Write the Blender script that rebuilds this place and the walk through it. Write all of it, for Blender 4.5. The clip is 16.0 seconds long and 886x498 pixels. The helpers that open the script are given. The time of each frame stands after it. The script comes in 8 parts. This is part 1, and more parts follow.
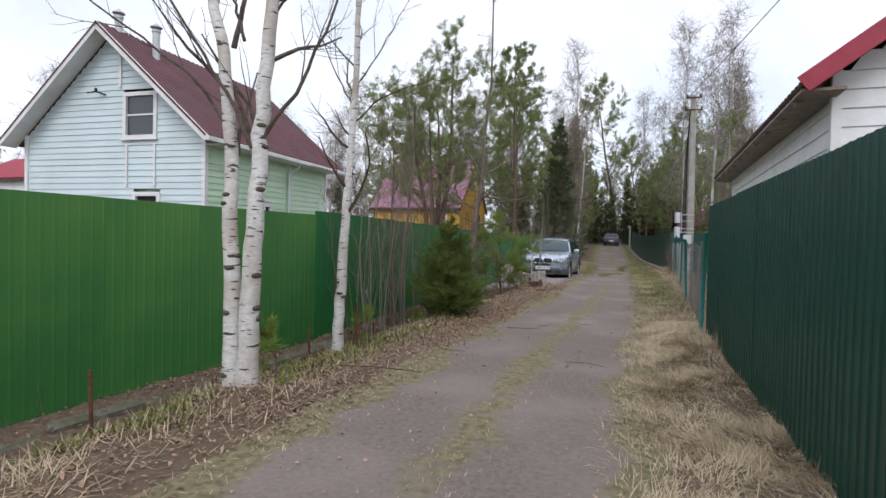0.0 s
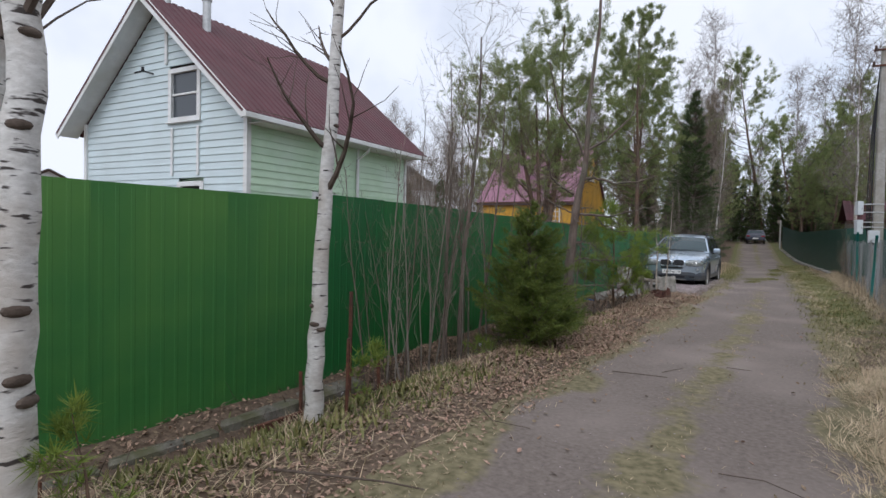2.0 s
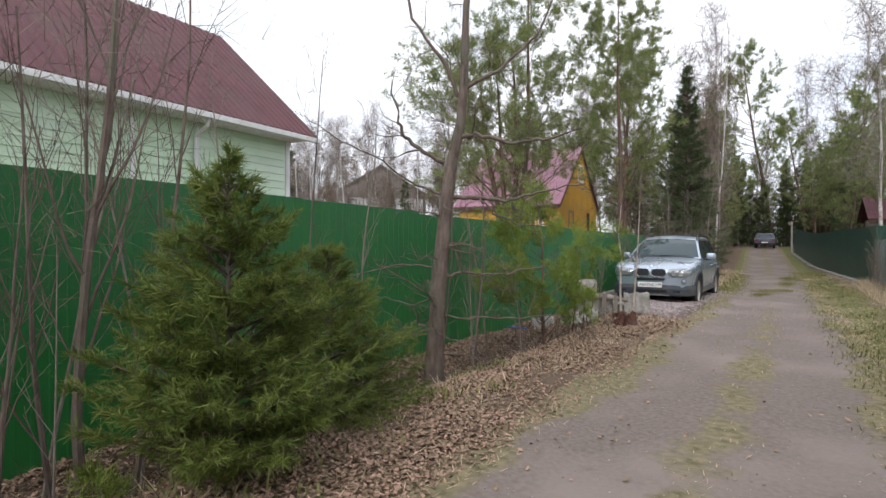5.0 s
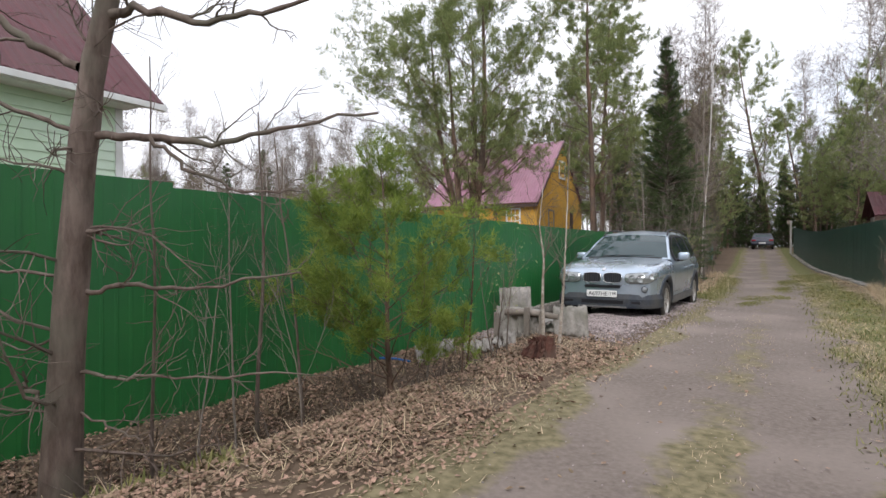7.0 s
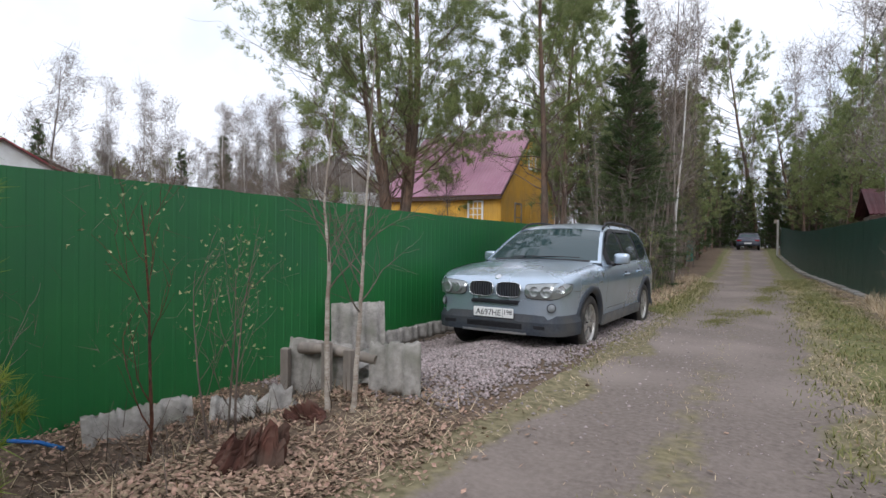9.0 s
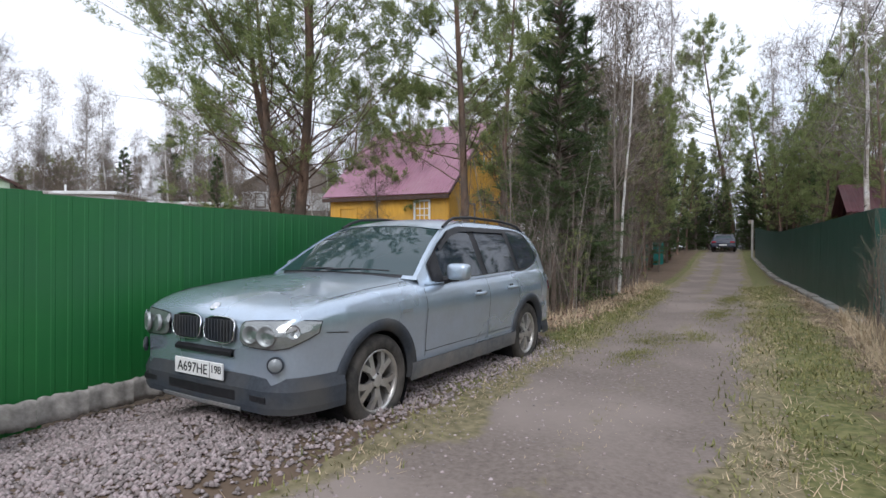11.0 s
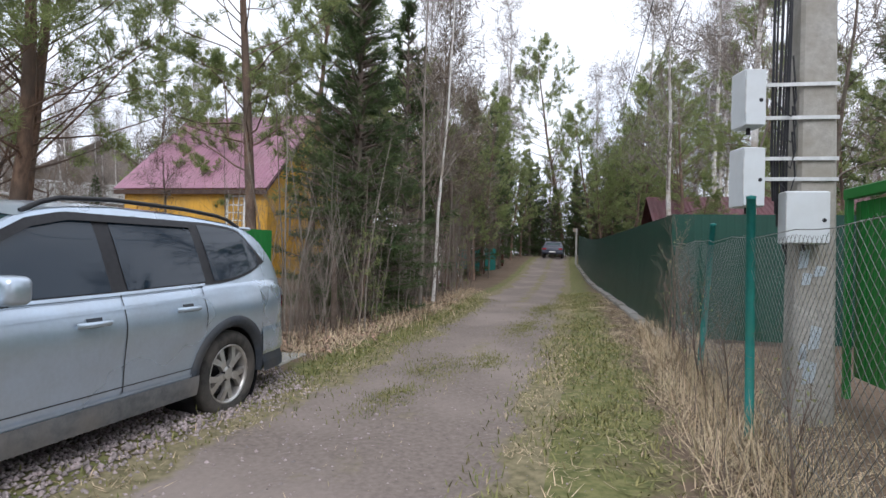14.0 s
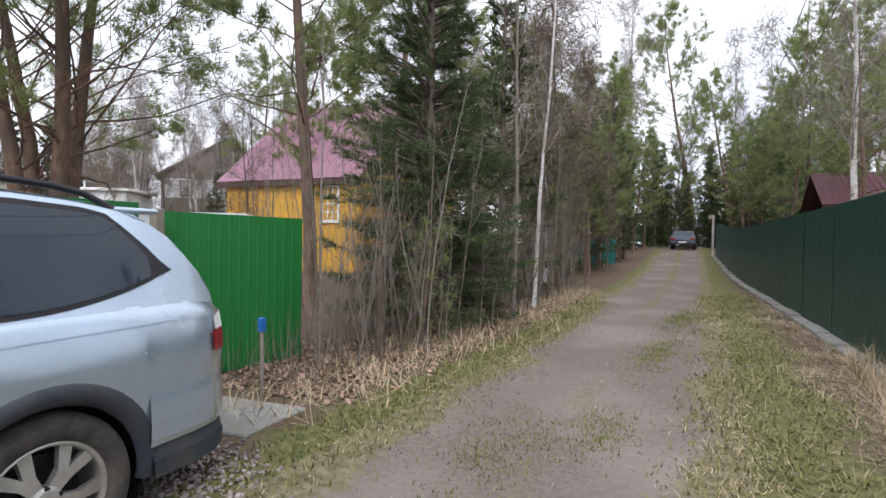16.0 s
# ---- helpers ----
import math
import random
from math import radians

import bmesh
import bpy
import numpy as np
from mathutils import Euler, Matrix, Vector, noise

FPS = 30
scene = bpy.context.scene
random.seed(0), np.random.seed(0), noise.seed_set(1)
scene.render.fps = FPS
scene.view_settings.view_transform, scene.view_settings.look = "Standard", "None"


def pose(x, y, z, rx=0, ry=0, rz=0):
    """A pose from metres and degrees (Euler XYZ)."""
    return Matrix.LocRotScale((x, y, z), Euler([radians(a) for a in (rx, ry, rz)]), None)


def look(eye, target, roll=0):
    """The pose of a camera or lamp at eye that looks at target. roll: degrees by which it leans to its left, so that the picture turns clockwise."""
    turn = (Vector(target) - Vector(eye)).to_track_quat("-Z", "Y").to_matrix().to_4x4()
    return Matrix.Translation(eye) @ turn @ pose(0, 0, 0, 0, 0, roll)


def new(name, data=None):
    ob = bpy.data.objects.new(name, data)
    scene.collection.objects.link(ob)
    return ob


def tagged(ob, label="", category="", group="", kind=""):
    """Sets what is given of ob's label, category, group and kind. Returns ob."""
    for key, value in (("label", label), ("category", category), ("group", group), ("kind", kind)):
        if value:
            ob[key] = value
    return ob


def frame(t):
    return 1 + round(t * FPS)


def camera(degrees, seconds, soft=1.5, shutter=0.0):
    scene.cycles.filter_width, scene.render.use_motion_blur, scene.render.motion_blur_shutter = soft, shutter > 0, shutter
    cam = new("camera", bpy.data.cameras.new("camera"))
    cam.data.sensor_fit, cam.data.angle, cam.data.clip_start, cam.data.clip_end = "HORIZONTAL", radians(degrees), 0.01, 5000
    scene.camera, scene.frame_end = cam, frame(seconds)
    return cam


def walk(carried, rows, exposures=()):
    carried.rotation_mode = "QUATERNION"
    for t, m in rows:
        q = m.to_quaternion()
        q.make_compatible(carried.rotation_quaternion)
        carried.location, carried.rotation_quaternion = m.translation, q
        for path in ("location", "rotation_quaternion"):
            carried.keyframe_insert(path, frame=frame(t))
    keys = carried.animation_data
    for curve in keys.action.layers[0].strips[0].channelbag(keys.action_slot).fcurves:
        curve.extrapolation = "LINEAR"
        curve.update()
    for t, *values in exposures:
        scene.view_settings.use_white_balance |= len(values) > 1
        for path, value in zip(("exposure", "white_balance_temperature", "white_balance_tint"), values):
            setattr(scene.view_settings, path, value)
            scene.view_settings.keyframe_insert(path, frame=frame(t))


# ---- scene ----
cam = camera(77.4, 16.0)
PATH = [
    (0, (0.709, 1.842, 1.507), (-0.039, 3.696, 1.468), 1.2),
    (0.5, (0.514, 2.567, 1.495), (-0.44, 4.324, 1.447), 1.1),
    (1, (0.328, 3.349, 1.496), (-0.773, 5.018, 1.441), 1.0),
    (1.5, (0.204, 4.092, 1.501), (-0.909, 5.752, 1.442), 1.1),
    (2, (0.076, 4.852, 1.502), (-1.048, 6.506, 1.443), 1.2),
    (2.5, (0.005, 5.706, 1.497), (-1.125, 7.356, 1.441), 1.1),
    (3, (-0.044, 6.511, 1.498), (-1.178, 8.157, 1.443), 1.1),
    (3.5, (-0.048, 7.246, 1.51), (-1.179, 8.894, 1.458), 1.1),
    (6, (-0.317, 11.242, 1.312), (-1.474, 12.873, 1.307), -0.3),
    (6.5, (-0.301, 12.132, 1.302), (-1.453, 13.767, 1.296), -0.2),
    (7, (-0.315, 13.038, 1.281), (-1.464, 14.675, 1.276), -0.2),
    (7.5, (-0.36, 13.958, 1.273), (-1.501, 15.601, 1.268), -0.1),
    (8, (-0.382, 14.89, 1.269), (-1.526, 16.53, 1.255), 0.2),
    (8.5, (-0.386, 15.803, 1.277), (-1.512, 17.455, 1.257), 0.5),
    (9, (-0.392, 16.691, 1.287), (-1.516, 18.345, 1.266), 0.7),
    (11.5, (0.01, 20.848, 1.34), (-1.066, 22.534, 1.332), 0.4),
    (12, (0.099, 21.438, 1.361), (-0.968, 23.13, 1.354), 0.5),
    (12.5, (0.223, 21.842, 1.392), (-0.812, 23.553, 1.395), 0.7),
    (13, (0.273, 21.998, 1.391), (-0.634, 23.78, 1.415), 1.3),
    (13.5, (0.293, 22.115, 1.379), (-0.429, 23.98, 1.413), 1.4),
    (14, (0.19, 22.412, 1.336), (-0.424, 24.316, 1.348), 1.3),
    (14.5, (0.029, 22.875, 1.356), (-0.58, 24.78, 1.342), 1.2),
    (15, (-0.102, 23.493, 1.363), (-0.855, 25.346, 1.342), 0.9),
    (15.5, (-0.208, 24.261, 1.381), (-1.116, 26.042, 1.353), 1.0),
    (16, (-0.37, 25.002, 1.38), (-1.363, 26.739, 1.352), 0.9),
]
walk(cam, [(t, look(eye, target, roll)) for t, eye, target, roll in PATH],
     exposures=[(0.0, 0.06, 6000, 12), (1.0, -0.20, 5900, 12), (1.5, -0.22, 5900, 12), (2.5, 0.0, 5950, 12), (3.5, 0.18, 6050, 12), (6.0, 0.36, 6300, 13), (7.0, 0.34, 6300, 13), (8.5, 0.24, 6100, 12), (9.0, 0.16, 6000, 12), (11.5, 0.24, 5950, 12), (13.5, 0.34, 5950, 12), (16.0, 0.54, 6050, 12)])

# ---- light: an overcast spring day ----
world = bpy.data.worlds.new("overcast_sky")
scene.world = world
world.use_nodes = True
wn, wl = world.node_tree.nodes, world.node_tree.links
wn.clear()
w_out = wn.new("ShaderNodeOutputWorld")
w_bg = wn.new("ShaderNodeBackground")
w_sky = wn.new("ShaderNodeTexSky")
w_sky.sky_type = "NISHITA"
w_sky.sun_disc = False
w_sky.sun_elevation = radians(38)
w_sky.sun_rotation = radians(205)
w_scale = wn.new("ShaderNodeMix")
w_scale.data_type, w_scale.blend_type = "RGBA", "MULTIPLY"
w_scale.inputs[0].default_value = 1.0
w_scale.inputs[7].default_value = (0.12, 0.12, 0.12, 1)
w_noise = wn.new("ShaderNodeTexNoise")
w_noise.inputs["Scale"].default_value = 2.2
w_noise.inputs["Detail"].default_value = 5
w_noise.inputs["Roughness"].default_value = 0.55
w_ramp = wn.new("ShaderNodeValToRGB")
w_ramp.color_ramp.elements[0].position = 0.30
w_ramp.color_ramp.elements[0].color = (0.60, 0.60, 0.60, 1)
w_ramp.color_ramp.elements[1].position = 0.52
w_ramp.color_ramp.elements[1].color = (1, 1, 1, 1)
w_mix = wn.new("ShaderNodeMix")
w_mix.data_type = "RGBA"
w_mix.inputs[7].default_value = (1.05, 1.06, 1.09, 1)
wl.new(w_sky.outputs[0], w_scale.inputs[6])
wl.new(w_noise.outputs[0], w_ramp.inputs[0])
wl.new(w_ramp.outputs[0], w_mix.inputs[0])
wl.new(w_scale.outputs[2], w_mix.inputs[6])
wl.new(w_mix.outputs[2], w_bg.inputs[0])
w_bg.inputs[1].default_value = 1.0
wl.new(w_bg.outputs[0], w_out.inputs[0])

sun = new("sun", bpy.data.lights.new("sun", "SUN"))
sun.data.energy, sun.data.angle, sun.data.color = 1.35, radians(30), (1.0, 0.96, 0.91)
sun.matrix_world = look((6, -14, 20), (0, 6, 0))


# ---- materials ----
def shader(name, c1, c2, scale=8.0, rough=0.8, bump=0.2, metal=0.0, stretch=(1, 1, 1), c3=None, big=0.7, spec=0.3, vary=0.0, island=0.0, dist=0.02, leaf=0.0):
    """A surface of two colours mixed by fine grain, with a third in broad stains, and fine relief."""
    m = bpy.data.materials.new(name)
    m.use_nodes = True
    n, l = m.node_tree.nodes, m.node_tree.links
    b = n["Principled BSDF"]
    b.inputs["Metallic"].default_value = metal
    b.inputs["Specular IOR Level"].default_value = spec
    co = n.new("ShaderNodeTexCoord")
    mp = n.new("ShaderNodeMapping")
    mp.inputs["Scale"].default_value = stretch
    l.new(co.outputs["Object"], mp.inputs[0])
    n1 = n.new("ShaderNodeTexNoise")
    n1.inputs["Scale"].default_value = scale
    n1.inputs["Detail"].default_value = 6
    n1.inputs["Roughness"].default_value = 0.65
    l.new(mp.outputs[0], n1.inputs["Vector"])
    r1 = n.new("ShaderNodeValToRGB")
    r1.color_ramp.elements[0].position, r1.color_ramp.elements[1].position = 0.33, 0.67
    r1.color_ramp.elements[0].color, r1.color_ramp.elements[1].color = (*c1, 1), (*c2, 1)
    l.new(n1.outputs[0], r1.inputs[0])
    col = r1.outputs[0]
    n2 = n.new("ShaderNodeTexNoise")
    n2.inputs["Scale"].default_value = big
    n2.inputs["Detail"].default_value = 4
    l.new(co.outputs["Object"], n2.inputs["Vector"])
    if c3:
        r2 = n.new("ShaderNodeValToRGB")
        r2.color_ramp.elements[0].position, r2.color_ramp.elements[1].position = 0.45, 0.68
        r2.color_ramp.elements[0].color, r2.color_ramp.elements[1].color = (0, 0, 0, 1), (1, 1, 1, 1)
        l.new(n2.outputs[0], r2.inputs[0])
        mx = n.new("ShaderNodeMix")
        mx.data_type = "RGBA"
        l.new(r2.outputs[0], mx.inputs[0])
        l.new(col, mx.inputs[6])
        mx.inputs[7].default_value = (*c3, 1)
        col = mx.outputs[2]
    if vary or island:
        hs = n.new("ShaderNodeHueSaturation")
        src = n.new("ShaderNodeNewGeometry").outputs["Random Per Island"] if island else n.new("ShaderNodeObjectInfo").outputs["Random"]
        k = island or vary
        mr = n.new("ShaderNodeMapRange")
        mr.inputs["To Min"].default_value, mr.inputs["To Max"].default_value = 1 - k, 1 + k
        l.new(src, mr.inputs["Value"])
        l.new(mr.outputs[0], hs.inputs["Value"])
        mh = n.new("ShaderNodeMapRange")
        mh.inputs["To Min"].default_value, mh.inputs["To Max"].default_value = 0.5 + k * 0.05, 0.5 - k * 0.05
        l.new(src, mh.inputs["Value"])
        l.new(mh.outputs[0], hs.inputs["Hue"])
        l.new(col, hs.inputs["Color"])
        col = hs.outputs[0]
    l.new(col, b.inputs["Base Color"])
    rr = n.new("ShaderNodeMapRange")
    rr.inputs["To Min"].default_value, rr.inputs["To Max"].default_value = max(0.02, rough - 0.12), min(1, rough + 0.12)
    l.new(n2.outputs[0], rr.inputs["Value"])
    l.new(rr.outputs[0], b.inputs["Roughness"])
    if bump:
        bp = n.new("ShaderNodeBump")
        bp.inputs["Strength"].default_value = bump
        bp.inputs["Distance"].default_value = dist
        l.new(n1.outputs[0], bp.inputs["Height"])
        l.new(bp.outputs[0], b.inputs["Normal"])
    if leaf:
        tr = n.new("ShaderNodeBsdfTranslucent")
        l.new(col, tr.inputs["Color"])
        ms = n.new("ShaderNodeMixShader")
        ms.inputs[0].default_value = leaf
        l.new(b.outputs[0], ms.inputs[1])
        l.new(tr.outputs[0], ms.inputs[2])
        l.new(ms.outputs[0], n["Material Output"].inputs["Surface"])
    return m


def glass(name, tint, rough=0.03):
    """Dark tinted car or window glass."""
    m = bpy.data.materials.new(name)
    m.use_nodes = True
    b = m.node_tree.nodes["Principled BSDF"]
    b.inputs["Base Color"].default_value = (*tint, 1)
    b.inputs["Roughness"].default_value = rough
    b.inputs["Specular IOR Level"].default_value = 0.55
    return m


def birch_bark():
    """White bark with dark level dashes and grey scars."""
    m = shader("birch_bark", (0.50, 0.48, 0.45), (0.74, 0.72, 0.69), 16, 0.75, 0.4, c3=(0.40, 0.34, 0.28), big=2.6, stretch=(1, 1, 2.5))
    n, l = m.node_tree.nodes, m.node_tree.links
    b = n["Principled BSDF"]
    old = b.inputs["Base Color"].links[0].from_socket
    co = n.new("ShaderNodeTexCoord")
    mp = n.new("ShaderNodeMapping")
    mp.inputs["Scale"].default_value = (7, 7, 34)
    l.new(co.outputs["Object"], mp.inputs[0])
    nz = n.new("ShaderNodeTexNoise")
    nz.inputs["Scale"].default_value, nz.inputs["Detail"].default_value = 1.0, 3
    l.new(mp.outputs[0], nz.inputs["Vector"])
    rp = n.new("ShaderNodeValToRGB")
    rp.color_ramp.elements[0].position, rp.color_ramp.elements[1].position = 0.605, 0.66
    rp.color_ramp.elements[0].color, rp.color_ramp.elements[1].color = (0, 0, 0, 1), (1, 1, 1, 1)
    l.new(nz.outputs[0], rp.inputs[0])
    mx = n.new("ShaderNodeMix")
    mx.data_type = "RGBA"
    l.new(rp.outputs[0], mx.inputs[0])
    l.new(old, mx.inputs[6])
    mx.inputs[7].default_value = (0.06, 0.05, 0.045, 1)
    l.new(mx.outputs[2], b.inputs["Base Color"])
    return m


def banded(name, attr, edge, soil, mid, patch):
    """The lane: two worn wheel tracks with a grassy strip between them and ragged edges."""
    m = shader(name, edge[0], edge[1], 24, 0.9, 0.22, c3=soil, big=0.55, spec=0.2)
    n, l = m.node_tree.nodes, m.node_tree.links
    b = n["Principled BSDF"]
    old = b.inputs["Base Color"].links[0].from_socket
    at = n.new("ShaderNodeAttribute")
    at.attribute_name = attr
    co = n.new("ShaderNodeTexCoord")
    nz = n.new("ShaderNodeTexNoise")
    nz.inputs["Scale"].default_value, nz.inputs["Detail"].default_value, nz.inputs["Roughness"].default_value = 1.6, 8, 0.7
    l.new(co.outputs["Object"], nz.inputs["Vector"])
    ad = n.new("ShaderNodeMath")
    ad.operation = "MULTIPLY_ADD"
    ad.inputs[1].default_value, ad.inputs[2].default_value = 2.2, -1.1
    l.new(nz.outputs[0], ad.inputs[0])
    sm = n.new("ShaderNodeMath")
    sm.operation = "ADD"
    l.new(at.outputs["Fac"], sm.inputs[0])
    l.new(ad.outputs[0], sm.inputs[1])
    rp = n.new("ShaderNodeValToRGB")
    rp.color_ramp.elements[0].position, rp.color_ramp.elements[1].position = 0.42, 0.80
    rp.color_ramp.elements[0].color, rp.color_ramp.elements[1].color = (0, 0, 0, 1), (1, 1, 1, 1)
    l.new(sm.outputs[0], rp.inputs[0])
    n3 = n.new("ShaderNodeTexNoise")
    n3.inputs["Scale"].default_value, n3.inputs["Detail"].default_value = 14, 8
    l.new(co.outputs["Object"], n3.inputs["Vector"])
    r3 = n.new("ShaderNodeValToRGB")
    r3.color_ramp.elements[0].position, r3.color_ramp.elements[1].position = 0.35, 0.65
    r3.color_ramp.elements[0].color, r3.color_ramp.elements[1].color = (*mid, 1), (*patch, 1)
    l.new(n3.outputs[0], r3.inputs[0])
    mx = n.new("ShaderNodeMix")
    mx.data_type = "RGBA"
    l.new(rp.outputs[0], mx.inputs[0])
    l.new(old, mx.inputs[6])
    l.new(r3.outputs[0], mx.inputs[7])
    l.new(mx.outputs[2], b.inputs["Base Color"])
    return m


M_ROAD = banded("worn_lane", "strip", ((0.140, 0.114, 0.098), (0.222, 0.184, 0.160)), (0.252, 0.210, 0.184), (0.125, 0.11, 0.06), (0.24, 0.205, 0.122))
M_SOIL = banded("verge_soil", "green", ((0.085, 0.058, 0.042), (0.20, 0.148, 0.105)), (0.125, 0.09, 0.062), (0.09, 0.10, 0.035), (0.19, 0.18, 0.075))
M_LITTER = shader("dry_leaves", (0.155, 0.100, 0.066), (0.415, 0.295, 0.205), 30, 0.85, 0.1, island=0.4)
M_STRAW = shader("dry_grass", (0.37, 0.285, 0.175), (0.58, 0.47, 0.315), 6, 0.8, 0.0, island=0.3)
M_GREEN = shader("fresh_grass", (0.125, 0.135, 0.042), (0.235, 0.222, 0.085), 6, 0.7, 0.0, island=0.35)
M_GRAVEL = shader("gravel_stone", (0.23, 0.185, 0.175), (0.36, 0.31, 0.30), 20, 0.85, 0.2, island=0.4)
M_FENCE_L = shader("light_green_sheet", (0.038, 0.158, 0.038), (0.050, 0.180, 0.041), 3, 0.42, 0.02, c3=(0.105, 0.245, 0.047), big=0.35, spec=0.45, vary=0.08)
M_FENCE_D = shader("green_sheet", (0.018, 0.142, 0.036), (0.023, 0.160, 0.040), 3, 0.40, 0.02, c3=(0.022, 0.12, 0.045), big=0.5, spec=0.45, vary=0.06)
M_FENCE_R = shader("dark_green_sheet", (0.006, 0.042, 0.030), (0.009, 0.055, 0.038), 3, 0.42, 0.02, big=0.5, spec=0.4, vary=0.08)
M_GATE = shader("bright_green_sheet", (0.014, 0.16, 0.028), (0.02, 0.18, 0.034), 3, 0.42, 0.02, big=0.5, spec=0.4, vary=0.05)
M_BIRCH = birch_bark()
M_PALEBARK = shader("young_birch_bark", (0.30, 0.25, 0.20), (0.55, 0.50, 0.44), 22, 0.8, 0.3, stretch=(1, 1, 2.5), c3=(0.20, 0.15, 0.11), big=4)
M_TWIG = shader("dark_twig", (0.060, 0.043, 0.032), (0.13, 0.10, 0.08), 14, 0.85, 0.2)
M_GREYTWIG = shader("grey_twig", (0.16, 0.135, 0.115), (0.27, 0.235, 0.20), 14, 0.85, 0.2)
M_ALDER = shader("alder_bark", (0.085, 0.06, 0.048), (0.20, 0.155, 0.13), 16, 0.85, 0.5, stretch=(1, 1, 0.3), c3=(0.14, 0.13, 0.10), big=3)
M_PINE = shader("pine_bark", (0.095, 0.062, 0.046), (0.23, 0.15, 0.105), 10, 0.85, 0.6, stretch=(1, 1, 0.35), c3=(0.115, 0.09, 0.075), big=1.2)
M_NEEDLE = shader("pine_needles", (0.165, 0.215, 0.078), (0.32, 0.36, 0.15), 2.0, 0.55, 0.0, island=0.3, big=0.4, leaf=0.5)
M_SPRUCE = shader("spruce_needles", (0.09, 0.13, 0.028), (0.20, 0.25, 0.058), 3.0, 0.55, 0.0, island=0.35, leaf=0.3)
M_DARKSPRUCE = shader("dark_spruce_needles", (0.045, 0.075, 0.030), (0.11, 0.15, 0.058), 2.0, 0.6, 0.0, island=0.35, leaf=0.35)
M_YOUNG = shader("young_pine_needles", (0.14, 0.205, 0.036), (0.28, 0.35, 0.072), 4.0, 0.55, 0.0, island=0.3, leaf=0.35)
M_BUD = shader("small_buds", (0.20, 0.22, 0.09), (0.33, 0.33, 0.18), 5.0, 0.7, 0.0, island=0.25)
M_SIDING = shader("mint_siding", (0.56, 0.66, 0.68), (0.62, 0.71, 0.73), 2.0, 0.55, 0.05, c3=(0.54, 0.62, 0.63), big=0.8, stretch=(1, 1, 6), vary=0.04)
M_SIDING2 = shader("fresh_green_siding", (0.50, 0.66, 0.47), (0.57, 0.72, 0.54), 2.0, 0.55, 0.05, c3=(0.62, 0.74, 0.61), big=0.6, vary=0.05)
M_WHITE = shader("white_paint", (0.68, 0.69, 0.69), (0.78, 0.79, 0.78), 5, 0.55, 0.08, c3=(0.62, 0.62, 0.59), big=1.5)
M_MAROON = shader("maroon_roof", (0.085, 0.030, 0.036), (0.12, 0.045, 0.052), 1.5, 0.62, 0.1, c3=(0.105, 0.055, 0.058), big=0.5)
M_MAUVE = shader("mauve_roof", (0.275, 0.135, 0.185), (0.34, 0.18, 0.235), 1.2, 0.5, 0.05, c3=(0.33, 0.19, 0.23), big=0.4)
M_RED = shader("red_fascia", (0.27, 0.028, 0.05), (0.34, 0.04, 0.062), 4, 0.45, 0.05)
M_YELLOW = shader("yellow_planks", (0.55, 0.29, 0.035), (0.70, 0.40, 0.06), 3, 0.7, 0.15, stretch=(6, 6, 0.6), c3=(0.50, 0.30, 0.07), big=0.7)
M_BROWN = shader("dark_brown_wood", (0.05, 0.03, 0.025), (0.10, 0.065, 0.05), 6, 0.75, 0.2)
M_GREYWOOD = shader("weathered_wood", (0.17, 0.15, 0.13), (0.32, 0.28, 0.24), 7, 0.85, 0.3, stretch=(1, 1, 0.25), c3=(0.22, 0.18, 0.14), big=1.5)
M_RUST = shader("rusty_iron", (0.075, 0.03, 0.02), (0.17, 0.075, 0.045), 25, 0.85, 0.4, c3=(0.06, 0.04, 0.035), big=3)
M_CONCRETE = shader("concrete", (0.27, 0.26, 0.24), (0.39, 0.375, 0.345), 18, 0.85, 0.3, c3=(0.24, 0.22, 0.18), big=1.8)
M_ASBESTOS = shader("grey_slate_sheet", (0.23, 0.215, 0.195), (0.42, 0.395, 0.36), 14, 0.9, 0.3, c3=(0.19, 0.19, 0.15), big=2.5)
M_STUMP = shader("rotten_wood", (0.045, 0.02, 0.015), (0.14, 0.062, 0.045), 12, 0.9, 0.9, stretch=(1, 1, 0.3), c3=(0.12, 0.085, 0.065), big=5)
M_BOX = shader("grey_white_steel", (0.50, 0.53, 0.55), (0.58, 0.61, 0.63), 3, 0.45, 0.03, c3=(0.48, 0.49, 0.49), big=2)
M_STRAP = shader("pale_steel_strap", (0.42, 0.43, 0.43), (0.58, 0.59, 0.59), 12, 0.5, 0.1, metal=0.4)
M_CABLE = shader("black_cable", (0.012, 0.012, 0.014), (0.03, 0.03, 0.034), 30, 0.55, 0.05)
M_TURQ = shader("turquoise_paint", (0.012, 0.13, 0.125), (0.022, 0.19, 0.165), 14, 0.55, 0.15, c3=(0.03, 0.17, 0.13), big=4)
M_WIRE = shader("galvanised_wire", (0.15, 0.155, 0.15), (0.27, 0.275, 0.27), 30, 0.5, 0.05, metal=0.5)
M_BLUE = shader("blue_plastic", (0.02, 0.10, 0.34), (0.04, 0.17, 0.45), 10, 0.5, 0.05)
M_PALEBLUE = shader("pale_blue_drip", (0.33, 0.385, 0.44), (0.43, 0.47, 0.51), 10, 0.8, 0.2)
M_BAG = shader("white_plastic", (0.66, 0.67, 0.68), (0.80, 0.81, 0.82), 12, 0.4, 0.3)
M_PANE = glass("window_pane", (0.06, 0.07, 0.08))
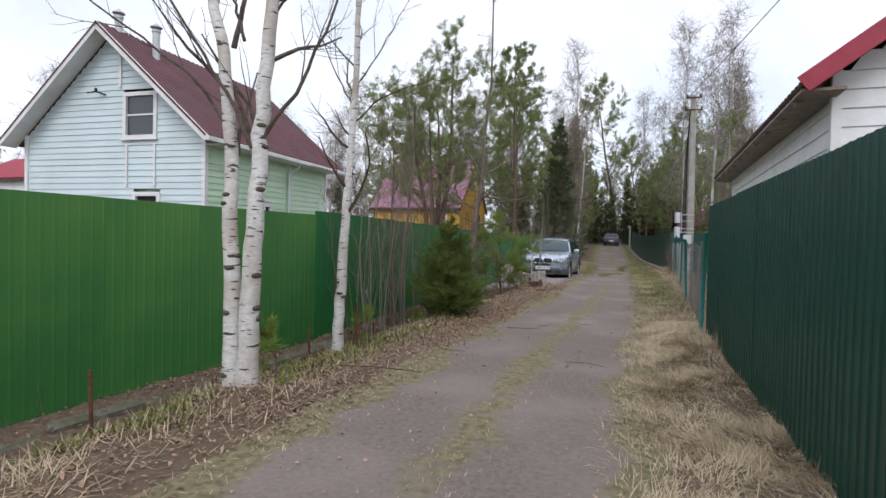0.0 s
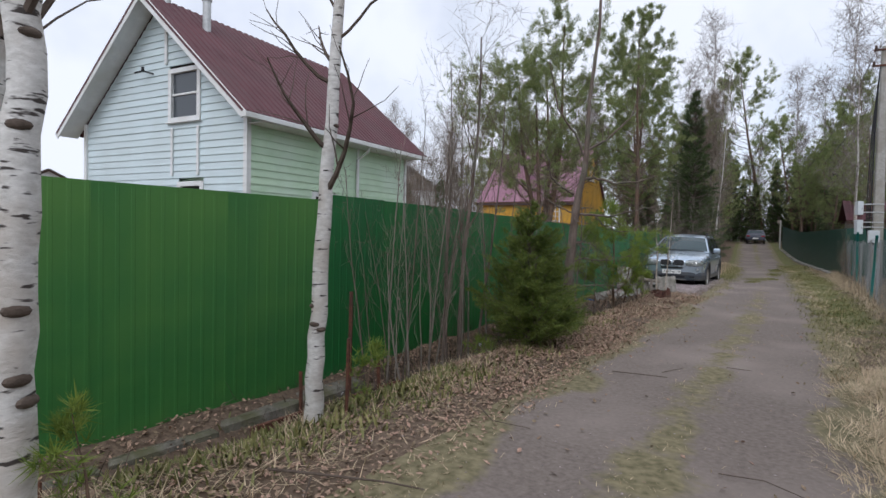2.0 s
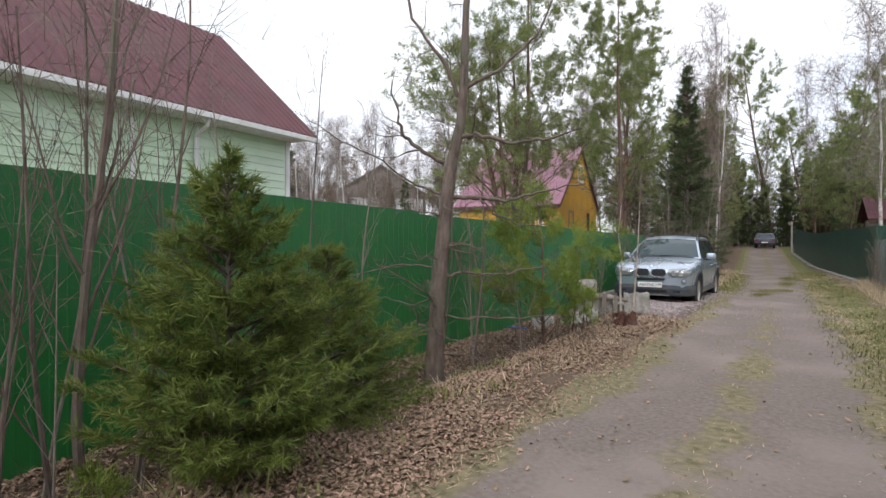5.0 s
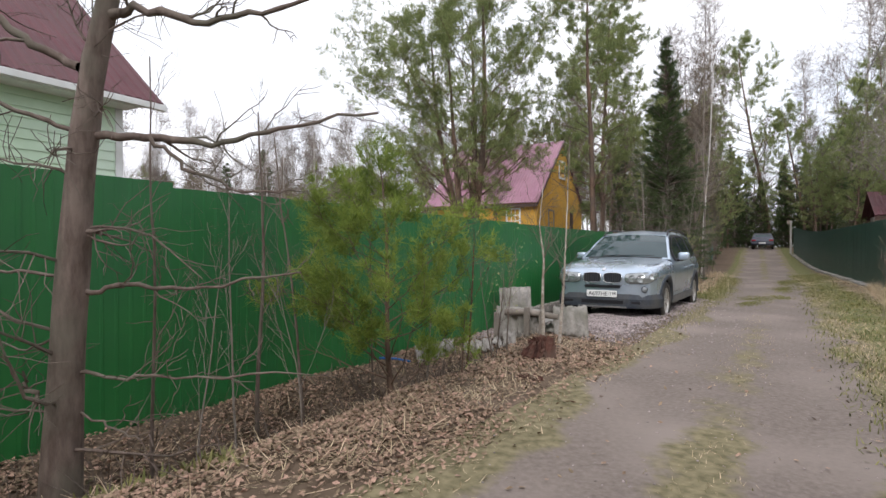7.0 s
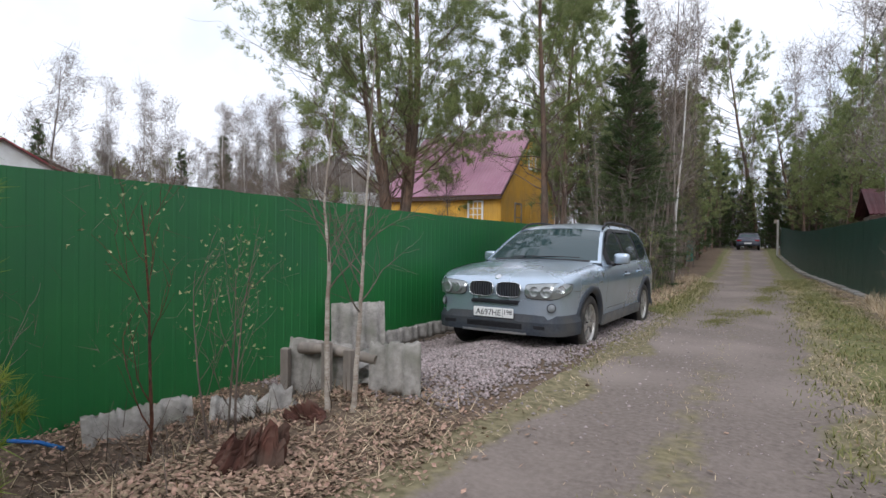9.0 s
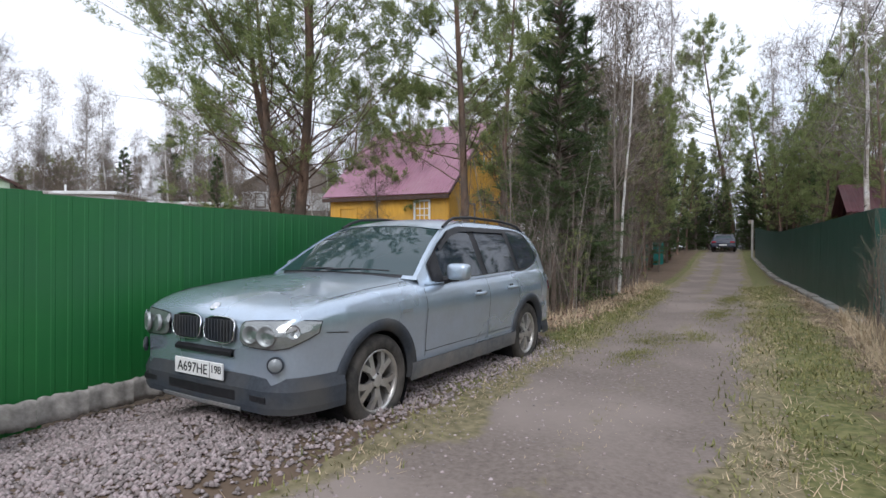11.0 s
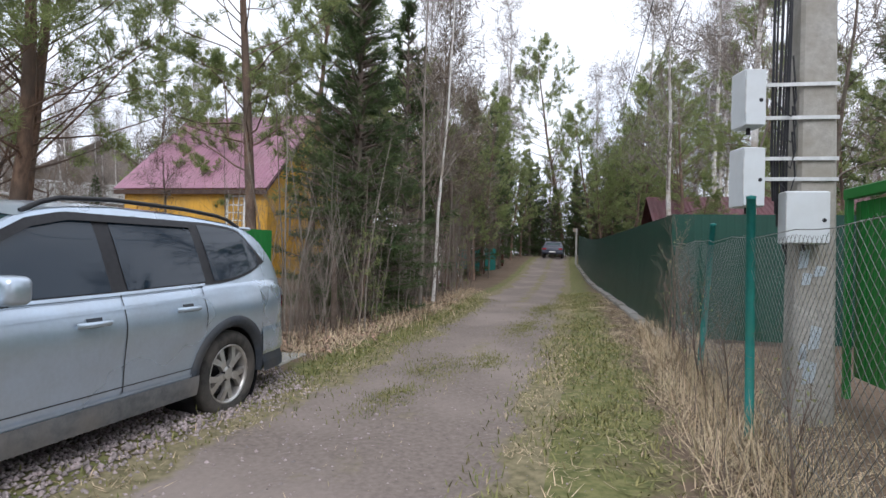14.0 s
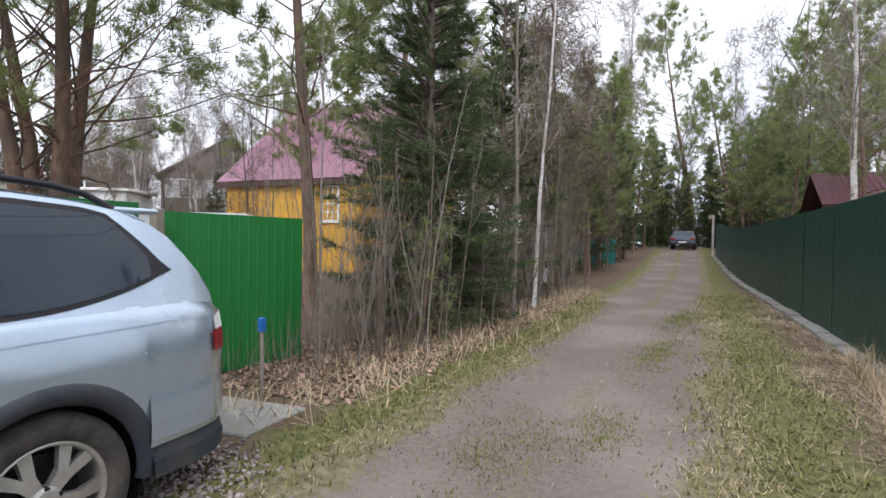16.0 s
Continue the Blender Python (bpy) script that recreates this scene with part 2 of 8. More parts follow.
M_DARK = shader("dark_opening", (0.012, 0.012, 0.012), (0.03, 0.027, 0.025), 6, 0.9, 0.1)
M_MOSS = shader("moss", (0.13, 0.13, 0.03), (0.24, 0.23, 0.06), 40, 0.95, 0.5)
# Darker tone of concrete with mossy stains, for the strips under the fence.
M_DARKCONCRETE = shader("dark_mossy_concrete", (0.10, 0.095, 0.075), (0.24, 0.22, 0.185), 14, 0.9, 0.5, c3=(0.10, 0.10, 0.05), big=3)
M_HAZE = shader("fine_bare_twigs", (0.20, 0.17, 0.15), (0.34, 0.30, 0.265), 1.0, 0.85, 0.0, island=0.3)
M_BROWNHAZE = shader("fine_brown_twigs", (0.11, 0.085, 0.062), (0.20, 0.16, 0.12), 1.0, 0.85, 0.0, island=0.3)


# ---- builders ----
class Geo:
    """Gathers the corners and faces of one mesh."""

    def __init__(self):
        self.v, self.f, self.count, self.slots = [], [], 0, []

    def add(self, verts, faces, slot=0):
        verts = np.asarray(verts, float).reshape(-1, 3)
        self.v.append(verts)
        base = self.count
        self.f.extend([tuple(int(i) + base for i in face) for face in faces])
        self.slots.extend([slot] * len(faces))
        self.count += len(verts)
        return self

    def box(self, lo, hi, m=None, slot=0, bevel=0.0):
        (x0, y0, z0), (x1, y1, z1) = lo, hi
        b = min(bevel, (x1 - x0) / 2.01, (y1 - y0) / 2.01, (z1 - z0) / 2.01)
        if b <= 0:
            v = [(x0, y0, z0), (x1, y0, z0), (x1, y1, z0), (x0, y1, z0), (x0, y0, z1), (x1, y0, z1), (x1, y1, z1), (x0, y1, z1)]
            f = [(3, 2, 1, 0), (4, 5, 6, 7), (0, 1, 5, 4), (1, 2, 6, 5), (2, 3, 7, 6), (3, 0, 4, 7)]
        else:
            rings = []
            for z, k in ((z0, b), (z0 + b, 0), (z1 - b, 0), (z1, b)):
                rings += [(x0 + k, y0 + k, z), (x1 - k, y0 + k, z), (x1 - k, y1 - k, z), (x0 + k, y1 - k, z)]
            v = rings
            f = [(3, 2, 1, 0), (12, 13, 14, 15)]
            for r in range(3):
                for i in range(4):
                    j = (i + 1) % 4
                    f.append((r * 4 + i, r * 4 + j, r * 4 + 4 + j, r * 4 + 4 + i))
        v = np.array(v, float)
        if m is not None:
            v = np.array([m @ Vector(p) for p in v])
        return self.add(v, f, slot)

    def tube(self, pts, radii, sides=6, slot=0, cap=True):
        pts = np.asarray(pts, float)
        n = len(pts)
        t = np.gradient(pts, axis=0)
        t /= np.linalg.norm(t, axis=1)[:, None] + 1e-9
        ref = np.array((0.0, 0.0, 1.0)) if abs(t[:, 2]).mean() < 0.8 else np.array((1.0, 0.0, 0.0))
        a = np.cross(t, ref)
        a /= np.linalg.norm(a, axis=1)[:, None] + 1e-9
        b = np.cross(t, a)
        ang = np.arange(sides) * 2 * math.pi / sides
        r = np.broadcast_to(np.asarray(radii, float), (n,))[:, None, None]
        v = pts[:, None, :] + r * (np.cos(ang)[None, :, None] * a[:, None, :] + np.sin(ang)[None, :, None] * b[:, None, :])
        f = [(i * sides + k, i * sides + (k + 1) % sides, (i + 1) * sides + (k + 1) % sides, (i + 1) * sides + k) for i in range(n - 1) for k in range(sides)]
        if cap:
            f.append(tuple(range(sides)))
            f.append(tuple(range((n - 1) * sides, n * sides))[::-1])
        return self.add(v, f, slot)

    def lathe(self, prof, sides=24, m=None, slot=0):
        """A turned shape about the z axis from (radius, height) pairs."""
        ang = np.arange(sides) * 2 * math.pi / sides
        v = [(r * math.cos(a), r * math.sin(a), z) for r, z in prof for a in ang]
        f = [(i * sides + k, i * sides + (k + 1) % sides, (i + 1) * sides + (k + 1) % sides, (i + 1) * sides + k) for i in range(len(prof) - 1) for k in range(sides)]
        if m is not None:
            v = [m @ Vector(p) for p in v]
        return self.add(v, f, slot)

    def prism(self, poly, thick, m=None, slot=0):
        """A flat outline in xz, thickened along y."""
        k = len(poly)
        v = [(x, 0, z) for x, z in poly] + [(x, thick, z) for x, z in poly]
        f = [tuple(range(k)), tuple(range(2 * k - 1, k - 1, -1))] + [(i, i + k, (i + 1) % k + k, (i + 1) % k) for i in range(k)]
        if m is not None:
            v = [m @ Vector(p) for p in v]
        return self.add(v, f, slot)

    def mesh(self, name, mats, smooth=False):
        me = bpy.data.meshes.new(name)
        v = np.concatenate(self.v) if self.v else np.zeros((0, 3))
        me.from_pydata(v.tolist(), [], self.f)
        for m in mats if isinstance(mats, (list, tuple)) else [mats]:
            me.materials.append(m)
        if any(self.slots):
            me.polygons.foreach_set("material_index", self.slots)
        if smooth:
            me.polygons.foreach_set("use_smooth", [True] * len(me.polygons))
        me.update()
        return me


def tri_mesh(name, v, mat):
    """A mesh of loose triangles: v holds three corners for each."""
    v = np.asarray(v, np.float32).reshape(-1, 3)
    k = len(v) // 3
    me = bpy.data.meshes.new(name)
    me.vertices.add(3 * k)
    me.vertices.foreach_set("co", v.ravel())
    me.loops.add(3 * k)
    me.loops.foreach_set("vertex_index", np.arange(3 * k, dtype=np.int32))
    me.polygons.add(k)
    me.polygons.foreach_set("loop_start", np.arange(0, 3 * k, 3, dtype=np.int32))
    me.materials.append(mat)
    me.update(calc_edges=True)
    me.validate()
    return me


def strip_mesh(name, quads, mat):
    """Loose four-cornered pieces that share no corners: quads is n x 4 x 3, or n x k x 3 for longer ribbons of two rails."""
    q = np.asarray(quads, np.float32)
    n, k = q.shape[0], q.shape[1]
    rows = k // 2
    me = bpy.data.meshes.new(name)
    me.vertices.add(n * k)
    me.vertices.foreach_set("co", q.ravel())
    idx = []
    for r in range(rows - 1):
        idx.append((2 * r, 2 * r + 1, 2 * r + 3, 2 * r + 2))
    idx = np.array(idx, np.int32)
    faces = (np.arange(n, dtype=np.int32)[:, None, None] * k + idx[None]).reshape(-1, 4)
    me.loops.add(faces.size)
    me.loops.foreach_set("vertex_index", faces.ravel())
    me.polygons.add(len(faces))
    me.polygons.foreach_set("loop_start", np.arange(0, faces.size, 4, dtype=np.int32))
    me.materials.append(mat)
    me.update(calc_edges=True)
    me.validate()
    return me


def part(name, geo, mat, parent=None, label="", smooth=False):
    ob = new(name, geo.mesh(name, mat, smooth) if isinstance(geo, Geo) else geo)
    if parent is not None:
        ob.parent = parent
    if label:
        tagged(ob, label)
    return ob


def thing(name, at, label, category, group="", kind="", turn=0.0):
    ob = new(name)
    ob.matrix_world = pose(*at, 0, 0, turn)
    return tagged(ob, label, category, group, kind)


# ---- the lie of the land ----
def smooth(a, b, x):
    t = np.clip((np.asarray(x, float) - a) / (b - a), 0, 1)
    return t * t * (3 - 2 * t)


ROAD_Y = (-60, 0, 5, 10, 16, 22, 26, 30, 34, 40, 46, 54, 62, 70, 90, 160)
ROAD_L = (-1.9, -1.8, -1.85, -2.02, -2.15, -2.28, -2.5, -2.75, -3.1, -3.75, -4.3, -5.1, -5.9, -6.6, -8.5, -15)
ROAD_R = (0.8, 0.75, 0.62, 0.36, 0.32, -0.1, -0.4, -0.62, -0.95, -1.45, -2.0, -2.7, -3.5, -4.2, -6.1, -12)


def road_left(y):
    return np.interp(y, ROAD_Y, ROAD_L)


def road_right(y):
    return np.interp(y, ROAD_Y, ROAD_R)


def hash_noise(x, y, s):
    """Cheap smooth unevenness."""
    return (np.sin(x * 1.7 * s + 2.1 * np.sin(y * 0.9 * s)) * np.cos(y * 1.3 * s + 1.4 * np.sin(x * 1.1 * s + 0.7)) +
            0.5 * np.sin(x * 3.9 * s + y * 2.3 * s + 1.2) * np.cos(y * 4.1 * s - x * 1.2 * s))


def ground_z(x, y):
    x, y = np.asarray(x, float), np.asarray(y, float)
    rise = 1.1 * smooth(44, 74, y)
    left, right = road_left(y), road_right(y)
    mid, half = (left + right) / 2, (right - left) / 2
    lat = (x - mid) / half
    lane = np.clip(1 - np.abs(lat), 0, 1)
    tracks = -0.025 * np.exp(-((np.abs(lat) - 0.52) / 0.22) ** 2)
    bank = 0.06 * smooth(0.0, 0.5, left - x) * smooth(2.4, 1.0, left - x)
    ditch = -0.40 * np.exp(-((x - left + 1.75) / 0.36) ** 2) * smooth(20.2, 17.5, y)
    beyond = -0.10 * smooth(1.3, 2.2, left - x) * smooth(30, 24, y)
    pad = 0.03 * smooth(20.3, 21.2, y) * smooth(28.6, 27.6, y) * smooth(-2.2, -2.8, x) * smooth(-6.5, -5.4, x)
    mound = 0.09 * np.exp(-((x + 2.8) ** 2 + (y - 5.72) ** 2) / 0.45)
    rbank = 0.05 * smooth(0.1, 0.7, x - right)
    bumps = 0.022 * hash_noise(x, y, 1.6) * smooth(-0.05, 0.35, np.maximum(left - x, x - right)) + 0.006 * hash_noise(x, y, 2.7)
    return rise + tracks + bank + mound + ditch + beyond + pad + rbank + bumps


def gz(x, y):
    return float(ground_z(x, y))


def spans(*steps):
    out = [steps[0]]
    for a, d, b in zip(steps[0:-2:2], steps[1:-1:2], steps[2::2]):
        k = max(1, round((b - a) / d))
        out += [a + (b - a) * i / k for i in range(1, k + 1)]
    return np.array(out)


def sheet(name, xs, ys, fz, mat, attr=None, fattr=None, keep=None):
    X, Y = np.meshgrid(xs, ys)
    Z = fz(X, Y)
    nx, ny = len(xs), len(ys)
    g = Geo()
    f = [(j * nx + i, j * nx + i + 1, (j + 1) * nx + i + 1, (j + 1) * nx + i) for j in range(ny - 1) for i in range(nx - 1)]
    g.add(np.stack([X, Y, Z], -1), f)
    me = g.mesh(name, mat, True)
    if attr:
        a = me.attributes.new(attr, "FLOAT", "POINT")
        a.data.foreach_set("value", fattr(X, Y).ravel().astype(np.float32))
    return new(name, me)


def greenness(x, y):
    """Where the verge is mossy or grassy green and not straw."""
    left, right = road_left(y), road_right(y)
    near_l = np.exp(-((left - x - 0.25) / 0.35) ** 2) * (0.15 + 0.8 * smooth(22, 26, y))
    near_r = np.exp(-((x - right - 0.45) / 0.6) ** 2) * (0.12 + 0.85 * smooth(12, 19, y))
    return np.clip(near_l + near_r, 0, 1)


ground = sheet("ground", spans(-400, 60, -70, 6, -22, 1.5, -7, 0.16, 3.2, 1.5, 15, 6, 70, 60, 400),
               spans(-200, 40, -30, 3, 0, 0.2, 36, 0.8, 80, 8, 140, 40, 500), ground_z, M_SOIL, "green", greenness)
tagged(ground, "uneven brown soil with dry grass and moss beside the lane", "ground", kind="structure")


def strip(lat, y):
    mid = np.exp(-(lat / 0.23) ** 2) * (0.78 + 0.08 * np.sin(y * 0.9) + 0.08 * np.sin(y * 2.3 + 1)) * (1 - 0.5 * smooth(19, 24, y) * smooth(40, 34, y))
    edge = smooth(0.66, 1.12, np.abs(lat) + 0.16 * np.sin(y * 1.7 + 2 * np.sin(y * 0.6)) * np.sin(y * 0.43 + 1) + 0.05 * np.sin(y * 5.1 + np.sin(y * 2.2))) * 1.35
    return np.maximum(mid, edge)


def lane_sheet():
    ys, lats = spans(-60, 4, 0, 0.2, 36, 0.6, 80, 8, 150), np.linspace(-1.22, 1.22, 35)
    g, vals = Geo(), []
    L, Y = np.meshgrid(lats, ys)
    left, right = road_left(Y), road_right(Y)
    X = (left + right) / 2 + L * (right - left) / 2
    Z = ground_z(X, Y) + 0.012 - 0.03 * smooth(1.12, 1.22, np.abs(L))
    nx, ny = len(lats), len(ys)
    g.add(np.stack([X, Y, Z], -1), [(j * nx + i, j * nx + i + 1, (j + 1) * nx + i + 1, (j + 1) * nx + i) for j in range(ny - 1) for i in range(nx - 1)])
    me = g.mesh("road", M_ROAD, True)
    a = me.attributes.new("strip", "FLOAT", "POINT")
    a.data.foreach_set("value", strip(L, Y).ravel().astype(np.float32))
    return tagged(new("road", me), "grey dirt lane with two worn wheel tracks and a grassy middle strip", "road", kind="structure")


lane_sheet()


# ---- sheet metal fences ----
def rib_panel(width, height, pitch=0.115, depth=0.006):
    """One profiled steel sheet, standing in xz with its ribs towards -y."""
    k = max(1, round(width / pitch))
    p = width / k
    prof = []
    for i in range(k):
        for a, d in ((0.0, 0.0), (0.62, 0.0), (0.70, -depth), (0.88, -depth), (0.96, 0.0)):
            prof.append((i * p + a * p, d))
    prof.append((width, 0.0))
    zs = (0.0, height)
    v = [(x, y, z) for z in zs for x, y in prof] + [(x, y + 0.004, z) for z in zs for x, y in prof]
    n = len(prof)
    f = [(i, i + 1, n + i + 1, n + i) for i in range(n - 1)] + [(2 * n + i + 1, 2 * n + i, 3 * n + i, 3 * n + i + 1) for i in range(n - 1)]
    f += [(n + i, n + i + 1, 3 * n + i + 1, 3 * n + i) for i in range(n - 1)]
    return Geo().add(v, f)


def run_fence(name, a, b, h0, h1, mat, label, bottom=-0.12, sheet_w=1.15, lift=None, depth=0.0022):
    """A row of profiled sheets from a to b (x, y), each a part, with a rail and posts behind."""
    a, b = np.array(a, float), np.array(b, float)
    length = np.linalg.norm(b - a)
    n = max(1, round(length / sheet_w))
    w = length / n
    ang = math.degrees(math.atan2(b[1] - a[1], b[0] - a[0]))
    fence = thing(name, (0, 0, 0), label, "fence", kind="structure")
    rng = random.Random(len(label) * 7 + n)
    meshes = {}
    for i in range(n):
        t = (i + 0.5) / n
        p = a + (b - a) * i / n
        h = h0 + (h1 - h0) * t
        base = bottom if lift is None else lift((p[0], p[1])) + bottom
        key = round(h - bottom, 2)
        if key not in meshes:
            meshes[key] = rib_panel(w + 0.02, key, depth=depth).mesh("panel", mat)
        ob = new("panel", meshes[key])
        ob.parent = fence
        ob.matrix_world = pose(p[0], p[1], base + rng.uniform(-0.003, 0.003), 0, 0, ang) @ pose(0, rng.uniform(0.0, 0.006) + 0.003 * (i % 2), 0, 0, rng.uniform(-0.12, 0.12), 0)
    d = (b - a) / length
    nrm = np.array((-d[1], d[0])) * 0.05
    g = Geo()
    for zf in (0.25, 0.85):
        za = bottom + (h0 - bottom) * zf
        pts = [(*(a + (b - a) * i / n + nrm), za + (lift((a + (b - a) * i / n)) if lift else 0)) for i in range(n + 1)]
        g.tube(pts, 0.02, 4)
    part("rail", g, M_BROWN, fence)
    return fence


# light green stretch, then the taller green stretch as far as the car
run_fence("fence_light", (-4.18, -6.0), (-4.33, 9.03), 1.83, 1.83, M_FENCE_L, "light green corrugated steel sheet fence")
FENCE_LINE = [(-4.33, 9.03), (-4.80, 15.5), (-4.95, 22.0), (-5.15, 27.9)]
run_fence("fence_green_first", FENCE_LINE[0], FENCE_LINE[1], 1.90, 1.82, M_FENCE_D, "green corrugated steel sheet fence behind the saplings")
run_fence("fence_green_second", FENCE_LINE[1], FENCE_LINE[2], 1.80, 1.72, M_FENCE_D, "green corrugated steel sheet fence beside the rubble")
run_fence("fence_green_third", FENCE_LINE[2], FENCE_LINE[3], 1.71, 1.68, M_FENCE_D, "green corrugated steel sheet fence behind the parked car", bottom=-0.03)
run_fence("fence_gate", (-5.12, 28.05), (-4.98, 29.75), 1.62, 1.62, M_GATE, "bright green steel sheet gate leaf at the fence's end", bottom=0.02)
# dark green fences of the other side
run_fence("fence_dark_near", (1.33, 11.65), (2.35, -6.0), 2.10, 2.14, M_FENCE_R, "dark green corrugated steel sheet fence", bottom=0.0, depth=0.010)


def rise_only(p):
    return 1.1 * float(smooth(44, 74, p[1]))


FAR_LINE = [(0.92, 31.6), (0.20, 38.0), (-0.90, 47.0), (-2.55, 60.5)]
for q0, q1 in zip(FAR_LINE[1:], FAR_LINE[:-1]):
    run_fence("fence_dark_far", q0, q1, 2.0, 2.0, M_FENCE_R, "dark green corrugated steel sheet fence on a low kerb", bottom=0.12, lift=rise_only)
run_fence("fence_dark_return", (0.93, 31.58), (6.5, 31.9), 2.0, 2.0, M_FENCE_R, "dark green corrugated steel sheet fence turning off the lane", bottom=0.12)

kerb = Geo()
for q0, q1 in zip(FAR_LINE[:-1], FAR_LINE[1:]):
    a, b = np.array(q0), np.array(q1)
    n = max(1, int(np.linalg.norm(b - a) / 1.0))
    for i in range(n):
        p = a + (b - a) * (i + 0.5) / n
        yaw = math.degrees(math.atan2(b[1] - a[1], b[0] - a[0]))
        kerb.box((-0.5, -0.10, -0.1), (0.49, 0.10, 0.12), pose(p[0] - 0.08, p[1], rise_only(p) + random.uniform(-0.02, 0.03), random.uniform(-3, 3), 0, yaw), bevel=0.02)
tagged(part("kerb", kerb, M_CONCRETE), "low rough concrete kerb under the dark fence", "kerb", kind="structure")


# ---- houses ----
def lap_wall(house, name, m, length, z0, outline, holes, mat, label, course=0.15, kind="board"):
    """A wall of lapped boards in the local xz plane of m, facing -y. outline(z) gives the run (x0, x1) at a height; holes are (x0, x1, z0, z1)."""
    wall = part(name, Geo().box((0.02, 0.035, 0.0), (length - 0.02, 0.12, z0)), mat, house, label)
    z, rng = z0, random.Random(name)
    top = outline(None)
    while z < top - 0.03:
        z2 = min(z + course, top)
        xa, xb = outline((z + z2) / 2)
        if xb - xa < 0.08:
            break
        runs = [(xa, xb)]
        for hx0, hx1, hz0, hz1 in holes:
            if z2 > hz0 + 0.02 and z < hz1 - 0.02:
                cut = []
                for ra, rb in runs:
                    if hx0 > ra:
                        cut.append((ra, min(rb, hx0)))
                    if hx1 < rb:
                        cut.append((max(ra, hx1), rb))
                runs = [c for c in cut if c[1] - c[0] > 0.03]
        for ra, rb in runs:
            la, lb = outline(z)[0], outline(z)[1]
            ta, tb = outline(z2)[0], outline(z2)[1]
            at, bt = max(ra, ta), min(rb, tb)
            if bt - at < 0.02:
                at = bt = (ra + rb) / 2
            g = Geo()
            y0, y1 = -0.022, 0.0
            v = [(ra, y0, z), (rb, y0, z), (rb, 0.03, z), (ra, 0.03, z), (at, y1, z2 + 0.006), (bt, y1, z2 + 0.006), (bt, 0.03, z2 + 0.006), (at, 0.03, z2 + 0.006)]
            g.add(v, [(3, 2, 1, 0), (4, 5, 6, 7), (0, 1, 5, 4), (1, 2, 6, 5), (2, 3, 7, 6), (3, 0, 4, 7)])
            b = part(kind, g, mat, wall)
            b.location = (0, rng.uniform(-0.002, 0.002), 0)
        z = z2
    wall.matrix_basis = m
    return wall


def window(house, m, w, h, label, bars=(0.5,), vbars=(), frame_w=0.10, pane=M_PANE, mat=M_WHITE, name="window"):
    """A framed window, its middle bottom at the origin of m, facing -y."""
    win = part(name, Geo().box((-w / 2, 0.02, 0), (w / 2, 0.05, h)), pane, house, label)
    win.matrix_basis = m
    g = Geo()
    g.box((-w / 2 - frame_w, -0.045, -frame_w), (-w / 2, 0.03, h + frame_w), bevel=0.006)
    g.box((w / 2, -0.045, -frame_w), (w / 2 + frame_w, 0.03, h + frame_w), bevel=0.006)
    g.box((-w / 2, -0.043, h), (w / 2, 0.03, h + frame_w), bevel=0.006)
    g.box((-w / 2, -0.043, -frame_w), (w / 2, 0.03, 0), bevel=0.006)
    part("window_frame", g, mat, win)
    for t in bars:
        part("glazing_bar", Geo().box((-w / 2, -0.012, h * t - 0.022), (w / 2, 0.028, h * t + 0.022), bevel=0.004), mat, win)
    for t in vbars:
        part("glazing_bar", Geo().box((-w / 2 + w * t - 0.02, -0.014, 0), (-w / 2 + w * t + 0.02, 0.028, h), bevel=0.004), mat, win)
    part("window_sill", Geo().box((-w / 2 - frame_w - 0.03, -0.09, -frame_w - 0.03), (w / 2 + frame_w + 0.03, -0.02, -frame_w), bevel=0.008), mat, win)
    return win


def roof_slope(house, name, p_eave0, p_eave1, p_ridge0, p_ridge1, mat, label, pitch=0.18, depth=0.02):
    """A corrugated roof slope between its four corners, with thickness."""
    e0, e1, r0, r1 = (np.array(p, float) for p in (p_eave0, p_eave1, p_ridge0, p_ridge1))
    nrm = np.cross(e1 - e0, r0 - e0)
    nrm /= np.linalg.norm(nrm)
    if nrm[2] < 0:
        nrm = -nrm
    k = max(2, int(np.linalg.norm(e1 - e0) / pitch))
    prof = []
    for i in range(k):
        for a, d in ((0, 0), (0.35, 0), (0.5, depth), (0.85, depth)):
            prof.append(((i + a) / k, d))
    prof.append((1.0, 0))
    v = []
    for s in (0, 1):
        for off in (0, -0.05):
            for t, d in prof:
                lo, hi = e0 + (e1 - e0) * t, r0 + (r1 - r0) * t
                v.append((lo if s == 0 else hi) + nrm * (d + off))
    n = len(prof)
    f = [(i, i + 1, 2 * n + i + 1, 2 * n + i) for i in range(n - 1)]
    f += [(n + i + 1, n + i, 3 * n + i, 3 * n + i + 1) for i in range(n - 1)]
    f += [(n + i, n + i + 1, i + 1, i) for i in range(n - 1)]
    f += [(0, 2 * n, 3 * n, n), (n - 1, 2 * n - 1, 4 * n - 1, 3 * n - 1)]
    return part(name, Geo().add(v, f), mat, house, label)


def beam(a, b, w, h, geo=None):
    """A straight board from a to b."""
    a, b = Vector(a), Vector(b)
    d = b - a
    m = Matrix.Translation(a) @ d.to_track_quat("X", "Z").to_matrix().to_4x4()
    return (geo or Geo()).box((0, -w / 2, -h / 2), (d.length, w / 2, h / 2), m, bevel=0.006)


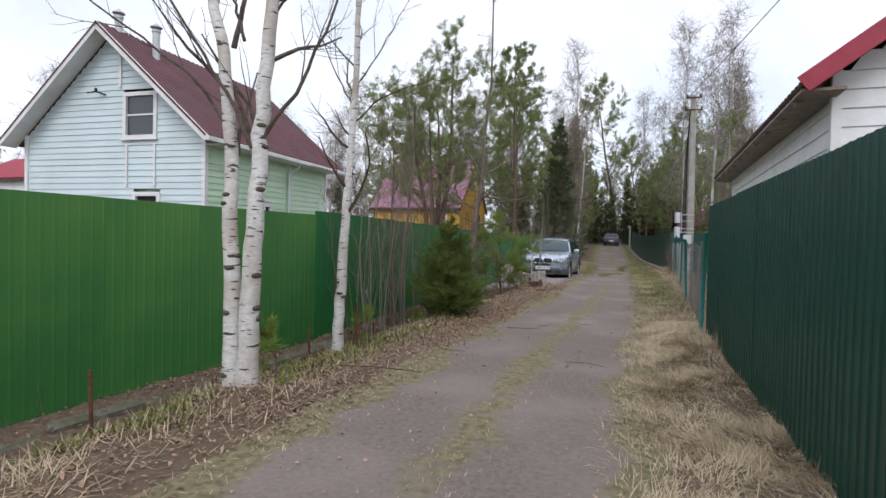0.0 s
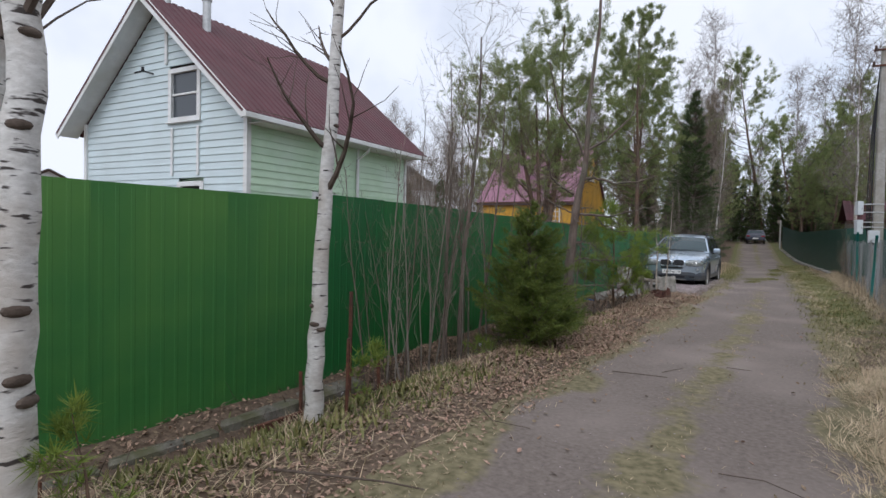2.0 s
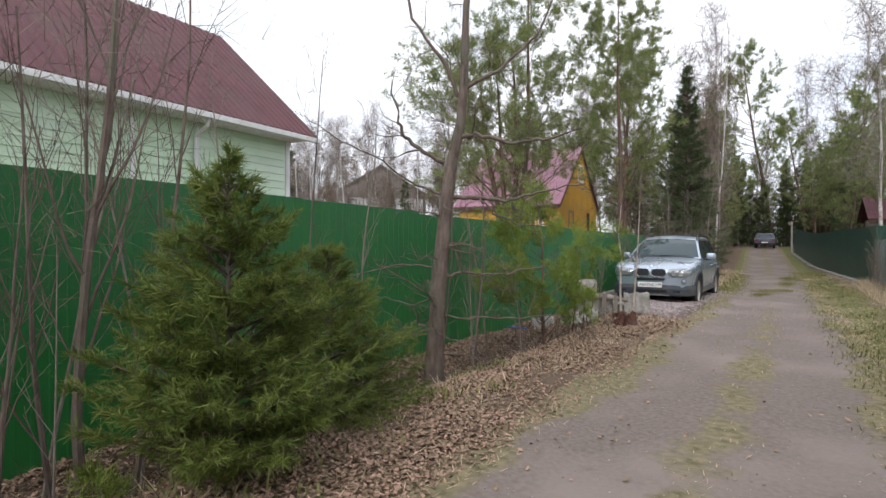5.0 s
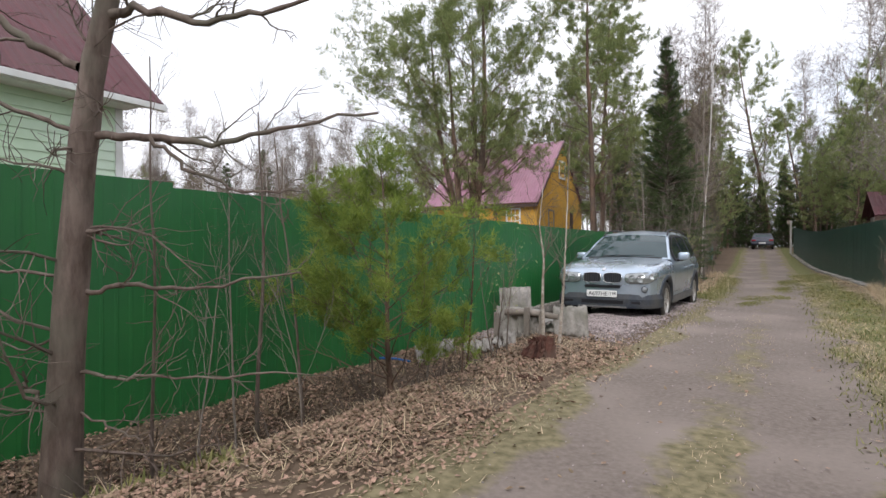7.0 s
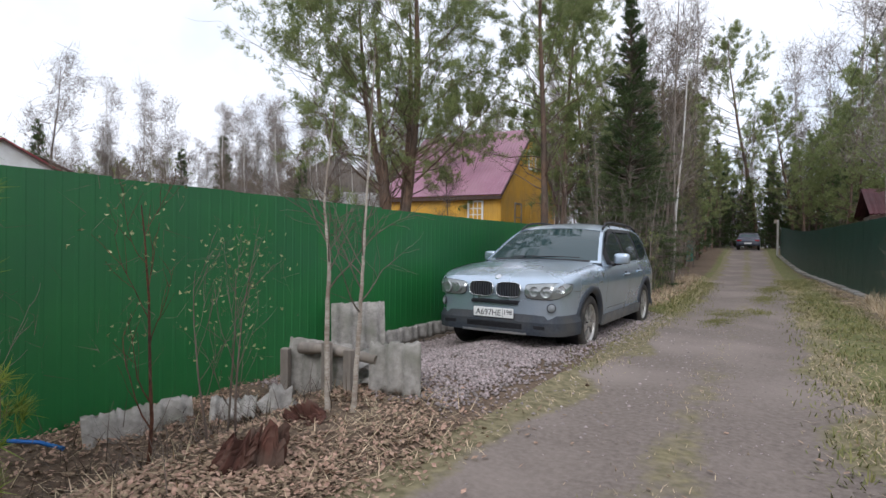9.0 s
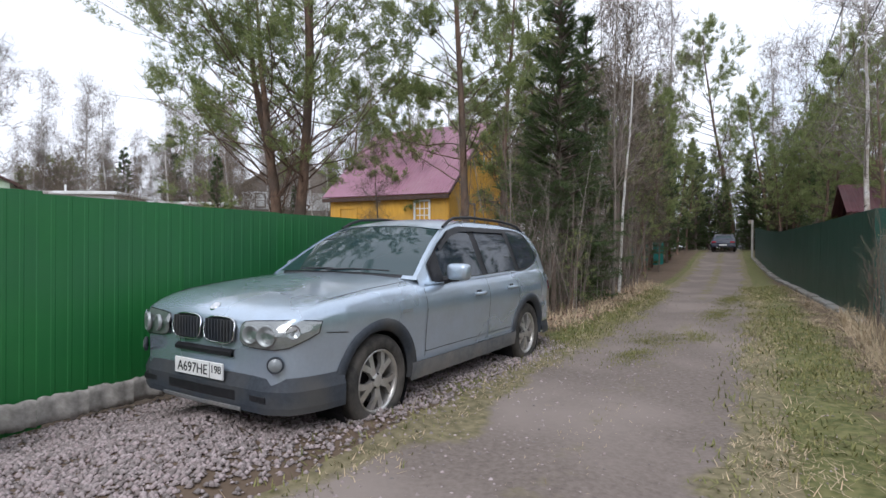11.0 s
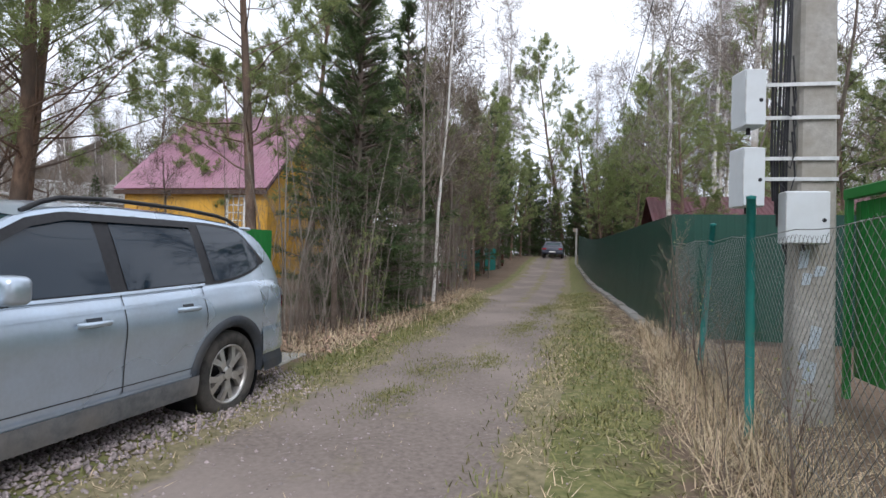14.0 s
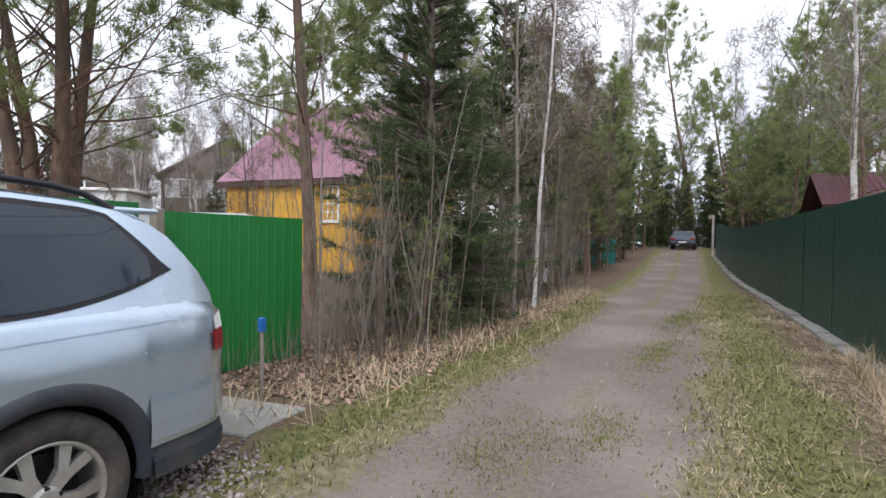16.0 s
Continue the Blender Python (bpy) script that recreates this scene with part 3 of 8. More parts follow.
def mint_house():
    """Local frame: x along the gable wall, y along the side wall to the back; the origin is the corner nearest to the lane."""
    W, D, E, P = 5.45, 5.75, 3.95, 6.35
    h = thing("mint_house", (-9.25, 11.69, 0), "pale mint clapboard house with a maroon metal roof", "house", turn=5.9)

    def gable(z):
        if z is None:
            return P - 0.02
        if z <= E:
            return (-W, 0.0)
        t = (z - E) / (P - E)
        return (-W + t * W / 2, -t * W / 2)

    def gable_l(z):
        return P - 0.02 if z is None else tuple(W + q for q in gable(z))

    upper, lower = (-2.38, -1.36, 3.74, 4.88), (-2.06, -1.27, 1.55, 2.44)
    shift = [(W + a, W + b, c, d) for a, b, c, d in (upper, lower)]
    lap_wall(h, "gable_wall", pose(-W, 0, 0), W, 1.2, gable_l, shift, M_SIDING, "pale mint lapped boards")
    part("side_wall_core", Geo().box((-W + 0.05, 0.15, 0.0), (-0.14, D, E - 0.02)), M_SIDING2, h)
    part("back_gable", Geo().prism([(-W, E - 0.02), (0, E - 0.02), (-W / 2, P - 0.02)], 0.1, pose(0, D - 0.1, 0)), M_SIDING, h)
    lap_wall(h, "side_wall", pose(0, 0, 0, 0, 0, 90), D, 1.2, lambda z: E if z is None else (0.0, D), [(1.85, 2.66, 1.55, 2.35)], M_SIDING2, "fresh green lapped boards")
    window(h, pose(-1.87, 0, 3.84), 0.82, 0.94, "white framed sash window", bars=(0.52,))
    lowwin = window(h, pose(-1.66, 0, 1.65), 0.62, 0.72, "dark opening in a white frame", bars=(), pane=M_DARK)
    window(h, pose(0, 2.25, 1.65, 0, 0, 90), 0.62, 0.62, "dark opening in a white frame", bars=(), pane=M_DARK)
    for x, y, r in ((-0.03, -0.03, 0), (-W - 0.03, -0.03, 0), (-0.03, D - 0.05, 0)):
        part("corner_board", Geo().box((x - 0.03, y - 0.03, 1.0), (x + 0.07, y + 0.08, E - 0.02), bevel=0.008), M_WHITE, h)
    for x in (-2.25, -1.42):
        part("batten", Geo().box((x - 0.03, -0.05, 2.6), (x + 0.03, -0.02, 3.62), bevel=0.005), M_WHITE, h)
    part("batten", Geo().box((-2.5, -0.05, 5.0), (-2.42, -0.02, 5.75), bevel=0.005), M_WHITE, h)
    for y in (2.3, 3.5):
        part("batten", Geo().box((0.02, y - 0.03, 1.2), (0.05, y + 0.03, E - 0.3), bevel=0.005), M_WHITE, h)
    ox, oy, drop = 0.42, 0.5, 0.42 * (P - E) / (W / 2)
    ey = -oy
    roof_slope(h, "roof_slope", (ox, ey, E - drop + 0.12), (ox, D + oy, E - drop + 0.12), (-W / 2, ey, P + 0.12), (-W / 2, D + oy, P + 0.12), M_MAROON, "maroon corrugated metal roof")
    roof_slope(h, "roof_slope", (-W - ox, ey, E - drop + 0.12), (-W - ox, D + oy, E - drop + 0.12), (-W / 2, ey, P + 0.12), (-W / 2, D + oy, P + 0.12), M_MAROON, "maroon corrugated metal roof")
    for sx in (ox, -W - ox):
        part("bargeboard", beam((sx, ey + 0.02, E - drop + 0.03), (-W / 2, ey + 0.02, P + 0.03), 0.03, 0.16), M_WHITE, h)
        part("soffit", Geo().add([(sx, ey, E - drop + 0.04), (-W / 2, ey, P + 0.04), (-W / 2, 0.0, P + 0.04), (sx, 0.0, E - drop + 0.04)], [(0, 1, 2, 3)]), M_WHITE, h)
    part("gutter", beam((ox + 0.03, ey, E - drop + 0.04), (ox + 0.03, D + oy, E - drop + 0.04), 0.10, 0.10), M_WHITE, h, "white gutter")
    part("eave_soffit", Geo().box((0.0, 0, E - drop - 0.02), (ox, D + 0.1, E - drop + 0.0)), M_WHITE, h)
    for y in (3.45,):
        part("downpipe", Geo().tube([(ox, y, E - drop), (ox - 0.05, y, E - drop - 0.12), (0.06, y, E - drop - 0.3), (0.06, y, 1.0)], 0.035, 8), M_WHITE, h)
    for x, y, z in ((-2.72, 0.15, 6.2), (-2.10, 0.7, 6.0)):
        c = part("chimney_pipe", Geo().lathe([(0.09, -0.5), (0.09, 0.55), (0.11, 0.56), (0.11, 0.62), (0.0, 0.64)], 12, pose(x, y, z)), M_STRAP, h, "bright steel chimney pipe")
        part("cowl", Geo().lathe([(0.0, 0.80), (0.14, 0.70), (0.15, 0.68), (0.0, 0.70)], 12, pose(x, y, z)), M_STRAP, c)
    g = Geo().tube([(-2.9, -0.03, 4.85), (-3.05, -0.18, 4.9), (-3.3, -0.2, 4.88)], 0.02, 5).tube([(-3.05, -0.18, 4.9), (-3.05, -0.18, 4.98)], 0.035, 6)
    part("wire_bracket", g, M_CABLE, h)
    return h


mint_house()


def solid(length, z0, z1_of):
    """A plain wall in xz, facing -y, up to the line z1_of(x)."""
    xs = (0, length / 2, length)
    return Geo().prism([(0, z0), (length, z0)] + [(x, z1_of(x)) for x in reversed(xs)], 0.03, pose(0, -0.02, 0))


def planked(wall, mat, length, z0, z1_of, plank=0.14, seed=1):
    """Upright planks on a wall in xz, facing -y; z1_of(x) is the top."""
    rng = random.Random(seed)
    n = int(length / plank)
    for i in range(n):
        x0, x1 = i * length / n + 0.003, (i + 1) * length / n - 0.003
        za, zb = z1_of(x0), z1_of(x1)
        y = -0.035 - rng.uniform(0, 0.012)
        g = Geo().add([(x0, y, z0), (x1, y, z0), (x1, 0.02, z0), (x0, 0.02, z0), (x0, y, za), (x1, y, zb), (x1, 0.02, zb), (x0, 0.02, za)],
              [(0, 1, 5, 4), (1, 2, 6, 5), (3, 0, 4, 7), (4, 5, 6, 7)])
        part("plank", g, mat, wall)


def gabled(name, at, turn, W, D, E, P, wall_mat, roof_mat, label, over=0.35, fascia=M_BROWN, planks=False, z_base=0.0):
    """A house whose eave wall runs along x (facing -y, length W) and whose gable of depth D faces +x; the origin is their common corner."""
    h = thing(name, at, label, "house", turn=turn)
    ew = part("eave_wall", solid(W, z_base, lambda x: E), wall_mat, h)
    ew.matrix_basis = pose(-W, 0, 0)
    part("wall_core", Geo().box((-W, 0.03, z_base), (-0.03, D - 0.02, E - 0.02)), wall_mat, h)
    slope = lambda y: E + (P - E) * (1 - abs(y - D / 2) / (D / 2))
    gw = part("gable_wall", solid(D, z_base, slope), wall_mat, h)
    gw.matrix_basis = pose(0, 0, 0, 0, 0, 90)
    if planks:
        planked(ew, wall_mat, W, z_base, lambda x: E, seed=3)
        planked(gw, wall_mat, D, z_base, slope, seed=5)
    drop = over * (P - E) / (D / 2)
    roof_slope(h, "roof_slope", (-W - over, -over, E - drop + 0.08), (over * 0.6, -over, E - drop + 0.08), (-W - over, D / 2, P + 0.08), (over * 0.6, D / 2, P + 0.08), roof_mat, "profiled metal roof", pitch=0.2)
    roof_slope(h, "roof_slope", (-W - over, D + over, E - drop + 0.08), (over * 0.6, D + over, E - drop + 0.08), (-W - over, D / 2, P + 0.08), (over * 0.6, D / 2, P + 0.08), roof_mat, "profiled metal roof", pitch=0.2)
    part("fascia", beam((-W - over, -over + 0.05, E - drop - 0.08), (over * 0.5, -over + 0.05, E - drop - 0.08), 0.04, 0.2), fascia, h)
    part("bargeboard", beam((over * 0.55, -over, E - drop), (over * 0.55, D / 2, P), 0.03, 0.18), fascia, h)
    part("bargeboard", beam((over * 0.55, D + over, E - drop), (over * 0.55, D / 2, P), 0.03, 0.18), fascia, h)
    return h


yh = gabled("yellow_house", (-14.55, 42.95, 0), 5.7, 7.2, 9.6, 4.15, 8.25, M_YELLOW, M_MAUVE, "yellow plank house with a mauve metal roof", planks=True)
window(yh, pose(-1.45, -0.05, 2.2), 0.75, 1.35, "pale framed window with many small panes", bars=(0.25, 0.5, 0.75), vbars=(0.33, 0.66))
window(yh, pose(-6.0, -0.05, 2.35), 1.0, 0.95, "boarded pale window", bars=(), pane=M_GREYWOOD, mat=M_YELLOW)
window(yh, pose(0.05, 2.5, 2.1, 0, 0, 90), 0.9, 1.45, "dark window in the gable", bars=(0.5,), mat=M_GREYWOOD)
window(yh, pose(0.05, 4.8, 5.9, 0, 0, 90), 1.1, 1.0, "attic window with pale frame", bars=(), vbars=(0.5,))
part("door", Geo().box((-0.02, 6.6, 1.6), (0.05, 7.4, 3.7), bevel=0.01), M_BROWN, yh)

gh = gabled("grey_house", (-50.5, 57.8, 0), -40, 8.0, 11.6, 7.6, 11.2, M_GREYWOOD, M_GREYWOOD, "old unpainted grey wooden house with a white lower storey", over=0.6, fascia=M_GREYWOOD)
part("pale_band", Geo().box((0.03, 0.3, 5.2), (0.08, 11.2, 7.1), bevel=0.01), M_WHITE, gh, "white boarded storey")
window(gh, pose(0.09, 2.2, 5.5, 0, 0, 90), 0.9, 1.3, "dark window", bars=(0.5,), mat=M_GREYWOOD)
window(gh, pose(0.09, 5.4, 5.5, 0, 0, 90), 0.9, 1.3, "dark window", bars=(0.5,), mat=M_GREYWOOD)
window(gh, pose(0.02, 5.8, 8.2, 0, 0, 90), 1.0, 1.2, "pale attic window", bars=(), vbars=(0.5,), pane=M_WHITE, mat=M_GREYWOOD)

small = gabled("green_cottage", (-43.8, 29.5, 0), -24, 6.0, 5.4, 5.2, 6.5, M_SIDING2, M_MAROON, "small pale green cottage with a dark roof", over=0.5)
red = gabled("red_roof_house", (-37.0, 25.0, 0), 0, 7.0, 6.0, 5.0, 6.6, M_WHITE, M_RED, "far white house with a red roof", over=0.4)
gabled("pale_house", (-41.0, 17.0, 0), 0, 6.0, 6.0, 3.5, 5.0, M_WHITE, M_WHITE, "far pale house with a white roof", over=0.3)
for k, (x, y, L) in enumerate(((-35.0, 37.4, 5.0), (-36.2, 46.0, 4.4))):
    s = thing("flat_shed", (x, y, 0), "low cream shed with a flat white roof", "shed", group="cream sheds", turn=35)
    part("wall", Geo().box((-L, 0, 0), (0, 4, 4.3), bevel=0.03), M_WHITE, s)
    part("roof", Geo().box((-L - 0.3, -0.3, 4.3), (0.3, 4.3, 4.5), bevel=0.03), M_WHITE, s)
    part("vent_pipe", Geo().tube([(-L * 0.7, 1, 4.4), (-L * 0.7, 1, 5.0)], 0.06, 8), M_WHITE, s)

br = gabled("brown_roof_house", (10.8, 48.2, 0), 3, 9.0, 5.5, 2.9, 4.1, M_GREYWOOD, M_MAROON, "low house with a brown roof behind the dark fence", over=0.4)

# white shed behind the dark fence
sh = thing("white_shed", (2.45, 9.35, 0), "white board shed with a red metal roof edge", "shed", turn=1.0)
shed_E, shed_P, shed_W, shed_D = 3.5, 5.4, 5.2, 9.0


def shed_outline(z):
    if z is None:
        return shed_P - 0.02
    if z <= shed_E:
        return (0.0, shed_W)
    t = (z - shed_E) / (shed_P - shed_E)
    return (t * shed_W / 2, shed_W - t * shed_W / 2)


lap_wall(sh, "gable_wall", pose(0, 0, 0), shed_W, 1.6, shed_outline, [], M_WHITE, "white boards", course=0.21)
lap_wall(sh, "side_wall", pose(0, shed_D, 0, 0, 0, -90), shed_D, 1.6, lambda z: shed_E if z is None else (0, shed_D), [], M_WHITE, "white boards", course=0.21)
part("core", Geo().box((0.15, 0.15, 0), (shed_W - 0.1, shed_D - 0.1, shed_E - 0.02)), M_WHITE, sh)
part("back_gable", Geo().prism([(0, shed_E - 0.02), (shed_W, shed_E - 0.02), (shed_W / 2, shed_P - 0.02)], 0.1, pose(0, shed_D - 0.1, 0)), M_WHITE, sh)
part("corner_board", Geo().box((-0.05, -0.05, 1.0), (0.05, 0.05, shed_E + 0.05), bevel=0.008), M_WHITE, sh)
so = 0.42
sd = so * (shed_P - shed_E) / (shed_W / 2)
for s, x0 in ((1, -so), (-1, shed_W + so)):
    # Slopes are coloured dark brown so the eave's underside reads dark.
    roof_slope(sh, "roof_slope", (x0, -0.45, shed_E - sd + 0.1), (x0, shed_D + 0.4, shed_E - sd + 0.1), (shed_W / 2, -0.45, shed_P + 0.1), (shed_W / 2, shed_D + 0.4, shed_P + 0.1), M_BROWN, "metal roof coloured dark for its underside")
    part("fascia", beam((x0, -0.47, shed_E - sd + 0.06), (shed_W / 2, -0.47, shed_P + 0.06), 0.03, 0.2), M_RED, sh, "red metal roof edge")
part("eave_soffit", Geo().box((-so, -0.4, shed_E - sd), (0.0, shed_D + 0.3, shed_E - sd + 0.03)), M_GREYWOOD, sh, "dark grey eave boards")
for i in range(10):
    part("rafter", beam((-so + 0.02, 0.1 + i * 0.95, shed_E - sd - 0.02), (0.02, 0.1 + i * 0.95, shed_E - 0.02), 0.05, 0.1), M_GREYWOOD, sh)


# ---- the parked estate car ----
def paint(name, base, metal=0.35, rough=0.32, coat=0.7, dust=(0.32, 0.30, 0.27)):
    """Metallic lacquer with a thin uneven veil of road dust."""
    m = shader(name, base, tuple(min(1, c * 1.08) for c in base), 40, rough, 0.0, metal=metal, c3=None, spec=0.5)
    n, l = m.node_tree.nodes, m.node_tree.links
    b = n["Principled BSDF"]
    b.inputs["Coat Weight"].default_value, b.inputs["Coat Roughness"].default_value = coat, 0.08
    co = n.new("ShaderNodeTexCoord")
    nz = n.new("ShaderNodeTexNoise")
    nz.inputs["Scale"].default_value, nz.inputs["Detail"].default_value = 3.5, 7
    l.new(co.outputs["Object"], nz.inputs["Vector"])
    mr = n.new("ShaderNodeMapRange")
    mr.inputs["From Min"].default_value, mr.inputs["From Max"].default_value = 0.4, 0.75
    mr.inputs["To Min"].default_value, mr.inputs["To Max"].default_value = 0.0, 0.22
    l.new(nz.outputs[0], mr.inputs["Value"])
    old = b.inputs["Base Color"].links[0].from_socket
    mx = n.new("ShaderNodeMix")
    mx.data_type = "RGBA"
    l.new(mr.outputs[0], mx.inputs[0])
    l.new(old, mx.inputs[6])
    mx.inputs[7].default_value = (*dust, 1)
    l.new(mx.outputs[2], b.inputs["Base Color"])
    return m


M_PAINT = paint("silver_blue_paint", (0.45, 0.535, 0.63), metal=0.65, rough=0.27, coat=0.8)
M_NAVY = paint("dark_navy_paint", (0.02, 0.025, 0.05), metal=0.2)
M_CLAD = shader("grey_cladding", (0.030, 0.036, 0.047), (0.048, 0.056, 0.068), 30, 0.6, 0.1, c3=(0.07, 0.069, 0.067), big=2.5)
M_SILL = shader("dusty_sill", (0.10, 0.105, 0.11), (0.17, 0.17, 0.17), 14, 0.65, 0.1, c3=(0.22, 0.20, 0.18), big=2.0)
M_TRIM = shader("black_trim", (0.012, 0.012, 0.014), (0.022, 0.022, 0.025), 30, 0.4, 0.03)
M_TYRE = shader("dusty_tyre", (0.028, 0.027, 0.026), (0.06, 0.056, 0.05), 22, 0.85, 0.3, c3=(0.09, 0.08, 0.07), big=6)
M_RIM = shader("silver_alloy", (0.50, 0.49, 0.47), (0.62, 0.61, 0.59), 10, 0.35, 0.03, metal=0.7, c3=(0.40, 0.37, 0.34), big=6)
M_CARGLASS = glass("car_glass", (0.014, 0.024, 0.036))
M_SCREEN = glass("windscreen_glass", (0.022, 0.045, 0.050))
M_LAMP = glass("lamp_lens", (0.24, 0.26, 0.27), 0.06)
M_BOWL = shader("lamp_housing", (0.26, 0.28, 0.28), (0.38, 0.40, 0.40), 9, 0.3, 0.05, metal=0.3)


def clear_cover(name):
    """Clear plastic: light passes, a part is mirrored."""
    m = bpy.data.materials.new(name)
    m.use_nodes = True
    n, l = m.node_tree.nodes, m.node_tree.links
    tp, gl, mx = n.new("ShaderNodeBsdfTransparent"), n.new("ShaderNodeBsdfGlossy"), n.new("ShaderNodeMixShader")
    tp.inputs[0].default_value = (0.86, 0.88, 0.87, 1)
    gl.inputs["Roughness"].default_value = 0.14
    mx.inputs[0].default_value = 0.26
    l.new(tp.outputs[0], mx.inputs[1])
    l.new(gl.outputs[0], mx.inputs[2])
    l.new(mx.outputs[0], n["Material Output"].inputs["Surface"])
    return m


M_COVER = clear_cover("headlamp_cover")
for _m, _ior in ((M_CARGLASS, 1.5), (M_SCREEN, 1.6)):
    _m.node_tree.nodes["Principled BSDF"].inputs["IOR"].default_value = _ior
    _m.node_tree.nodes["Principled BSDF"].inputs["Specular IOR Level"].default_value = 0.5
M_TAIL = glass("tail_lens", (0.30, 0.01, 0.02), 0.1)
M_CHROME = shader("chrome", (0.65, 0.66, 0.67), (0.72, 0.73, 0.74), 8, 0.18, 0.0, metal=1.0)
M_PLATE = shader("plate_white", (0.72, 0.72, 0.70), (0.80, 0.80, 0.78), 9, 0.5, 0.03)
M_INK = shader("plate_ink", (0.01, 0.01, 0.012), (0.02, 0.02, 0.022), 9, 0.6, 0.0)

PLAN_U = (0, 0.05, 0.12, 0.25, 0.45, 0.8, 1.3, 3.4, 4.0, 4.3, 4.45, 4.565)
PLAN_W = (0.74, 0.83, 0.885, 0.935, 0.97, 0.995, 1.0, 1.0, 0.985, 0.945, 0.895, 0.80)
PROF_Z = (0.25, 0.35, 0.5, 0.65, 0.8, 0.86, 0.92, 1.0, 1.05, 1.12, 1.3, 1.45, 1.55, 1.65)
PROF_W = (0.865, 0.888, 0.896, 0.905, 0.921, 0.922, 0.908, 0.880, 0.857, 0.825, 0.755, 0.69, 0.635, 0.56)


def car_w(u, z):
    return float(np.interp(u, PLAN_U, PLAN_W) * np.interp(z, PROF_Z, PROF_W))


def car_belt(u):
    return float(np.interp(u, (0, 0.06, 0.15, 0.35, 0.8, 1.3, 2.5, 3.6, 4.2, 4.45, 4.565), (0.80, 0.86, 0.90, 0.95, 0.995, 1.02, 1.04, 1.07, 1.085, 1.07, 1.0)))


def car_top(u):
    return float(np.interp(u, (0, 0.06, 0.15, 0.35, 0.8, 1.35, 4.2, 4.45, 4.565), (0.83, 0.905, 0.955, 1.01, 1.07, 1.115, 1.12, 1.09, 1.0)))


def car_roof(u):
    return float(np.interp(u, (1.28, 1.42, 1.62, 1.87, 2.12, 2.36, 2.75, 3.4, 3.85, 4.1, 4.25, 4.4, 4.5), (1.02, 1.105, 1.245, 1.40, 1.52, 1.57, 1.595, 1.585, 1.55, 1.50, 1.41, 1.24, 1.10)))


AXLES, HUB, ARCH = (0.83, 3.625), 0.345, 0.405


def car_low(u):
    z = 0.30 + 0.05 * float(smooth(0.25, 0.0, u)) + 0.06 * float(smooth(4.2, 4.565, u))
    for a in AXLES:
        d = abs(u - a)
        if d < ARCH:
            z = max(z, HUB + math.sqrt(ARCH * ARCH - d * d))
    return z


def car_stations(u0, u1, step=0.09):
    us = set(np.linspace(u0, u1, max(2, int((u1 - u0) / step) + 1)).round(4))
    for a in AXLES:
        for k in np.linspace(-1, 1, 19):
            u = a + ARCH * math.sin(k * math.pi / 2)
            if u0 < u < u1:
                us.add(round(u, 4))
    for u in (0.03, 0.06, 0.1, 4.5, 4.54):
        if u0 < u < u1:
            us.add(u)
    return sorted(us)


def skin(us, lo, hi, nz, off, side, slot=0, geo=None):
    """A patch of the car's side between two height curves, pushed out by off."""
    g = geo or Geo()
    v = []
    for u in us:
        a, b = lo(u), hi(u)
        for k in range(nz + 1):
            z = a + (b - a) * k / nz
            v.append((side * (car_w(u, z) + off), u, z))
    f = []
    for i in range(len(us) - 1):
        for k in range(nz):
            q = (i * (nz + 1) + k, (i + 1) * (nz + 1) + k, (i + 1) * (nz + 1) + k + 1, i * (nz + 1) + k + 1)
            f.append(q if side > 0 else q[::-1])
    return g.add(v, f, slot)


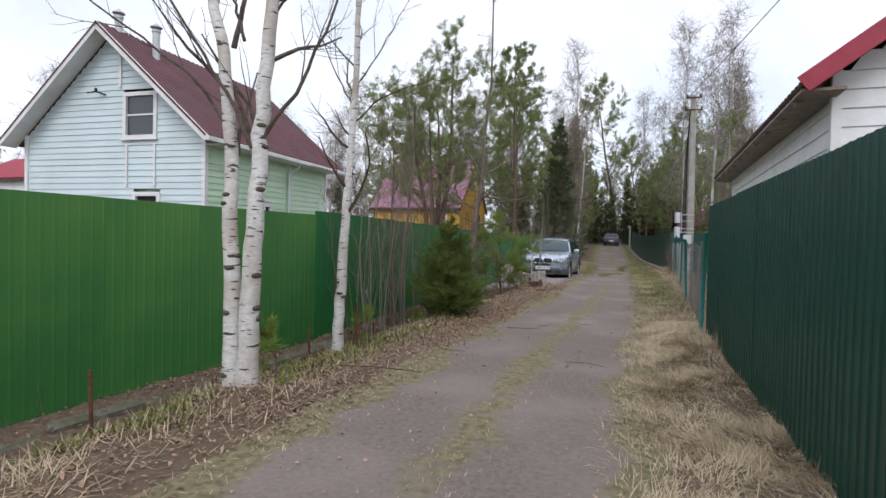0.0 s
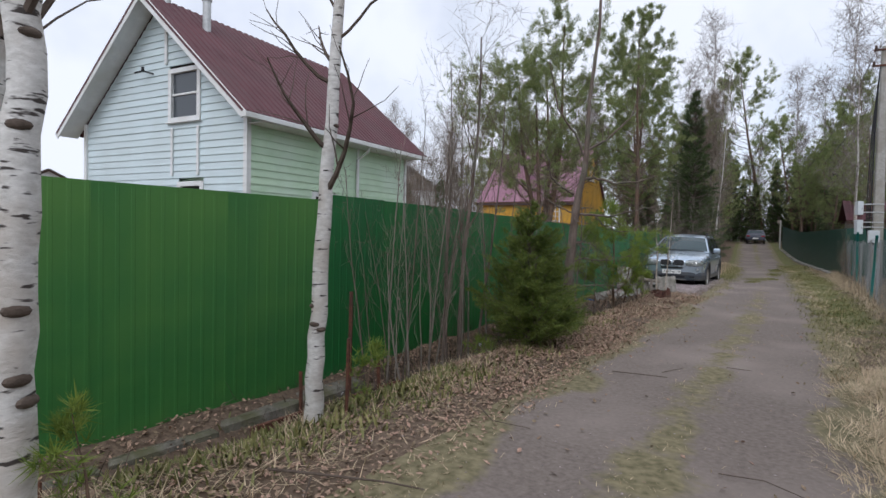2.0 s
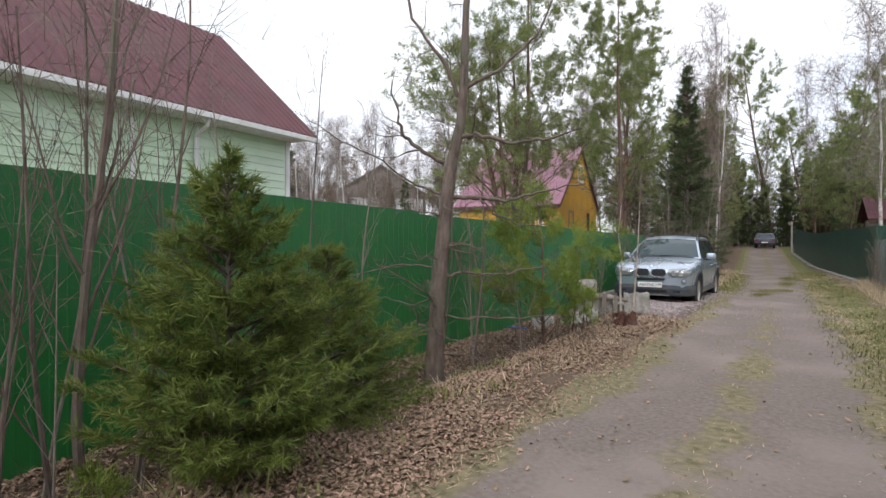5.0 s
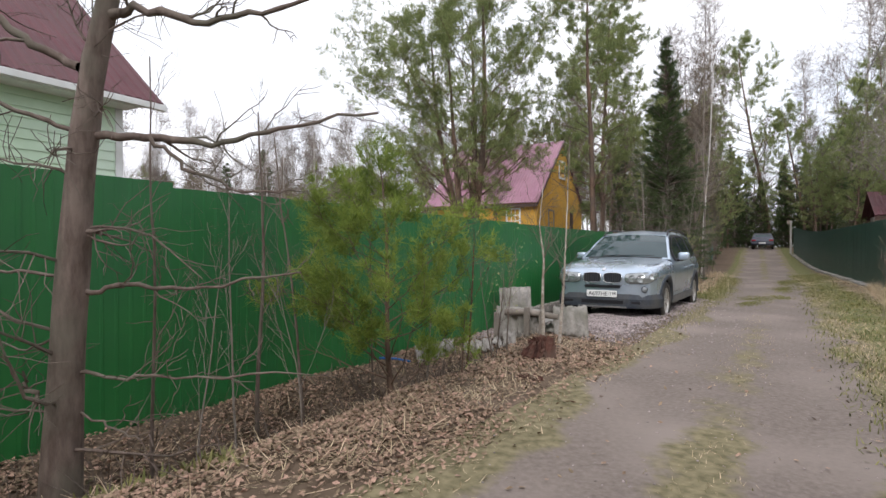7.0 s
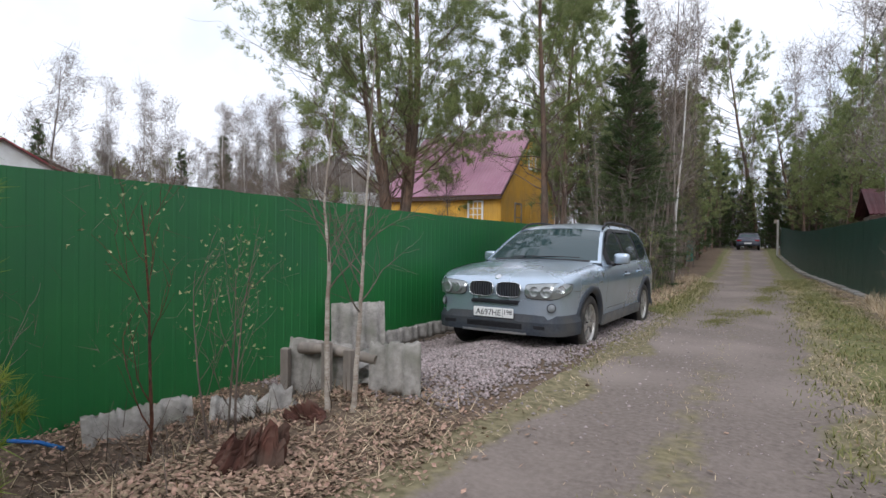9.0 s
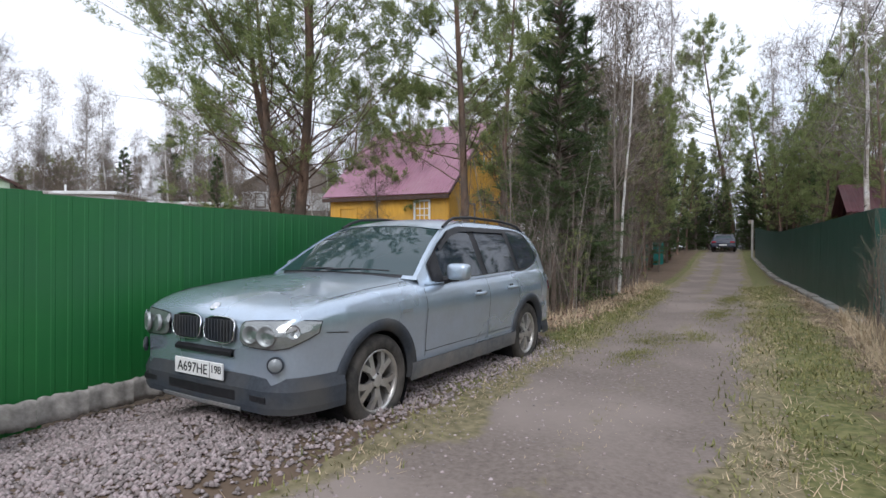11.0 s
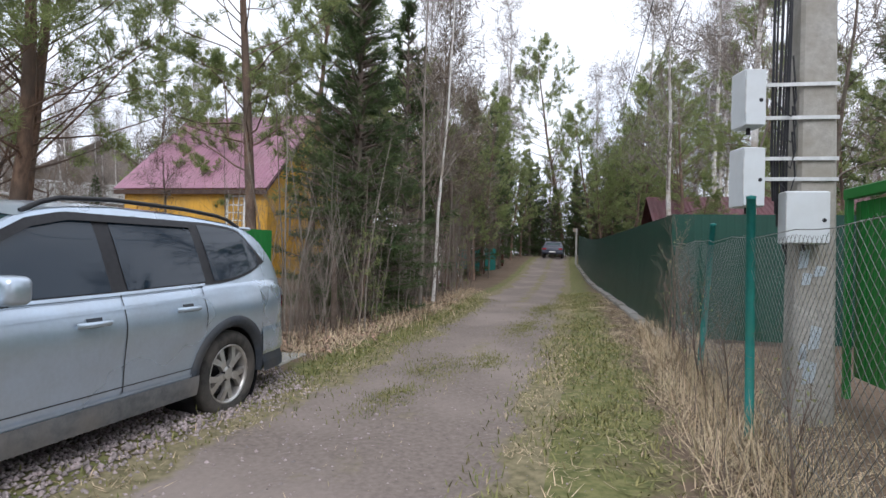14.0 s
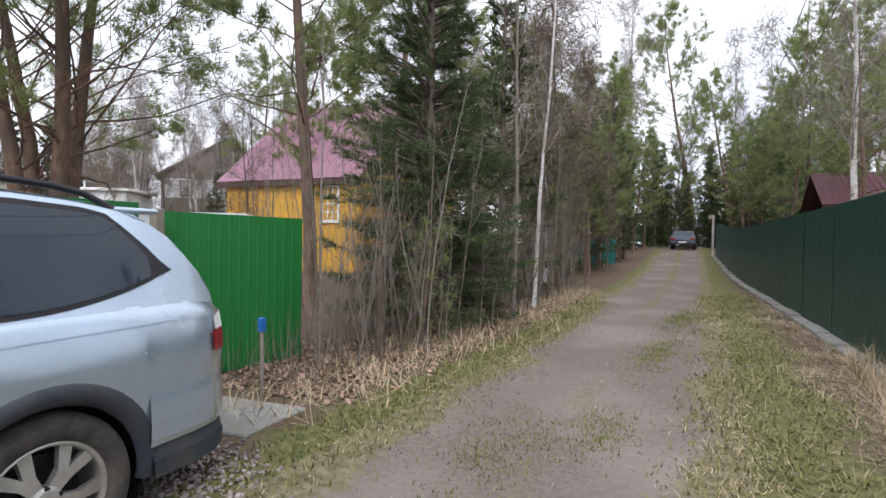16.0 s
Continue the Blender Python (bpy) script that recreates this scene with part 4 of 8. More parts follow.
def wheel(car, x, u, side):
    m = pose(x, u, HUB, 0, 90 * side, 0)
    tyre = Geo().lathe([(0.235, -0.10), (0.25, -0.115), (0.30, -0.118), (0.33, -0.105), (0.343, -0.08), (0.345, 0.0), (0.343, 0.08), (0.33, 0.105), (0.30, 0.118), (0.25, 0.115), (0.235, 0.10)], 40, None)
    w = part("wheel", tyre, M_TYRE, car, smooth=True)
    w.matrix_basis = m
    rim = Geo().lathe([(0.236, -0.10), (0.236, 0.10), (0.226, 0.105), (0.215, 0.085), (0.205, 0.02), (0.205, -0.10)], 40)
    part("rim", rim, M_RIM, w, "silver alloy rim", True)
    part("brake_disc", Geo().lathe([(0.0, -0.02), (0.17, -0.02), (0.17, 0.0), (0.0, 0.0)], 24), M_TRIM, w)
    for k in range(5):
        a = k * 2 * math.pi / 5
        g = Geo()
        for s in (-1, 1):
            b = a + s * 0.27
            pts = [(0.045 * math.cos(a + s * 0.1), 0.045 * math.sin(a + s * 0.1), 0.085), (0.12 * math.cos(a + s * 0.12), 0.12 * math.sin(a + s * 0.12), 0.092), (0.218 * math.cos(b), 0.218 * math.sin(b), 0.078)]
            pts = np.array(pts)
            d = np.array([(-math.sin(a + s * 0.17), math.cos(a + s * 0.17), 0)] * 3) * np.array([[0.020], [0.021], [0.027]])
            v = np.concatenate([pts - d, pts + d, pts - d - (0, 0, 0.035), pts + d - (0, 0, 0.035)])
            f = []
            for i in range(2):
                f += [(i, i + 1, 3 + i + 1, 3 + i), (6 + i, 6 + i + 1, i + 1, i), (3 + i, 3 + i + 1, 9 + i + 1, 9 + i)]
            g.add(v, f)
        part("spoke", g, M_RIM, w, smooth=False)
    part("hub_cap", Geo().lathe([(0.06, 0.05), (0.06, 0.088), (0.045, 0.095), (0.0, 0.096)], 20), M_RIM, w)
    for k in range(5):
        a = (k + 0.5) * 2 * math.pi / 5
        part("wheel_bolt", Geo().lathe([(0.011, 0.07), (0.011, 0.094), (0.0, 0.095)], 8, pose(0.05 * math.cos(a), 0.05 * math.sin(a), 0)), M_TRIM, w)
    return w


def letters(text, size, m, parent, mat, name="plate_text"):
    cu = bpy.data.curves.new(name, "FONT")
    cu.body, cu.size, cu.extrude, cu.align_x = text, size, 0.0012, "CENTER"
    tmp = bpy.data.objects.new(name + "_form", cu)
    scene.collection.objects.link(tmp)
    bpy.context.view_layer.update()
    me = bpy.data.meshes.new_from_object(tmp.evaluated_get(bpy.context.evaluated_depsgraph_get()))
    bpy.data.objects.remove(tmp)
    me.materials.clear()
    me.materials.append(mat)
    ob = new(name, me)
    ob.parent = parent
    ob.matrix_basis = m
    return ob


def estate_car():
    car = thing("estate_car", (-3.56, 22.47, -0.02), "silver-blue off-road estate car parked on gravel by the lane", "car", turn=1.5)
    # lower body
    us = car_stations(0.0, 4.565)
    ring, n_side = [], 9
    for u in us:
        lo, be, tp = car_low(u), car_belt(u), car_top(u)
        half = [(car_w(u, lo + (be - lo) * k / n_side), lo + (be - lo) * k / n_side) for k in range(n_side + 1)]
        wb = half[-1][0]
        half += [(wb * 0.93, be + (tp - be) * 0.30 + 0.004), (wb * 0.75, be + (tp - be) * 0.62 + 0.006), (wb * 0.45, be + (tp - be) * 0.88), (0.0, tp)]
        ring.append([(w, u, z) for w, z in half] + [(-w, u, z) for w, z in half[-2::-1]])
    k = len(ring[0])
    g = Geo()
    f = [(i * k + j, i * k + j + 1, (i + 1) * k + j + 1, (i + 1) * k + j) for i in range(len(us) - 1) for j in range(k - 1)]
    f = [q[::-1] for q in f]
    for i, flip in ((0, False), (len(us) - 1, True)):
        for j in range(k // 2):
            q = (i * k + j, i * k + j + 1, i * k + k - 2 - j, i * k + k - 1 - j)
            q = tuple(dict.fromkeys(q))
            if len(q) > 2:
                f.append(q[::-1] if flip else q)
    g.add(ring, f)
    body = part("body", g, M_PAINT, car, "silver-blue metallic body", True)
    part("underbody", Geo().box((-0.66, 0.12, 0.24), (0.66, 4.42, 0.62), bevel=0.05), M_TRIM, car)
    part("cabin_floor", Geo().box((-0.70, 1.5, 0.62), (0.70, 4.3, 0.98)), M_TRIM, car)
    # roof and cabin sides
    gus = list(np.linspace(1.37, 4.50, 41))
    for s in (1, -1):
        part("cabin_side", skin(gus, lambda u: car_belt(u) - 0.01, lambda u: max(car_belt(u), car_roof(u) + 0.01), 8, 0.0, s), M_PAINT, car, smooth=True)
    v, f = [], []
    rus, nw = list(np.linspace(2.07, 4.16, 19)), 12
    for u in rus:
        z = car_roof(u)
        w = car_w(u, z)
        for j in range(nw + 1):
            t = -1 + 2 * j / nw
            v.append((w * t, u - 0.05 * (1 - t * t) * float(smooth(2.47, 2.07, u)), z + 0.045 * (1 - t * t) + 0.01))
    f = [(i * (nw + 1) + j, i * (nw + 1) + j + 1, (i + 1) * (nw + 1) + j + 1, (i + 1) * (nw + 1) + j) for i in range(len(rus) - 1) for j in range(nw)]
    part("roof", Geo().add(v, f), M_PAINT, car, smooth=True)

    def across(name, ua, ub, bulge, mat, inset=0.03, lift=0.004, label="", trim=0.0):
        v, n1, n2 = [], 10, 12
        for i in range(n1 + 1):
            u = ua + (ub - ua) * i / n1
            z = car_roof(u)
            w = car_w(u, z) - inset
            for j in range(n2 + 1):
                t = -1 + 2 * j / n2
                v.append((w * t, u + bulge * (1 - t * t), z + 0.02 * (1 - t * t) + lift))
        f = [(i * (n2 + 1) + j, i * (n2 + 1) + j + 1, (i + 1) * (n2 + 1) + j + 1, (i + 1) * (n2 + 1) + j) for i in range(n1) for j in range(n2)]
        return part(name, Geo().add(v, f), mat, car, label, True)

    across("screen_pillar", 1.36, 2.13, -0.10, M_PAINT, 0.0, 0.0)
    across("windscreen_seal", 1.365, 2.115, -0.103, M_TRIM, 0.036, 0.005)
    across("windscreen", 1.395, 2.10, -0.106, M_SCREEN, 0.05, 0.010, "windscreen mirroring sky and trees")
    across("tailgate_frame", 4.10, 4.50, 0.05, M_PAINT, 0.0, 0.0)
    across("rear_window", 4.16, 4.44, 0.055, M_CARGLASS, 0.09, 0.006)
    spoiler = Geo()
    spoiler.box((-0.56, 4.06, 1.515), (0.56, 4.30, 1.545), bevel=0.012)
    part("spoiler", spoiler, M_PAINT, car)
    for s in (1, -1):
        # dark window band, three panes
        lo = lambda u: car_belt(u) + 0.022
        hi = lambda u: min(car_roof(u) - 0.035, 1.535)
        part("window_trim", skin([u for u in np.linspace(1.57, 4.24, 50)], lambda u: lo(u) - 0.015 + 0.13 * max(0.0, (u - 3.5) / 0.7) ** 2, lambda u: max(lo(u) - 0.012 + 0.13 * max(0.0, (u - 3.5) / 0.7) ** 2, min(hi(u) + 0.015, np.interp(u, (3.86, 4.02, 4.12, 4.19, 4.24), (1.6, 1.455, 1.36, 1.28, 1.16)))), 5, 0.006, s), M_TRIM, car, smooth=True)
        for name, a, b in (("front_window", 1.77, 2.52), ("rear_door_window", 2.64, 3.36), ("quarter_window", 3.46, 4.12)):
            top = (lambda u: max(lo(u) + 0.008 + 0.13 * max(0.0, (u - 3.5) / 0.7) ** 2, min(hi(u) - 0.01, np.interp(u, (3.84, 4.0, 4.09, 4.16), (1.6, 1.44, 1.345, 1.25))))) if name == "quarter_window" else (lambda u: max(lo(u) + 0.006, hi(u) - 0.01))
            part(name, skin(list(np.linspace(a, b, 16)), lambda u: lo(u) + 0.006 + 0.13 * max(0.0, (u - 3.5) / 0.7) ** 2, top, 4, 0.011, s), M_CARGLASS, car, "dark tinted side window", True)
        # rain deflectors over the doors
        part("rain_deflector", skin(list(np.linspace(1.82, 3.40, 22)), lambda u: hi(u) - 0.035, lambda u: hi(u) + 0.012, 2, 0.028, s), M_TRIM, car, smooth=True)
        # doors: shut lines and a body crease
        for a, lo2, hi2 in ((1.42, 0.44, 1.00), (2.58, 0.44, 1.05), (3.30, 0.76, 1.06)):
            part("door_gap", skin([a - 0.0035, a + 0.0035], lambda u: lo2, lambda u: hi2, 10, 0.004, s), M_TRIM, car)
        part("door_gap", skin(list(np.linspace(1.42, 3.18, 14)), lambda u: 0.474, lambda u: 0.480, 1, 0.003, s), M_TRIM, car)
        part("belt_crease", skin(list(np.linspace(0.5, 4.35, 40)), lambda u: car_belt(u) - 0.085, lambda u: car_belt(u) - 0.065, 2, 0.006, s), M_PAINT, car, smooth=True)
        part("waist_moulding", skin(list(np.linspace(1.46, 3.34, 24)), lambda u: car_belt(u) + 0.002, lambda u: car_belt(u) + 0.02, 2, 0.012, s), M_PAINT, car, smooth=True)
        # cladding
        part("sill_cladding", skin(list(np.linspace(1.22, 3.24, 22)), lambda u: 0.27, lambda u: 0.415, 4, 0.022, s), M_SILL, car, "grey plastic sill", True)
        part("sill_step", skin(list(np.linspace(1.24, 3.22, 22)), lambda u: 0.415, lambda u: 0.435, 1, 0.010, s), M_PAINT, car)
        for a in AXLES:
            v, nn = [], 22
            for i in range(nn + 1):
                th = math.pi * (1.04 - 1.08 * i / nn)
                for r, off in ((ARCH - 0.03, -0.02), (ARCH - 0.005, 0.020), (ARCH + 0.055, 0.016), (ARCH + 0.062, 0.002)):
                    u, z = a + r * math.cos(th), HUB + r * math.sin(th)
                    v.append((s * (car_w(u, max(0.3, z)) + off), u, z))
            f = [(i * 4 + j, i * 4 + j + 1, (i + 1) * 4 + j + 1, (i + 1) * 4 + j) for i in range(nn) for j in range(3)]
            part("arch_cladding", Geo().add(v, f), M_CLAD, car, "grey plastic wheel arch", True)
            part("wheel_arch_liner", Geo().lathe([(ARCH + 0.0, -0.26), (ARCH + 0.0, 0.02)], 32, pose(s * (0.86 - 0.02), a, HUB, 0, 90 * s, 0)), M_TRIM, car)
            wheel(car, s * 0.775, a, s)
        # handles
        for hu in (2.36, 3.12):
            z = car_belt(hu) - 0.145
            w = car_w(hu, z)
            # Flat dark patch paints in the shade of the hollow behind the handle.
            part("handle_recess", skin(list(np.linspace(hu - 0.055, hu + 0.05, 6)), lambda u: z - 0.02, lambda u: z + 0.035, 3, 0.003, s), M_CLAD, car)
            part("door_handle", Geo().tube([(s * (w + 0.004), hu - 0.115, z), (s * (w + 0.04), hu - 0.08, z + 0.004), (s * (w + 0.042), hu + 0.06, z + 0.004), (s * (w + 0.004), hu + 0.10, z)], 0.017, 8), M_PAINT, car, smooth=True)
        # mirror
        v, na, nb = [], 20, 10
        for i in range(nb + 1):
            p = -math.pi / 2 + math.pi * i / nb
            for k in range(na):
                a = 2 * math.pi * k / na
                e = lambda c, q: math.copysign(abs(c) ** q, c)
                v.append((s * 1.0 + 0.105 * e(math.cos(a), 0.45) * e(math.cos(p), 0.5), 1.80 + 0.070 * e(math.sin(p), 0.6), 1.125 + 0.075 * e(math.sin(a), 0.5) * e(math.cos(p), 0.5)))
        mg = Geo().add(v, [(i * na + k, i * na + (k + 1) % na, (i + 1) * na + (k + 1) % na, (i + 1) * na + k) for i in range(nb) for k in range(na)])
        mir = part("door_mirror", mg, M_PAINT, car, smooth=True)
        part("mirror_arm", Geo().tube([(s * 0.82, 1.78, 1.04), (s * 0.92, 1.79, 1.06), (s * 1.0, 1.80, 1.07)], (0.04, 0.03, 0.028), 8), M_TRIM, mir)
        part("mirror_corner", skin(list(np.linspace(1.60, 1.77, 5)), lambda u: car_belt(u) + 0.01, lambda u: max(car_belt(u) + 0.012, car_roof(u) - 0.05), 3, 0.012, s), M_TRIM, car)
        # side lamp and badge strip
        part("side_repeater", skin(list(np.linspace(1.06, 1.20, 5)), lambda u: 0.83, lambda u: 0.855, 1, 0.007, s), M_LAMP, car)
        # roof rail
        rp = [(s * (car_w(u, car_roof(u)) - 0.02), u, car_roof(u) + 0.015 + 0.045 * min(1, 6 * (u - 2.12), 6 * (4.02 - u))) for u in np.linspace(2.12, 4.02, 16)]
        part("roof_rail", Geo().tube(rp, 0.016, 8), M_TRIM, car, "black roof rail", True)
        # lamps in front
        def face_u(x):
            return float(np.interp(x / 0.92, (0, 0.74, 0.83, 0.885, 0.935, 0.97), (-0.015, 0.0, 0.05, 0.12, 0.25, 0.45)))

        def wrap(x0, x1, grow, off, bulge, n=20, nz=8):
            """A rounded lamp wrapped round the front corner, pointed at its outer end."""
            v = []
            for i in range(n + 1):
                t = i / n
                x = x0 + (x1 - x0) * t
                lo = float(np.interp(t, (0, 0.06, 0.2, 0.62, 0.8, 0.93, 1), (0.735, 0.70, 0.688, 0.685, 0.70, 0.74, 0.785))) - grow
                hi = float(np.interp(t, (0, 0.06, 0.2, 0.55, 0.78, 0.93, 1), (0.82, 0.842, 0.85, 0.862, 0.868, 0.862, 0.85))) + grow
                for k in range(nz + 1):
                    z = lo + (hi - lo) * k / nz
                    o = off + bulge * (math.sin(math.pi * min(1, max(0, t))) * math.sin(math.pi * k / nz)) ** 0.5
                    v.append((s * (x + o * t), face_u(x) - o * (1.15 - t) + 0.35 * max(0, z - 0.78), z))
            f = [(i * (nz + 1) + k, (i + 1) * (nz + 1) + k, (i + 1) * (nz + 1) + k + 1, i * (nz + 1) + k + 1) for i in range(n) for k in range(nz)]
            return Geo().add(v, f)

        part("headlamp_surround", wrap(0.385, 0.852, 0.007, 0.012, 0.0), M_TRIM, car, smooth=True)
        lamp = part("headlamp", wrap(0.39, 0.848, 0.0, 0.016, 0.0), M_BOWL, car, "clouded headlamp with two round reflectors", True)
        for xx, rr in ((0.505, 0.055), (0.645, 0.062)):
            part("reflector", Geo().lathe([(0.0, -0.010), (rr * 0.35, -0.006), (rr * 0.75, 0.006), (rr, 0.022), (rr * 1.06, 0.022), (rr * 1.08, 0.0)], 22, pose(s * xx, face_u(xx) - 0.018, 0.772, 90, 0, s * 20)), M_BOWL, lamp, smooth=True)
        part("turn_lamp", Geo().lathe([(0.0, 0.0), (0.03, 0.006), (0.045, 0.02)], 16, pose(s * 0.785, face_u(0.785) - 0.012, 0.80, 90, 0, s * 48)), M_CHROME, lamp, smooth=True)
        part("lens", wrap(0.387, 0.850, 0.003, 0.016, 0.034), M_COVER, lamp, "clear lens", True)
        part("fender_gap", skin(list(np.linspace(0.285, 0.47, 8)), lambda u: 0.772 - 0.1 * (u - 0.285), lambda u: 0.779 - 0.1 * (u - 0.285), 1, 0.002, s), M_TRIM, car)
        part("fog_lamp_ring", Geo().lathe([(0.03, 0.0), (0.052, 0.0), (0.055, 0.014), (0.046, 0.022), (0.042, 0.012)], 20, pose(s * 0.70, 0.002, 0.592, 90, 0, s * 38)), M_CLAD, car, smooth=True)
        part("fog_lamp", Geo().lathe([(0.048, 0.012), (0.03, 0.028), (0.0, 0.032)], 20, pose(s * 0.70, 0.002, 0.592, 90, 0, s * 38)), M_LAMP, car, smooth=True)
        # tail lamp
        part("tail_lamp", skin(list(np.linspace(4.43, 4.555, 8)), lambda u: 0.80 + 0.1 * (4.55 - u), lambda u: 0.915, 3, 0.010, s), M_TAIL, car, "red tail lamp", True)
        part("tail_lamp_clear", skin(list(np.linspace(4.45, 4.555, 8)), lambda u: 0.917, lambda u: 1.005 - 0.25 * (4.555 - u), 3, 0.010, s), M_PLATE, car, "clear upper tail lamp", True)
    # front end: a nose built on the plan curve
    def nose(z0, z1, w0, off, u_end=0.0, n=12):
        """A band round the front, run back along the sides to u_end."""
        line = [(w0 * i / n, float(np.interp(w0 * i / n / 0.92, (0, 0.74, 0.83, 0.885, 0.935, 0.97), (-0.015, 0.0, 0.05, 0.12, 0.25, 0.45)))) for i in range(n + 1)]
        line += [(float(np.interp(u, PLAN_U, PLAN_W)) * 0.905, u) for u in np.linspace(line[-1][1], u_end, 9)[1:]] if u_end > line[-1][1] else []
        line = [(-x, u) for x, u in line[:0:-1]] + line
        p = np.array(line)
        d = np.gradient(p, axis=0)
        nrm = np.stack([d[:, 1], -d[:, 0]], 1) / np.maximum(1e-6, np.linalg.norm(d, axis=1))[:, None]
        o, b = p + nrm * off, p - nrm * 0.05
        g, m = Geo(), len(p)
        quads = [(i, i + 1, m + i + 1, m + i) for i in range(m - 1)]
        e = 0.18 * (z1 - z0)
        mid = p + nrm * (off + 0.006)
        for pa, za, pb, zb in ((o, z0, mid, z0 + e), (mid, z0 + e, mid, z1 - 2 * e), (mid, z1 - 2 * e, p - nrm * 0.004, z1), (b, z0, o, z0)):
            g.add([(x, u, za) for x, u in pa] + [(x, u, zb) for x, u in pb], quads)
        return g

    part("bumper_cladding", nose(0.27, 0.50, 0.62, 0.024, 0.44), M_CLAD, car, "grey plastic lower bumper", True)
    part("skid_plate", nose(0.262, 0.302, 0.42, 0.030, -1), M_SILL, car, "pale dusty skid strip", True)
    part("lower_intake", nose(0.318, 0.432, 0.36, 0.027, -1), M_TRIM, car)
    for s in (-1, 1):
        part("side_intake", Geo().box((s * 0.58 - 0.10, -0.034, 0.325), (s * 0.58 + 0.06, 0.08, 0.40), bevel=0.02), M_TRIM, car)
        rim = Geo()
        pr = [(s * 0.178 + 0.157 * math.copysign(abs(math.cos(a)) ** 0.6, math.cos(a)), 0.775 + 0.086 * math.copysign(abs(math.sin(a)) ** 0.6, math.sin(a))) for a in np.linspace(0, 2 * math.pi, 25)[:-1]]
        ring_pts = [(x, -0.03 + 0.25 * max(0, z - 0.765), z) for x, z in pr] 
        ring_pts.append(ring_pts[0])
        kg = part("kidney_grille", Geo().tube(ring_pts, 0.0065, 6, cap=False), M_CHROME, car, "chrome framed double grille", True)
        bk = [(x, -0.02 + 0.25 * max(0, z - 0.765), z) for x, z in pr]
        part("grille_back", Geo().add(bk, [tuple(range(len(bk)))]), M_TRIM, kg)
        for i in range(9):
            x = s * 0.178 - 0.13 + 0.26 * i / 8
            part("grille_slat", Geo().box((x - 0.005, -0.036, 0.70), (x + 0.005, -0.016, 0.845)), M_CLAD, kg)
    part("upper_intake", nose(0.604, 0.650, 0.31, 0.015, -1), M_TRIM, car)
    part("bonnet_badge", Geo().lathe([(0.0, 0.008), (0.034, 0.006), (0.04, 0.0)], 18, pose(0, 0.075, 0.915, -50, 0, 0) @ pose(0, 0, 0, 90, 0, 0)), M_CHROME, car)
    # bonnet gap lines
    for s in (1, -1):
        part("bonnet_gap", Geo().tube([(s * car_w(u, car_belt(u)) * 0.90, u, car_belt(u) + (car_top(u) - car_belt(u)) * 0.36 + 0.006) for u in np.linspace(0.3, 1.3, 12)], 0.0022, 4), M_TRIM, car)
        part("wiper", Geo().tube([(s * 0.15 - 0.25, 1.29, 1.135), (s * 0.15 + 0.05, 1.33, 1.145), (s * 0.15 + 0.40, 1.38, 1.135)], 0.008, 5), M_TRIM, car)
    plate = part("number_plate", Geo().box((-0.26, -0.058, 0.445), (0.26, -0.046, 0.557), bevel=0.004), M_PLATE, car, "white registration plate")
    letters("A697HE", 0.098, pose(-0.062, -0.0595, 0.467, 90, 0, 0), plate, M_INK)
    letters("198", 0.075, pose(0.192, -0.0595, 0.486, 90, 0, 0), plate, M_INK)
    part("plate_divider", Geo().box((0.126, -0.0605, 0.448), (0.129, -0.0575, 0.554)), M_INK, plate)

    def tail(z0, z1, off, u_start):
        """A bumper band round the rear corners."""
        half = [(0.12 * i, 4.568) for i in range(6)] + [(float(np.interp(u, PLAN_U, PLAN_W)) * 0.905, u) for u in np.linspace(4.563, u_start, 14)]
        p = np.array([(-x, u) for x, u in half[:0:-1]] + half)
        d = np.gradient(p, axis=0)
        nrm = np.stack([-d[:, 1], d[:, 0]], 1) / np.maximum(1e-6, np.linalg.norm(d, axis=1))[:, None]
        g, m = Geo(), len(p)
        quads = [(i, i + 1, m + i + 1, m + i) for i in range(m - 1)]
        prof = ((z0, -0.05), (z0, off * 0.5), (z0 + 0.03, off), (z1 - 0.15, off), (z1 - 0.07, off * 0.6), (z1, -0.004))
        for (za, oa), (zb, ob) in zip(prof[:-1], prof[1:]):
            g.add([(x, u, za) for x, u in p + nrm * oa] + [(x, u, zb) for x, u in p + nrm * ob], quads)
        return g

    part("rear_cladding", tail(0.33, 0.43, 0.016, 4.06), M_CLAD, car, "grey lower rear bumper", True)
    part("rear_bumper", tail(0.43, 0.70, 0.014, 4.04), M_PAINT, car, "", True)
    # seats and dash, seen through the glass
    return car


estate_car()


